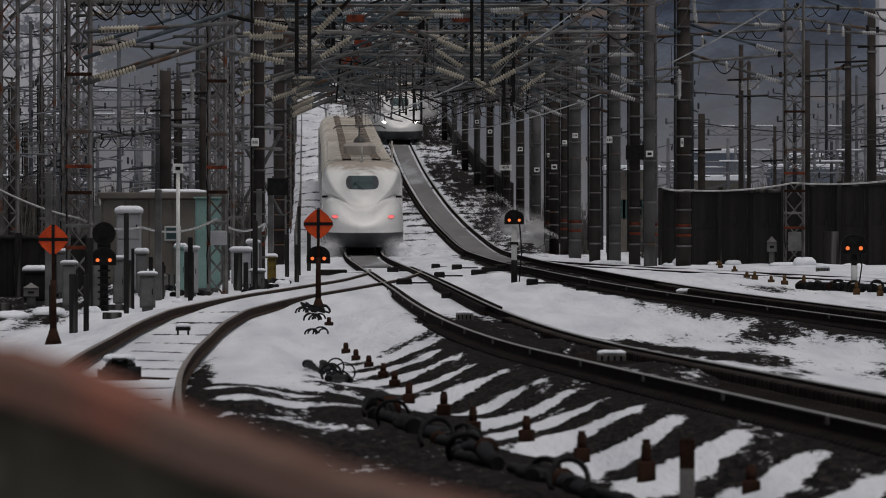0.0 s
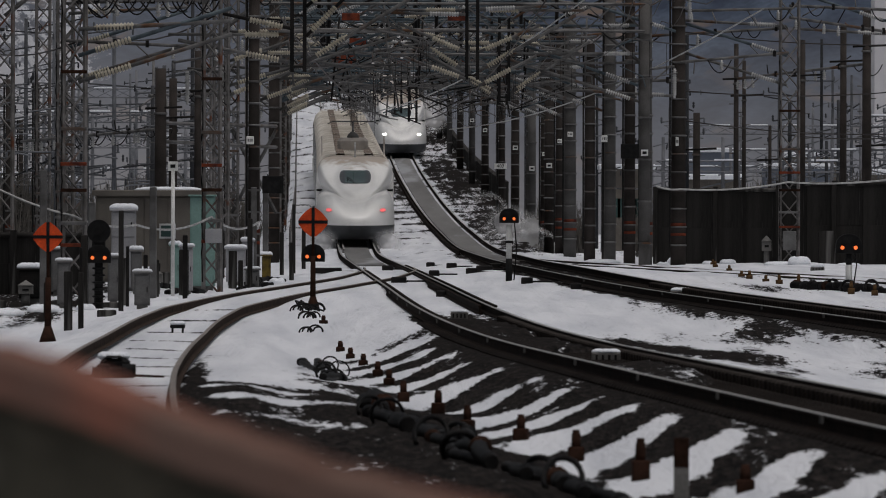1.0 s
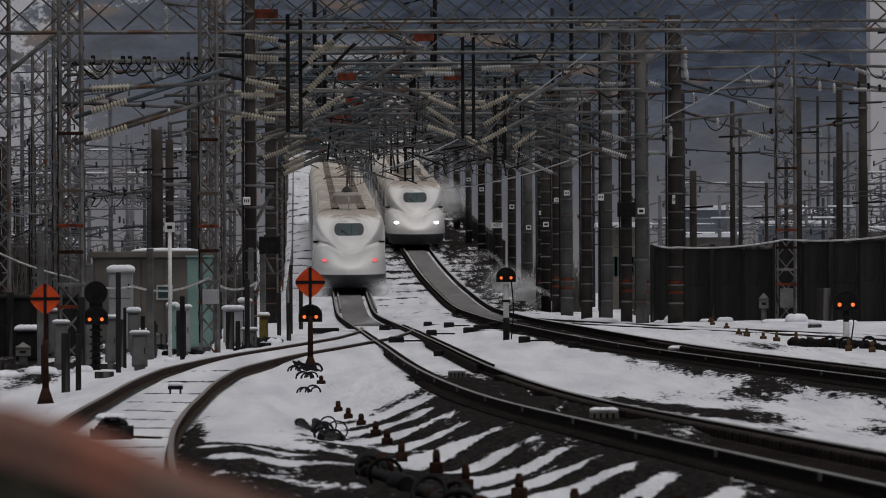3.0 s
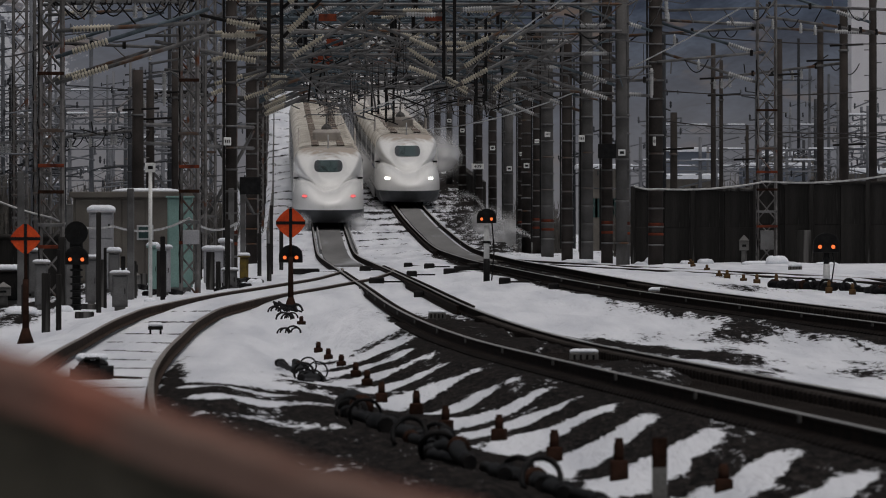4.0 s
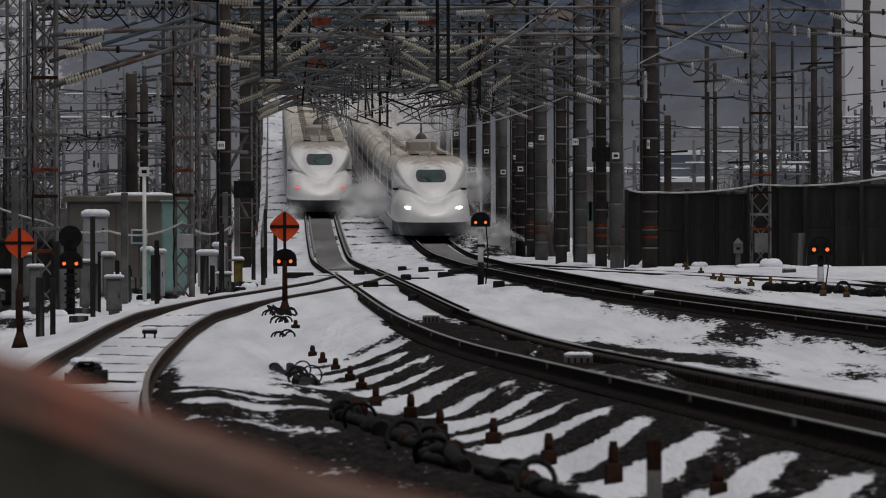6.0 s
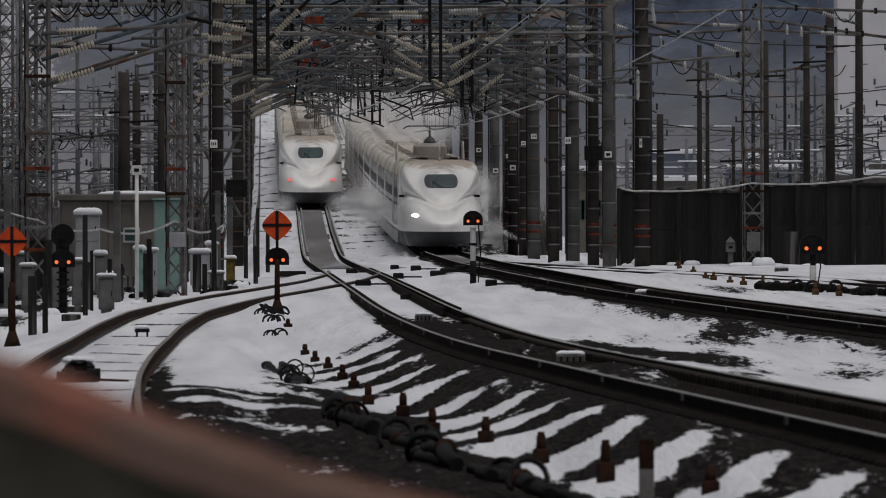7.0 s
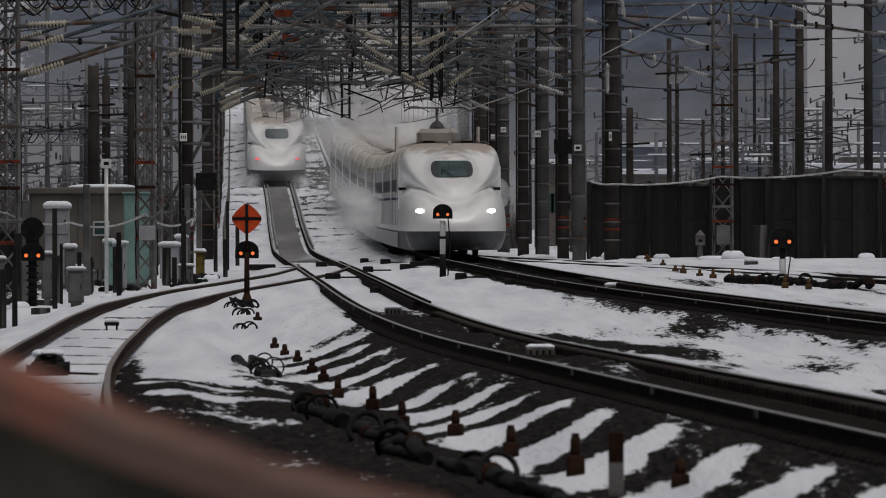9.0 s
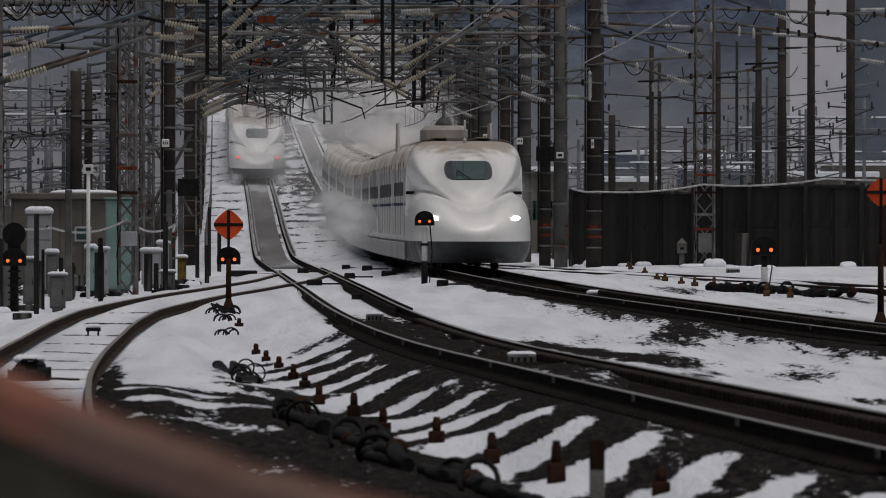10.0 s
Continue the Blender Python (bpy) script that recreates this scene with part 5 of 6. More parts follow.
# west side
free_mast(-8.3, 232, 9.5, "lattice", "tall rust-flecked lattice mast beside the siding", .5, blotches=True)
free_mast(-5.5, 247.5, 9.5, "lattice", "tall rust-flecked lattice mast by the green cabinet", .4, [(.05, 1.25, .4, .35, GREY_PAINT, "grey box with snow")], blotches=True)
free_mast(-5.25, 290, 10, "dark", "dark banded mast with pale clamps", .34, [(.55, 2.5, .6, .5, BLACK, "black square monitor box"), (-.1, 3.9, .3, .3, WHITE_PAINT, "pale plate")], blotches=True)
free_mast(-9.0, 330, 6.6, "dark", "thick dark brown timber pole", .42, rungs=False)
free_mast(-8.65, 332, 6.3, "dark", "thick dark brown timber pole", .3, rungs=False)
free_mast(-7.75, 328, 7.1, "dark", "slender dark brown timber pole", .24, rungs=False)
free_mast(-13.4, 345, 9.5, "lattice", "far grey lattice mast behind cabinets", .45)
free_mast(-13.0, 352, 6.4, "lattice", "far pale short lattice mast", .3)
free_mast(-14.8, 350, 6.5, "dark", "far dark pole with orange stripe", .2, blotches=True)
free_mast(-14.2, 360, 6.5, "dark", "far dark pole with orange stripe", .22, blotches=True)
free_mast(-9.6, 420, 9.5, "lattice", "far bluish steel lattice mast", .42)
free_mast(-10.2, 430, 9.0, "lattice", "far bluish steel lattice mast", .35)
free_mast(-6.9, 340, 9.5, "lattice", "grey lattice mast in the row", .42)
free_mast(-11.2, 400, 8.0, "grey", "thin grey steel pole far off", .12, rungs=False)
free_mast(-16.4, 400, 5.5, "dark", "far dark slender wooden pole", .2)
free_mast(-15.6, 420, 7.5, "grey", "thin grey steel pole far off", .14, rungs=False)
# east side
free_mast(8.15, 345, 10.5, "dark", "dark mast with climbing rungs and rust", .52, [(-.05, 4.1, .14, .4, WHITE_PAINT, "small white plate")], blotches=True)
free_mast(7.0, 342, 10.5, "concrete", "pale round concrete mast", .42, [(0, 4.55, .3, .3, WHITE_PAINT, "white mast plate")], blotches=True)
free_mast(6.5, 345, 10, "dark", "dark weathered mast with black box", .4, [(0, 3.6, .62, .5, BLACK, "black square monitor box")], blotches=True)
free_mast(5.95, 352, 10, "concrete", "grey concrete mast with clamp bands", .42, [(-.2, 4.2, .3, .3, WHITE_PAINT, "white mast plate")])
free_mast(5.55, 372, 8, "dark", "dark weathered mast with bands", .42)
free_mast(5.0, 385, 9, "concrete", "broad grey mast with plates", .48, [(0, 4.6, .3, .25, WHITE_PAINT, "white mast plate")], blotches=True)
free_mast(4.9, 410, 9, "dark", "dark mast with pale clamp bands", .36, [(0, 4.5, .26, .22, WHITE_PAINT, "white mast plate")], blotches=True)
free_mast(4.6, 440, 9, "dark", "dark mast with pale clamp bands", .36, [(0, 4.3, .26, .22, WHITE_PAINT, "white mast plate")], blotches=True)
free_mast(4.2, 470, 9, "concrete", "grey concrete mast with clamp bands", .3)
free_mast(11.95, 346, 10.5, "lattice", "slender rust-flecked lattice mast before the wall", .62, [(0, .5, .45, .65, STEEL, "grey box low on the mast")], blotches=True)
for x, y, h, w in ((9.05, 356, 5.3, .28), (10.9, 372, 8, .2), (11.25, 374, 7.4, .16), (13.1, 366, 8.0, .26), (14.5, 364, 8.5, .26), (15.25, 362, 9, .34), (15.6, 368, 5.5, .18), (16.2, 360, 11.5, .3), (17.5, 358, 11.5, .34), (19.3, 362, 11.5, .3), (12.4, 380, 5, .14)):
    free_mast(x, y, h, "dark", "dark brown pole behind the boundary wall", w, rungs=False)


def numbered_plate(x, y, z, words):
    """A white mast plate with black numerals, on its own dark mast."""
    g = free_mast(x, y, 9, "dark", "dark mast with a white number plate beside the embankment", .34)
    z -= gz(x, y) - .05
    bm = bmesh.new()
    box(bm, -.36, .22, -.26, -.235, z - .13, z + .13, .005)
    p = part("plate", bm, WHITE_PAINT, g, "white plate with black numerals")
    text = bpy.data.curves.new("number", "FONT")
    text.body, text.size, text.align_x, text.align_y, text.extrude = words, .24, "CENTER", "CENTER", .002
    text.materials.append(BLACK)
    ob = new("number", text)
    ob.parent = p
    ob.matrix_basis = pose(-.07, -.266, z, 90)


numbered_plate(3.05, 486, 4.7, "409")


def span_beam(p, q, seed, label="slender grey span beam with clamps, jumpers and insulators"):
    """A tube between two masts with clamps, hanging jumpers, short insulators and twigs of conduit."""
    rnd = random.Random(seed)
    p, q = Vector(p), Vector(q)
    g = thing("span_beam", label, "span beam", "span beams", at=tuple(p))
    d = q - p
    bm = bmesh.new()
    tube(bm, (0, 0, 0), d, .055, n=6)
    part("tube", bm, STEEL, g)
    n_ = int(d.length / .55)
    for k in range(n_):
        c = d * ((k + rnd.uniform(.2, .8)) / n_)
        pick = rnd.randrange(4)
        bm = bmesh.new()
        if pick == 0:
            box(bm, c.x - .05, c.x + .05, c.y - .09, c.y + .09, c.z - .09, c.z + .12, .015)
            part("clamp", bm, DARK_STEEL, g)
        elif pick == 1:
            w = rnd.uniform(.35, .8)
            pipe(bm, [c + Vector((w * i / 8, -.08, -2.2 * w * (i / 8) * (1 - i / 8))) for i in range(9)], .018, 4)
            part("jumper", bm, CABLE, g, "drooping black jumper cable")
        elif pick == 2:
            lathe(bm, [(.025, 0)] + [v for i in range(4) for v in ((.075, .05 + i * .07), (.03, .08 + i * .07))] + [(.025, .36)], 8, c - Vector((0, .05, .4)))
            part("insulator", bm, WHITE_INSUL, g, "small ribbed white insulator")
        else:
            tube(bm, c, c + Vector((rnd.uniform(-.7, .7), rnd.uniform(-.3, .3), rnd.uniform(-.6, .5))), .022, n=5)
            part("stay", bm, rnd.choice((STEEL, DARK_STEEL, LATTICE)), g)
    return g


for k, (p, q) in enumerate((((5.8, 347, 8.2), (11.9, 346, 8.55)), ((11.95, 345.6, 8.9), (20, 352, 7.9)), ((8.2, 344.6, 7.35), (11.9, 345.6, 7.7)), ((11.95, 345.7, 9.3), (19.5, 352, 9.15)), ((6.6, 344.6, 6.7), (8.15, 344.6, 6.75)), ((8.2, 345.2, 9.1), (12, 345.6, 9.2)),
                            ((10.9, 372, 7.2), (15.2, 363, 7.6)), ((-11, 299.6, 8.3), (-5.2, 299, 8.5)), ((-8.4, 231.6, 6.9), (-5.6, 247, 7.2)), ((-11, 299.6, 7.2), (-6.4, 299.6, 7.0)), ((-9.4, 331, 6.0), (-6.9, 339.7, 6.2)), ((-14.8, 349, 4.6), (-9.2, 331, 4.9)))):
    span_beam(p, q, 900 + k)


def cross_bracing():
    g = thing("mast_bracing", "grey steel cross bracing between two lattice masts", "bracing")
    for p, q in (((-6.9, 340, 2.2), (-5.4, 340, 5.0)), ((-6.9, 340, 5.0), (-5.4, 340, 2.2)), ((-9.0, 330.3, 4.5), (-5.4, 340, 4.4)), ((-9.0, 330.3, 5.1), (-5.4, 340, 5.1)), ((-6.9, 340, 1.4), (-8.6, 332, 3.6))):
        bm = bmesh.new()
        tube(bm, p, q, .06, n=4)
        part("strut", bm, STEEL, g)


cross_bracing()


def ceramic_feeders():
    """Insulators and arms on the near masts."""
    for x, y, side, zs in ((-8.3, 232, 1, (6.2, 5.6, 5.0)), (-11.0, 300, 1, (8.0, 7.0, 6.0)), (11.95, 346, -1, (8.6, 7.6, 6.6)), (8.15, 345, -1, (6.2, 8.4)), (16.2, 360, -1, (8.6, 9.0))):
        for k, z in enumerate(zs):
            g = thing("bracket_arm", "grey bracket tube with ribbed insulator on a mast", "bracket", "bracket arms", at=(x, y - .25, z))
            bm = bmesh.new()
            tube(bm, (side * .1, 0, 0), (side * 3.6, 0, 1.1 - .9 * (k == 0)), .055)
            part("arm", bm, BLUE_STEEL if k % 2 else STEEL, g)
            insulator(g, (side * .2, 0, .03), (side * 3.6, 0, 1.1 - .9 * (k == 0)), PORCELAIN if side > 0 else WHITE_INSUL)


free_mast(-11.0, 300, 10, "lattice", "tall grey lattice mast at the yard's edge", .45)
ceramic_feeders()


for z, dz in ((9.5, .06), (8.45, -.4), (7.8, -.45)):
    g = thing("bracket_arm", "grey bracket tube with ribbed insulator on a dark pole", "bracket", "bracket arms", at=(17.5, 357.7, z))
    bar_insulator(g, (.12, 0, 0), (3.0, 0, dz), WHITE_INSUL, STEEL)


def sagging(name, pts, r, mat, label, category="cable"):
    """A cable hung in sags between points."""
    line = [Vector(pts[0])]
    for p, q in zip(pts, pts[1:]):
        p, q = Vector(p), Vector(q)
        for k in range(1, 9):
            t = k / 8
            line.append(p.lerp(q, t) - Vector((0, 0, .24 * (q - p).length ** .5 * t * (1 - t))))
    bm = bmesh.new()
    pipe(bm, line, r)
    return tagged(part(name, bm, mat), label, category, "cables")


sagging("hanging_cable", [(-10.4, 232, 2.75), (-8.3, 231.7, 1.95), (-7.0, 236, 1.75), (-5.5, 247, 1.95), (-4.6, 262, 1.85), (-5.2, 289, 2.15)], .028, WHITE_INSUL, "thick pale hanging cable strung between the masts")
sagging("hanging_cable", [(7.4, 344.6, 3.15), (8.2, 344.6, 3.05), (11.9, 345.6, 3.3), (16, 344, 3.5), (22, 342, 3.7)], .035, WHITE_INSUL, "pale cable along the top of the boundary wall")
for a, b in (((-16, 420, 6.3), (-8, 232, 7.2)), ((-14.5, 300, 7.5), (-8.3, 232, 5.9)), ((-12, 345, 8.6), (-5.5, 250, 6.9)), ((4.5, 300, 8.6), (-3.3, 420, 6.4)), ((9.6, 300, 8.2), (.5, 450, 6.1)), ((8.2, 345, 6.4), (17.5, 358, 6.7)),
             ((8.2, 345, 5.4), (18, 362, 5.2)), ((8.2, 345, 8.4), (19, 362, 8.4)), ((11.9, 346, 4.9), (19, 360, 5.3)), ((-4.4, 258, 7.6), (-1.6, 402, 6.0)), ((3.0, 258, 7.9), (-.5, 402, 6.0))):
    sagging("overhead_cable", [a, b], .022, WIRE if a[0] < 4 or a[1] > 320 else WIRE_BRIGHT, "overhead cable slung between masts")


# ---- small things between the tracks ----
def sprinkler(x, y, h, label="rusty snow-melting sprinkler head on a square base", mat=RUST):
    g = thing("sprinkler", label, "sprinkler", "sprinklers", at=(x, y, gz(x, y) - .03), rz=random.uniform(-20, 20))
    bm = bmesh.new()
    box(bm, -.075, .075, -.075, .075, 0, h * .52, .012)
    part("base", bm, mat, g)
    bm = bmesh.new()
    lathe(bm, [(.045, h * .5), (.045, h * .88), (.035, h * .9), (.035, h)], 8)
    part("nozzle", bm, mat, g)


for x, y, h in ((-2.3, 205, .2), (-1.71, 179, .22), (-1.49, 174, .22), (-1.2, 164.5, .22), (-.89, 151.5, .25), (-.68, 143, .25), (-.44, 131.5, .3), (.01, 120, .31), (.33, 111.5, .33), (.87, 105.8, .3), (1.34, 98.2, .34), (1.77, 88.5, .4), (2.5, 82.5, .25)):
    sprinkler(x, y, h)
for x, y, h in ((9.2, 340, .2), (8.87, 325, .22), (8.57, 299, .2), (8.32, 278.5, .2), (8.46, 276, .26), (8.46, 262.2, .2), (8.63, 257, .26), (9.05, 255, .34), (9.26, 252.2, .24), (9.9, 243.5, .34), (10.4, 242, .3)):
    sprinkler(x, y, h, "small tan sprinkler head standing in snow", TAN)


def square_post(x, y):
    g = thing("marker_post", "square grey post with a rust-brown top", "post", at=(x, y, gz(x, y) - .05))
    bm = bmesh.new()
    box(bm, -.06, .06, -.06, .06, 0, .32)
    part("foot", bm, CONCRETE, g)
    bm = bmesh.new()
    box(bm, -.061, .061, -.061, .061, .32, .56, .008)
    part("top", bm, RUST, g)


square_post(1.98, 82.5)


def hose_line(pts, r, label):
    """A run of thick rubber hose with ribbed couplings."""
    g = thing("pipe_run", label, "pipe", "pipe runs")
    ps = [Vector((x, y, gz(x, y) + r * .9 + dz)) for x, y, dz in pts]
    for p, q in zip(ps, ps[1:]):
        bm = bmesh.new()
        tube(bm, p, q, r, n=10)
        s = part("hose", bm, CABLE, g)
        for t in (.0, .45):
            bm = bmesh.new()
            turn = (q - p).to_track_quat("Z", "Y").to_matrix()
            lathe(bm, [(r, 0), (r * 1.4, .02), (r * 1.4, .3), (r, .32)], 10, p.lerp(q, t), turn)
            part("coupling", bm, CABLE, s)
    return g


def hose_heap(x0, y0, x1, y1, n_, r, seed, label):
    """Corrugated black hoses lying anyhow along a trench: short bent lengths, couplings, standing loops, lumps of snow."""
    rnd = random.Random(seed)
    g = thing("pipe_run", label, "pipe", "pipe runs")
    for k in range(n_):
        t = (k + rnd.uniform(-.3, .3)) / n_
        x, y = x0 + (x1 - x0) * t + rnd.uniform(-.14, .14), y0 + (y1 - y0) * t
        ln, rr, bend = abs(y1 - y0) / n_ * rnd.uniform(.9, 1.7), r * rnd.uniform(.6, 1.1), rnd.uniform(-.2, .2)
        slope = (x1 - x0) / (y1 - y0)
        line, wide = [], rnd.uniform(-.05, .12)
        for i in range(25):
            u = i / 24
            yy = y + ln * (u - .5)
            xx = x + slope * ln * (u - .5) + bend * math.sin(3.1 * u) + .04 * math.sin(9 * u + k)
            line.append(Vector((xx, yy, gz(xx, yy) + rr * .8 + max(0, wide) * math.sin(3.14 * u))))
        bm = bmesh.new()
        rings = []
        for i, p in enumerate(line):
            q = rr * (1.12 if i % 2 else .9)
            rings.append([bm.verts.new(p + Vector((q * math.cos(a), 0, q * math.sin(a)))) for a in (2 * math.pi * j / 9 for j in range(9))])
        for a, b in zip(rings, rings[1:]):
            for j in range(9):
                bm.faces.new((a[j], a[(j + 1) % 9], b[(j + 1) % 9], b[j])).smooth = True
        bm.faces.new(rings[0][::-1]), bm.faces.new(rings[-1])
        h = part("hose", bm, CABLE, g)
        c = line[rnd.randrange(3, 20)]
        bm = bmesh.new()
        lathe(bm, [(rr, -.12), (rr * 1.5, -.1), (rr * 1.55, .1), (rr * 1.2, .14), (rr, .2)], 10, c, Matrix.Rotation(radians(90), 3, "X"))
        part("coupling", bm, CABLE if k % 3 else RUST, h)
        if k % 2:
            R, cx = rnd.uniform(.1, .17), x + rnd.uniform(-.2, .25)
            bm = bmesh.new()
            pipe(bm, [Vector((cx + R * math.cos(a), y + .25 * math.sin(a + k), gz(cx, y) + R * .7 + R * math.sin(a))) for a in (radians(20 * i - 30) for i in range(13))], rr * .4, 6)
            part("loop", bm, CABLE, g)
    return g


hose_heap(-1.95, 163, -1.45, 138, 6, .05, 3, "black hoses and cable loops lying in the snow")
hose_heap(-.82, 112, 1.3, 75, 15, .085, 5, "tangled thick black hoses in the drain trench")
hose_heap(8.95, 252, 11.9, 241, 13, .1, 8, "black ribbed hose heap in the snow")


def loops(x, y, n_, label):
    g = thing("cable_coil", label, "cable", "cable coils", at=(x, y, gz(x, y)))
    for k in range(n_):
        bm = bmesh.new()
        cx, r = random.uniform(-.12, .12), random.uniform(.08, .15)
        pipe(bm, [Vector((cx + r * math.cos(a), -.8 * k + .1 * math.cos(a), r * .95 * math.sin(a))) for a in (radians(22.5 * i) for i in range(9))], .018, 5)
        part("loop", bm, CABLE, g)


loops(-2.62, 216, 7, "black cable loops rising from the snow")
loops(-2.8, 212, 6, "black cable loops rising from the snow")
loops(-2.6, 207, 6, "black cable loops rising from the snow")
loops(-2.45, 200, 5, "black cable loops rising from the snow")
loops(-1.7, 158, 4, "black cable loops beside a rubber hose")
loops(-1.55, 150, 3, "black cable loops rising from the snow")


def track_box(x, y, w, d, h, mat, label, cap=.05, legs=False):
    g = thing("track_box", label, "track box", "track boxes", at=(x, y, gz(x, y) - .02))
    z = .1 if legs else 0
    if legs:
        for sx in (-1, 1):
            bm = bmesh.new()
            tube(bm, (sx * w * .35, 0, 0), (sx * w * .35, 0, z + .02), .018, n=6)
            part("leg", bm, DARK_STEEL, g)
    bm = bmesh.new()
    box(bm, -w / 2, w / 2, -d / 2, d / 2, z, z + h, .02)
    part("body", bm, mat, g)
    if not legs:
        for k in range(4):
            bm = bmesh.new()
            box(bm, -w / 2 + w * (.12 + .22 * k), -w / 2 + w * (.2 + .22 * k), -d / 2 - .012, -d / 2 - .002, h * .25, h * .8)
            part("rib", bm, DARK_STEEL, g)
    snow_on(g, 0, 0, w / 2, d / 2, z + h - .005, cap)


track_box(.42, 197.5, .34, .5, .15, CONCRETE, "ribbed grey box between the rails with snow on top")
track_box(2.35, 141.8, .4, .5, .17, CONCRETE, "ribbed grey box between the rails with snow on top")
track_box(5.75, 240, .5, .6, .1, CONCRETE, "low box between the rails under snow", .08)
track_box(-4.6, 180, .26, .3, .07, DARK_STEEL, "small legged box between the siding rails under snow", .06, True)
def siding_machine(x, y):
    """Lumpy black machine: low case, lidded cover, motor drum, rods to the rails, broken snow on the lid."""
    g = thing("point_machine", "bulky black point machine between the siding rails with snow on top", "point machine", "point machines", at=(x, y, gz(x, y) - .02))
    bm = bmesh.new()
    box(bm, -.24, .24, -.4, .4, 0, .16, .03)
    box(bm, -.22, -.06, -.44, -.3, .02, .2, .02)
    part("case", bm, DARK_STEEL, g)
    bm = bmesh.new()
    box(bm, -.19, .18, -.3, .34, .16, .27, .05)
    box(bm, -.12, .1, -.34, .2, .27, .3, .02)
    part("lid", bm, BLACK, g, "black bolted lid")
    bm = bmesh.new()
    tube(bm, (.1, -.42, .12), (.27, -.42, .12), .08, n=10)
    part("motor", bm, BLACK, g, "small black motor drum")
    bm = bmesh.new()
    tube(bm, (-.28, -.42, .1), (-.16, -.42, .1), .06, n=10)
    part("cable_gland", bm, BLACK, g, "black cable gland")
    for dx in (-1, 1):
        bm = bmesh.new()
        tube(bm, (dx * .22, -.2, .05), (dx * .62, -.1, .03), .018, n=6)
        part("rod", bm, RUST, g, "rusty throw rod")
    bm = bmesh.new()
    for cx, cy, r in ((-.06, .0, .15), (.06, .1, .13), (-.14, .15, .1), (.0, -.15, .1)):
        bmesh.ops.create_icosphere(bm, subdivisions=2, radius=1, matrix=Matrix.Translation((cx, cy, .29)) @ Matrix.Diagonal((r, r * 1.3, .06, 1)))
    part("snow_cap", bm, SNOW_CAP, g, "broken cap of snow")


siding_machine(-4.1, 129.5)
track_box(11.2, 300, .4, .5, .12, CONCRETE, "low grey box under snow", .1)
for x, y, r, h in ((8.2, 350, .45, .32), (7.7, 348, .3, .12), (9.9, 347, .4, .18), (12.2, 343, .55, .34), (11.6, 344, .8, .14), (13.8, 342, .6, .12), (5.6, 346, .9, .18), (9.2, 347, .25, .12), (16.6, 341, .4, .25), (-4.3, 272, .3, .16), (-4.7, 275, .25, .12), (-7.4, 214, .3, .16), (-8.2, 212, .5, .2), (-8.8, 208, .5, .18), (-6.0, 230, .2, .1)):
    snow_on(None, x, y, r * .7, r, gz(x, y) - .04, h * .7 + .04, "snow_mound")
for o in [o for o in bpy.data.objects if o.name.startswith("snow_mound")]:
    tagged(o, "rounded mound of snow over a trackside box", "snow mound", "snow mounds", "stuff")


def turnout_gear():
    for x, y, w, d in ((-3.3, 302, .9, 1.2), (-.25, 350, .3, 1.0), (.45, 329, .34, 1.2), (-1.0, 262, .4, 1.0), (1.4, 305, .5, 1.2), (2.6, 300, .4, 1), (-1.52, 308, .34, 1.2), (1.0, 297, .36, 1.0), (-.1, 285, .3, 1.0), (1.82, 317, .4, 1.2), (.13, 240, .34, .8), (2.3, 262, .3, .8), (3.4, 250, .26, .7)):
        g = thing("point_machine", "dark point machine half covered with snow beside the rails", "point machine", "point machines", at=(x, y, gz(x, y) - .02))
        bm = bmesh.new()
        box(bm, -w / 2, w / 2, -d / 2, d / 2, 0, .17, .03)
        part("case", bm, DARK_STEEL, g)
        bm = bmesh.new()
        tube(bm, (w / 2, 0, .06), (w / 2 + .5, .1, .06), .025, n=6)
        part("rod", bm, DARK_STEEL, g)


turnout_gear()


# ---- embankment: parapet to the east, walkway rail to the west, slabs under the rails ----
def parapet():
    g = thing("parapet", "dark stained concrete parapet along the climbing track", "parapet", kind="structure")
    ys = np.arange(546, 800, 6.0)
    tall = pchip([546, 700, 800], [1.05, .6, .5])
    for a, b in zip(ys, ys[1:]):
        bm = bmesh.new()
        v = []
        for y in (a, b - .04):
            x, z = track_b(y) + 4.0, rail_z(y)
            lo = min(z, .75) - .4
            v += [bm.verts.new(p) for p in ((x, y, lo), (x + .3, y, lo), (x + .3, y, z + tall(y)), (x, y, z + tall(y)))]
        for f in ((0, 1, 2, 3), (7, 6, 5, 4), (0, 4, 5, 1), (1, 5, 6, 2), (2, 6, 7, 3), (3, 7, 4, 0)):
            bm.faces.new([v[i] for i in f])
        part("panel", bm, DARK_CONCRETE, g)


parapet()


def walkway_rail():
    g = thing("walkway_fence", "grey steel handrail beside the snowy walkway", "fence")
    for i, y in enumerate(np.arange(345, 780, 9.0)):
        x, z = track_a(y) - 2.75, rail_z(y) - .25
        bm = bmesh.new()
        tube(bm, (x, y, z), (x, y, z + 1.25), .04, n=6)
        part("post", bm, STEEL, g)
        for h in (.5, .85, 1.2):
            y2 = y + 9
            x2, z2 = track_a(y2) - 2.75, rail_z(y2) - .25
            bm = bmesh.new()
            tube(bm, (x, y, z + h), (x2, y2, z2 + h), .022, n=5)
            part("bar", bm, STEEL, g)


walkway_rail()


WET_SLAB = material("wet_grey_slab", (.21, .206, .2), (.14, .137, .134), .5, 0, .6, .1, stretch=(1, .05, 1), third=(.34, .345, .36))


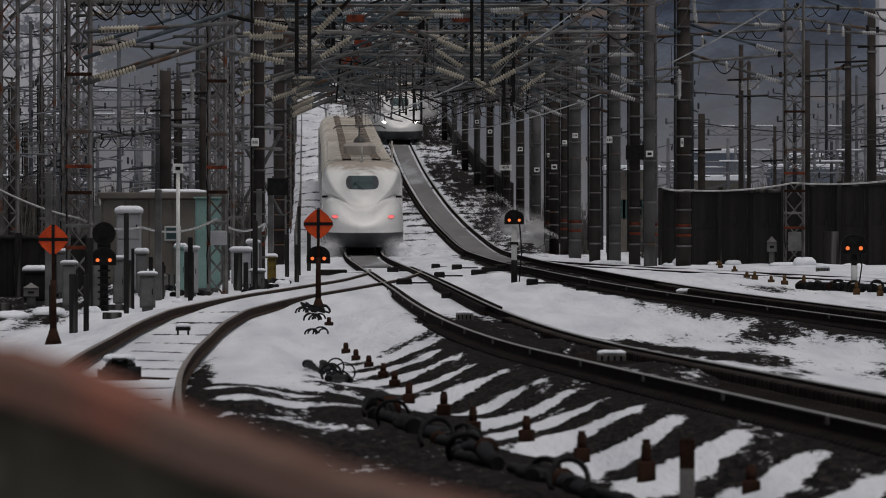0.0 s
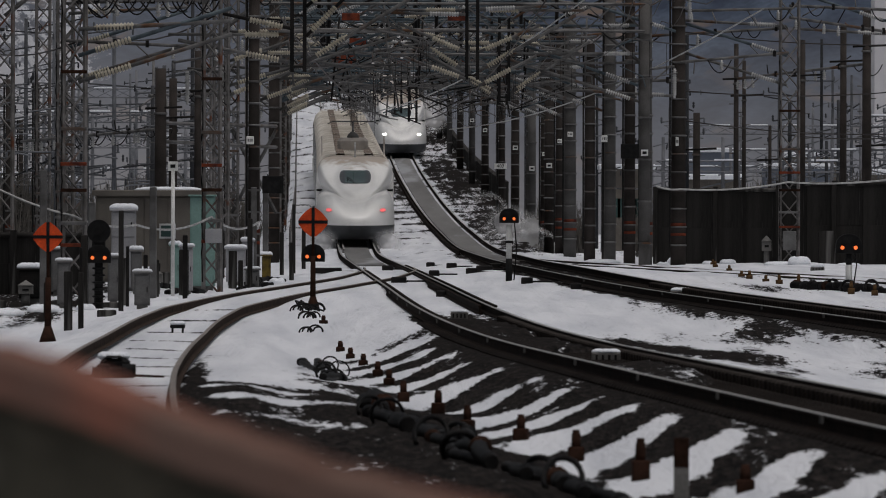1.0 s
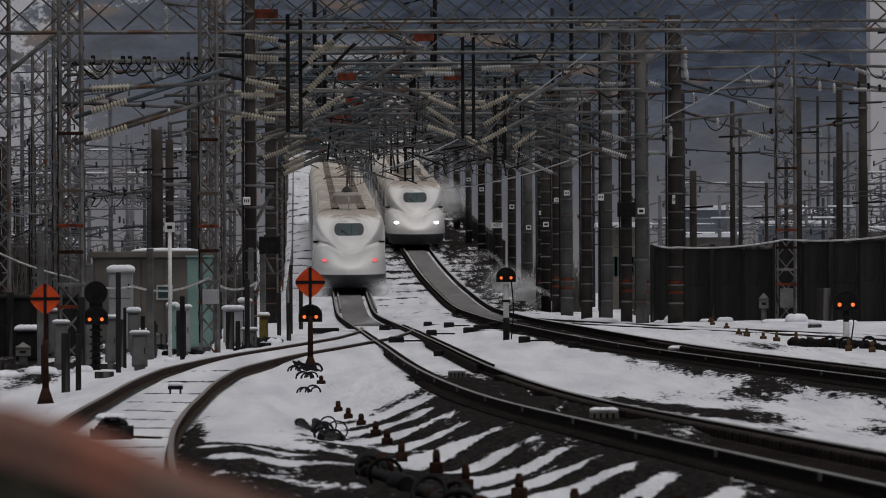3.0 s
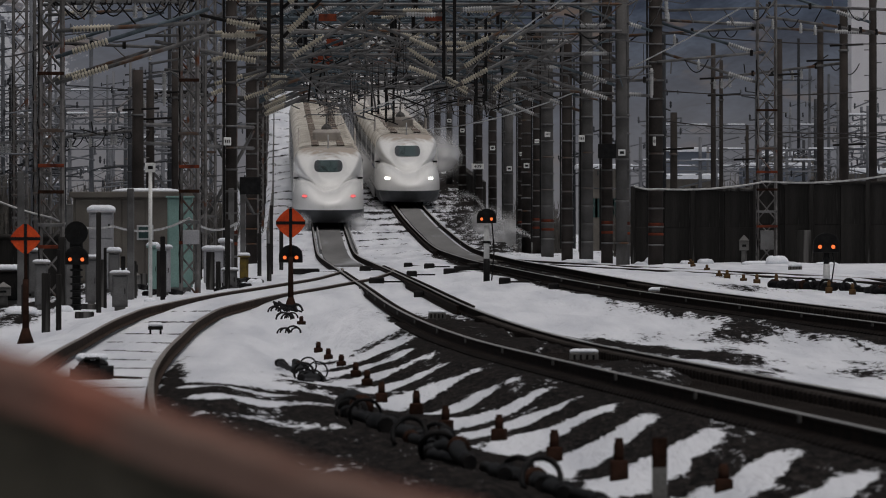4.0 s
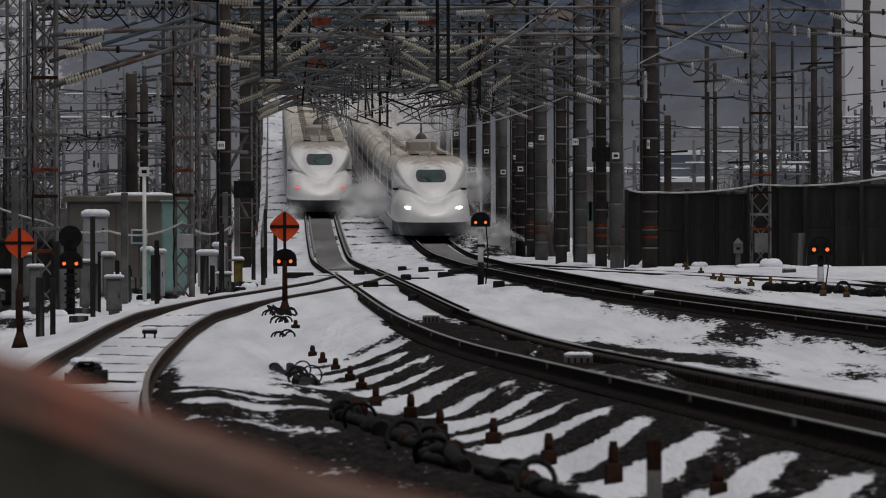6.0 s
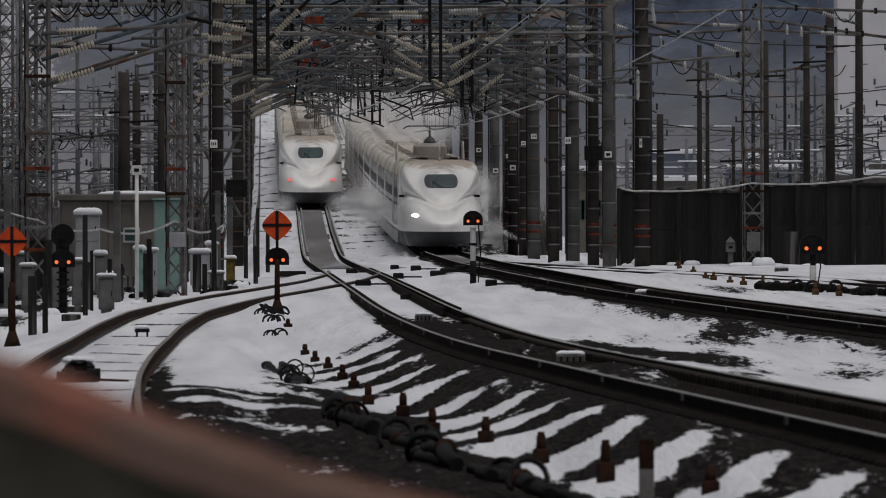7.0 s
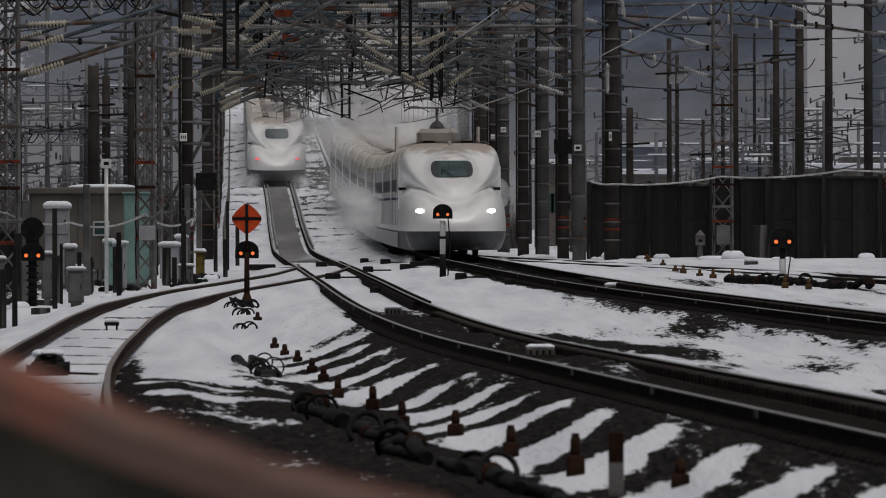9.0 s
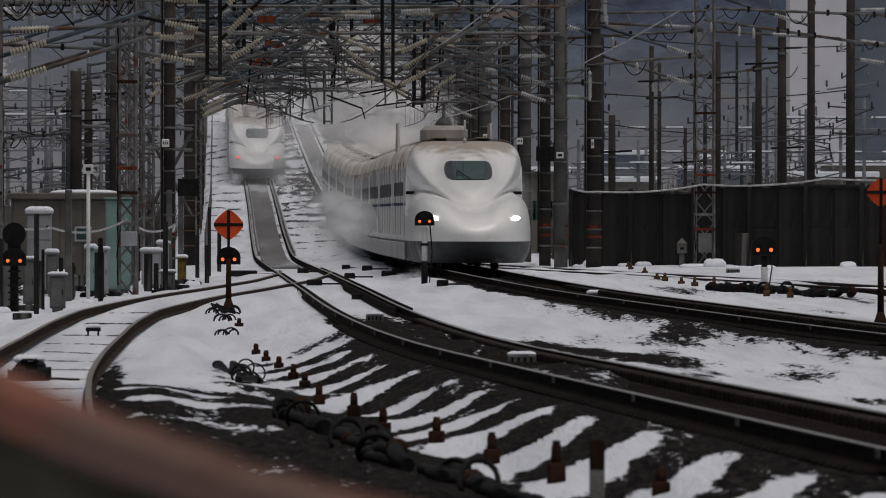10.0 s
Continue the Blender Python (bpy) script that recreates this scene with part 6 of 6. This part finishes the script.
def slabs(name, tr, label):
    g = thing(name, label, "track slab", kind="structure")
    ys = np.arange(352, 800, 5.0)
    for a, b in zip(ys, ys[1:]):
        bm = bmesh.new()
        v = []
        for y in (a, b - .008):
            x, z = tr(y), height_on(tr, y)
            v += [bm.verts.new((x + u, y, z + w)) for u, w in ((-.52, -.3), (.52, -.3), (.52, -.14), (-.52, -.14))]
        for f in ((0, 1, 2, 3), (7, 6, 5, 4), (0, 4, 5, 1), (1, 5, 6, 2), (2, 6, 7, 3), (3, 7, 4, 0)):
            bm.faces.new([v[i] for i in f])
        part("slab", bm, WET_SLAB, g)


slabs("track_slab_outbound", track_a, "wet grey concrete slabs between the rails")
slabs("track_slab_inbound", track_b, "wet grey concrete slabs between the rails")


# ---- platform-end wall close to the camera ----
def near_wall():
    g = thing("near_wall", "weathered sloping wall top with flaking red-brown paint", "wall", kind="structure")
    top = pchip([-2.2, -.61, -.5, -.37, -.23, -.09, .02, .5], [1.87, 1.489, 1.462, 1.408, 1.358, 1.312, 1.284, 1.126])
    rnd = random.Random(4)
    for name, lo, hi, mat, y0, y1 in (("coping", -.075, 0, BRICK_RED, 13.85, 14.35), ("wall", -1.0, -.07, MOSS, 13.9, 14.3)):
        bm = bmesh.new()
        xs = np.linspace(-2.2, .5, 70)
        rings = []
        for x in xs:
            t = top(x) + rnd.uniform(-.0035, .0035)
            f = rnd.uniform(-.004, .004)
            if name == "coping":
                sec = ((y0 + f, lo), (y0 + f, hi - .02), (y0 + .02, hi - .004), (y1 - .02, hi), (y1, hi - .02), (y1, lo))
            else:
                sec = ((y0 + f, lo), (y0 + f, hi), (y1, hi), (y1, lo))
            rings.append([bm.verts.new((x, y, t + z)) for y, z in sec])
        k = len(rings[0])
        for a, b in zip(rings, rings[1:]):
            for i in range(k):
                bm.faces.new((a[i], a[(i + 1) % k], b[(i + 1) % k], b[i]))
        bm.faces.new(rings[0][::-1]), bm.faces.new(rings[-1])
        part(name, bm, mat, g)


near_wall()


# ---- buildings and yard beyond the walls ----
def block(name, x, y, w, d, h, mat, label, floors=0, cols=0, snow=True):
    g = thing(name, label, "building", "far buildings", at=(x, y, .3))
    bm = bmesh.new()
    box(bm, -w / 2, w / 2, -d / 2, d / 2, 0, h)
    part("wall", bm, mat, g)
    bm = bmesh.new()
    box(bm, -w / 2 - .2, w / 2 + .2, -d / 2 - .2, d / 2 + .2, h, h + .25, .05)
    part("roof", bm, SNOW_CAP if snow else mat, g, "snow-covered roof" if snow else "")
    for f in range(floors):
        for c_ in range(cols):
            bm = bmesh.new()
            xx, zz = -w / 2 + w * (c_ + .5) / cols, h * (f + .55) / floors
            box(bm, xx - .5, xx + .5, -d / 2 - .04, -d / 2 - .01, zz - .5, zz + .5)
            part("window", bm, GLASS_DARK, g)


FAR_WHITE = material("far_white_cladding", (.66, .65, .67), (.6, .59, .61), .8, 0, .3)
FAR_GREY = material("far_grey_cladding", (.16, .18, .22), (.13, .15, .18), .8, 0, .3)
block("tower", 31.9, 700, 4.0, 6, 40, FAR_WHITE, "tall plain white tower block in the distance", snow=False)
block("tower", 39.0, 706, 9.6, 8, 40, FAR_GREY, "tall blue-grey tower block in the distance", snow=False)
for x, y, w, h in ((12.6, 470, 2.4, 3.7), (17.6, 500, 3.2, 4.4), (22.5, 480, 4, 4.0), (10, 540, 2.6, 4.6), (26, 520, 4, 4.8), (15.4, 580, 3, 5.8), (20.6, 560, 3, 5.4), (-19, 480, 4, 3.6), (-24, 520, 4, 4.2)):
    block("house", x, y, w, 5, h, FAR_GREY if (int(x) % 2) else BEIGE, "low house with snow on its roof beyond the yard", 1, 3)


def scrub(x, y, w, h, seed, mat):
    """A bare winter thicket of fine twigs."""
    rnd = random.Random(seed)
    bm = bmesh.new()
    for _ in range(int(130 * w)):
        bx = rnd.uniform(-w / 2, w / 2)
        p = Vector((bx, rnd.uniform(-1, 1), 0))
        q = p + Vector((rnd.gauss(0, .35), rnd.gauss(0, .3), rnd.uniform(.35, 1) * h * (1 - abs(bx / w) ** 2)))
        tube(bm, p, q, .026, .01, 3)
        for _k in range(3):
            m_ = p.lerp(q, rnd.uniform(.4, .9))
            tube(bm, m_, m_ + Vector((rnd.gauss(0, .25), rnd.gauss(0, .2), rnd.uniform(.1, .4))), .014, .005, 3)
    ob = tagged(part("bare_shrub", bm, mat), "bare grey winter thicket beyond the yard", "shrub", "bare shrubs")
    ob.matrix_basis = pose(x, y, gz(x, y) - .05)


TWIG = material("grey_twigs", (.14, .13, .115), (.09, .085, .08), .95, 0, 2)
for k, (x, y, w, h) in enumerate(((15.8, 372, 3, 3.6), (12.3, 385, 4, 2.9), (18.5, 380, 4, 3.2), (9.4, 390, 3.5, 2.8), (21.5, 376, 4, 3.4), (-12, 410, 5, 3.4), (-16.5, 400, 5, 3.8), (-20, 420, 6, 4.2), (-10, 450, 4, 3.6), (14, 430, 6, 3.6), (5.6, 480, 2.5, 3.0))):
    scrub(x, y, w, h, k, TWIG)


# far yard: rows of slim poles with cross-arms, distance haze put into their grey
YARD = material("far_haze_tinted_steel", (.12, .125, .135), (.06, .064, .07), .8, 0, 1, per_object=.7)
for k in range(76):
    rnd = random.Random(100 + k)
    y = rnd.uniform(380, 700) if k < 44 else rnd.uniform(330, 520)
    x = rnd.choice((-1, 1)) * rnd.uniform(9, 24) * y / 450 + (1.5 if k % 2 else -3)
    if k >= 44 and x > 0:
        x = -x
    if -9 < x < 7:
        x -= 14
    g = thing("yard_pole", "slim hazy pole with cross-arms in the far yard", "pole", "yard poles", at=(x, y, .4))
    h = rnd.uniform(5, 12)
    bm = bmesh.new()
    tube(bm, (0, 0, 0), (0, 0, h), .1, .07, 6)
    part("pole", bm, YARD, g)
    for j in range(rnd.randint(3, 7)):
        bm = bmesh.new()
        z, a, b = h * rnd.uniform(.45, .98), rnd.uniform(.2, 1.1 if x > 0 else 1.9), rnd.uniform(.2, 1.1 if x > 0 else 1.9)
        tube(bm, (-a, 0, z - .25 * rnd.random() * a), (b, 0, z + rnd.uniform(-.5, .5)), .03, n=4)
        arm = part("cross_arm", bm, YARD, g)
        for u in (-a, b):
            bm = bmesh.new()
            lathe(bm, [(.02, -.1), (.05, .0), (.03, .05), (.05, .1), (.02, .16)], 6, (u, 0, z))
            part("insulator", bm, YARD, arm)


# crowd of small line-side gear along the foot of the west masts
rnd_w = random.Random(77)
for k in range(44):
    y = rnd_w.uniform(204, 300)
    x = track_l(min(y, 262)) - 2.1 - rnd_w.random() ** 1.5 * 3.6 - .02 * max(0, y - 262) * 3
    pick = k % 5
    if pick == 0:
        stub_post(x, y, rnd_w.uniform(.06, .12), rnd_w.uniform(.5, 1.6), DARK_STEEL, "thin dark steel stake beside the siding")
    elif pick == 1:
        stub_post(x, y, rnd_w.uniform(.1, .16), rnd_w.uniform(.7, 2.2), DARK_CONCRETE, "grey concrete upright beside the siding")
    elif pick == 2:
        cabinet("equipment_cabinet", x, y, rnd_w.uniform(.2, .35), .3, rnd_w.uniform(.5, 1.1), STEEL, "small dull grey box on a plinth with snow", doors=1, cap=.06)
    elif pick == 3:
        stub_post(x, y, rnd_w.uniform(.2, .4), rnd_w.uniform(.15, .35), DARK_CONCRETE, "low dark concrete block in the snow")
    else:
        hose_line([(x, y, 0), (x + .35, y + 2, .08), (x + .8, y + 3, .0)], .05, "short black cable duct beside the masts")


# light gantries over the yards on both sides, snow along their top chords
FAR_STEEL = material("far_pale_steel", (.2, .205, .22), (.11, .115, .125), .8, 0, 1)
for x0, x1, y, z in ((9, 17, 420, 4.3), (13, 26, 450, 5.0), (10, 22, 490, 4.5), (18, 30, 440, 6.4), (12, 24, 540, 7.0), (-22, -10, 415, 5.2), (-28, -12, 450, 6.6), (-20, -9.5, 470, 4.2), (-26, -14, 400, 3.6), (-24, -11, 520, 8.6)):
    g = thing("yard_gantry", "light pale lattice gantry over the far yard, dusted with snow", "catenary gantry", "yard gantries", at=(0, y, 0))
    bm = bmesh.new()
    lattice(bm, (x0, 0, z), (x1, 0, z), .45, .4, int((x1 - x0) / .9), .03)
    part("beam", bm, FAR_STEEL, g)
    for k, xx in enumerate(np.linspace(x0 + .3, x1 - .3, 4)):
        bm = bmesh.new()
        tube(bm, (xx, 0, .3), (xx, 0, z + 1.2), .09, .07, 6)
        part("column", bm, FAR_STEEL, g)
        bm = bmesh.new()
        tube(bm, (xx - .9, 0, z - .9), (xx + 1.1, 0, z - .4), .035, n=5)
        part("bracket", bm, FAR_STEEL, g)
    for k in range(int((x1 - x0) / 2)):
        bm = bmesh.new()
        xx = x0 + .4 + 2 * k
        box(bm, xx, xx + 1.1, -.24, .0, z + .24, z + .3, .02)
        part("snow_strip", bm, SNOW_CAP, g, "strip of snow on the chord")


# ---- snow spray torn up by the train: translucent puffs carried along in rigid clouds; sprinkler water ----
def mist_material(name, alpha):
    m = bpy.data.materials.new(name)
    m.use_nodes = True
    n, l = m.node_tree.nodes, m.node_tree.links
    n.remove(n["Principled BSDF"])
    clear, lit, back, both, mix = (n.new("ShaderNode" + k) for k in ("BsdfTransparent", "BsdfDiffuse", "BsdfTranslucent", "MixShader", "MixShader"))
    for b in (lit, back):
        b.inputs["Color"].default_value = (1, 1, 1, 1)
    l.new(lit.outputs[0], both.inputs[1]), l.new(back.outputs[0], both.inputs[2])
    mix.inputs[0].default_value = alpha
    l.new(clear.outputs[0], mix.inputs[1]), l.new(both.outputs[0], mix.inputs[2])
    l.new(mix.outputs[0], n["Material Output"].inputs["Surface"])
    return m


DROPS = mist_material("water_drops", .5)


def cloud(name, count, place, size, seed, mat, label):
    """One mesh of small three-sided flecks; place gives a random position."""
    rnd = random.Random(seed)
    verts, faces = [], []
    for k in range(count):
        c = Vector(place(rnd))
        s = size * rnd.uniform(.4, 1.5)
        b = len(verts)
        verts += [tuple(c + Vector((rnd.gauss(0, s), rnd.gauss(0, s), rnd.gauss(0, s)))) for _ in range(4)]
        faces += [(b, b + 1, b + 2), (b, b + 3, b + 1), (b, b + 2, b + 3), (b + 1, b + 3, b + 2)]
    me = bpy.data.meshes.new(name)
    me.from_pydata(verts, [], faces)
    me.materials.append(mat)
    return tagged(new(name, me), label, "spray", "spray clouds", "stuff")


def puff_material(strength):
    """Powder snow in the air: thickest along a puff's axis, thinning to nothing at its rim, torn by noise."""
    m = mist_material("drifting_powder_snow", .1)
    n, l = m.node_tree.nodes, m.node_tree.links
    mix = [k for k in n if k.type == "MIX_SHADER" and k.outputs[0].links[0].to_node.type == "OUTPUT_MATERIAL"][0]
    co, sep, tex = n.new("ShaderNodeTexCoord"), n.new("ShaderNodeSeparateXYZ"), n.new("ShaderNodeTexNoise")
    l.new(co.outputs["Object"], sep.inputs[0])
    tex.inputs["Scale"].default_value, tex.inputs["Detail"].default_value = 1.0, 4
    oi, add = n.new("ShaderNodeObjectInfo"), n.new("ShaderNodeVectorMath")
    l.new(co.outputs["Object"], add.inputs[0])
    l.new(oi.outputs["Location"], add.inputs[1])
    l.new(add.outputs[0], tex.inputs["Vector"])

    def calc(op, a, b):
        k = n.new("ShaderNodeMath")
        k.operation = op
        for i, v in enumerate((a, b)):
            if isinstance(v, (int, float)):
                k.inputs[i].default_value = v
            else:
                l.new(v, k.inputs[i])
        return k.outputs[0]
    r2 = calc("ADD", calc("MULTIPLY", sep.outputs["X"], sep.outputs["X"]), calc("MULTIPLY", sep.outputs["Z"], sep.outputs["Z"]))
    core = calc("POWER", calc("MAXIMUM", calc("SUBTRACT", 1, r2), 0), 2.2)
    torn = calc("MULTIPLY", calc("ADD", tex.outputs["Fac"], .1), strength)
    l.new(calc("MULTIPLY", core, torn), mix.inputs[0])
    return m


PUFF, VEIL = puff_material(.8), puff_material(.42)


def spray(puffs, label, mat=None):
    """A cloud of soft puffs (across, behind the nose, up, radius, length) that travels with its train."""
    g = thing("snow_spray", label, "spray", "spray clouds")
    first = None
    for x, v, z, r, ln in puffs:
        m = Matrix.Translation((x, v, z + 1.7 * (max(v, 0) / 200) ** 2)) @ Matrix.Diagonal((r, ln, r * .8, 1))
        if first is None:
            bm = bmesh.new()
            bmesh.ops.create_uvsphere(bm, u_segments=20, v_segments=12, radius=1)
            bmesh.ops.delete(bm, geom=[v for v in bm.verts if v.co.y > .05], context="VERTS")
            for f in bm.faces:
                f.smooth = True
            first = part("puff", bm, mat or PUFF, g, "soft torn puff of powder snow")
            first.matrix_basis = m
        else:
            share(first, "puff", g, m)
    for o in g.children:
        o.visible_shadow = False
    return g


spray_b = [spray([(-2.2, 74, 1.1, 1.7, 16), (2.5, 78, 1.8, 2.1, 16), (.2, 130, 4.6, 3.6, 20), (-.6, 180, 5.4, 5.0, 20), (.5, 235, 6.0, 6.2, 20)], "white powder-snow spray streaming round the train"),
           spray([(-1.5, 9, -.2, .4, 8), (1.5, 9, -.2, .4, 8)], "low spray under the train's front")]
drift_b = spray([(2.3, 42, 2.0, 1.8, 16), (-2.7, 34, 1.5, 2.1, 14), (.3, 62, 5.0, 2.6, 16), (.8, 90, 5.4, 3.2, 18)], "white mist hanging about the train's flanks")
spray_b.append(spray([(-3.2, 165, 2.6, 3.2, 20), (-3.6, 225, 4.0, 4.0, 20), (-2.8, 300, 5.4, 5.0, 20)], "thin veil of powder snow drifting across the other track", VEIL))
lag_b = pchip([0, 5.5, 7, 8.5, 10], [0, 0, 14, 42, 80])
spray_a = [spray([(-1.4, 3, .15, .8, 5), (1.4, 3, .15, .8, 5)], "low spray under the train's tail")]


def jet(x0, y0, dx, h, seed, label):
    """An arc of water from a sprinkler."""
    z0 = gz(x0, y0) + .3

    def place(rnd):
        t = rnd.random() ** .8
        sp = .02 + .13 * t
        return (x0 + dx * t + rnd.gauss(0, sp), y0 + rnd.gauss(0, .3), z0 + 4 * h * t * (1 - t * .98) + rnd.gauss(0, sp))
    cloud("water_jet", 1500, place, .009, seed, DROPS, label)


jet(5.0, 436, -2.9, 1.1, 21, "thin arc of sprinkler water over the snow")
jet(4.2, 452, -2.4, 1.3, 22, "thin arc of sprinkler water over the snow")
jet(3.6, 470, -2.5, 1.5, 23, "thin arc of sprinkler water over the snow")
jet(5.2, 425, -2.2, .7, 24, "thin arc of sprinkler water over the snow")


haze = spray([(0, 0, 0, 1.5, 6), (-1.0, -9, .5, 1.2, 6), (1.0, -14, -.3, 1.0, 5)], "fine mist hanging over the line-side sprinklers")
haze.matrix_basis = pose(4.0, 452, 1.5)


def motions():
    for i, c in enumerate(cars_b):
        walk(c, train_rows(track_b, nose_b, 0 if i == 0 else 27.05 + 25.05 * (i - 1)))
    for i, c in enumerate(cars_a):
        walk(c, train_rows(track_a, nose_a, 0 if i == 0 else 27.05 + 25.05 * (i - 1)))
    for c in spray_b:
        walk(c, train_rows(track_b, nose_b, 0))
    walk(drift_b, train_rows(track_b, lambda t: nose_b(t) + lag_b(t), 0))
    for c in spray_a:
        walk(c, train_rows(track_a, nose_a, 0))


motions()
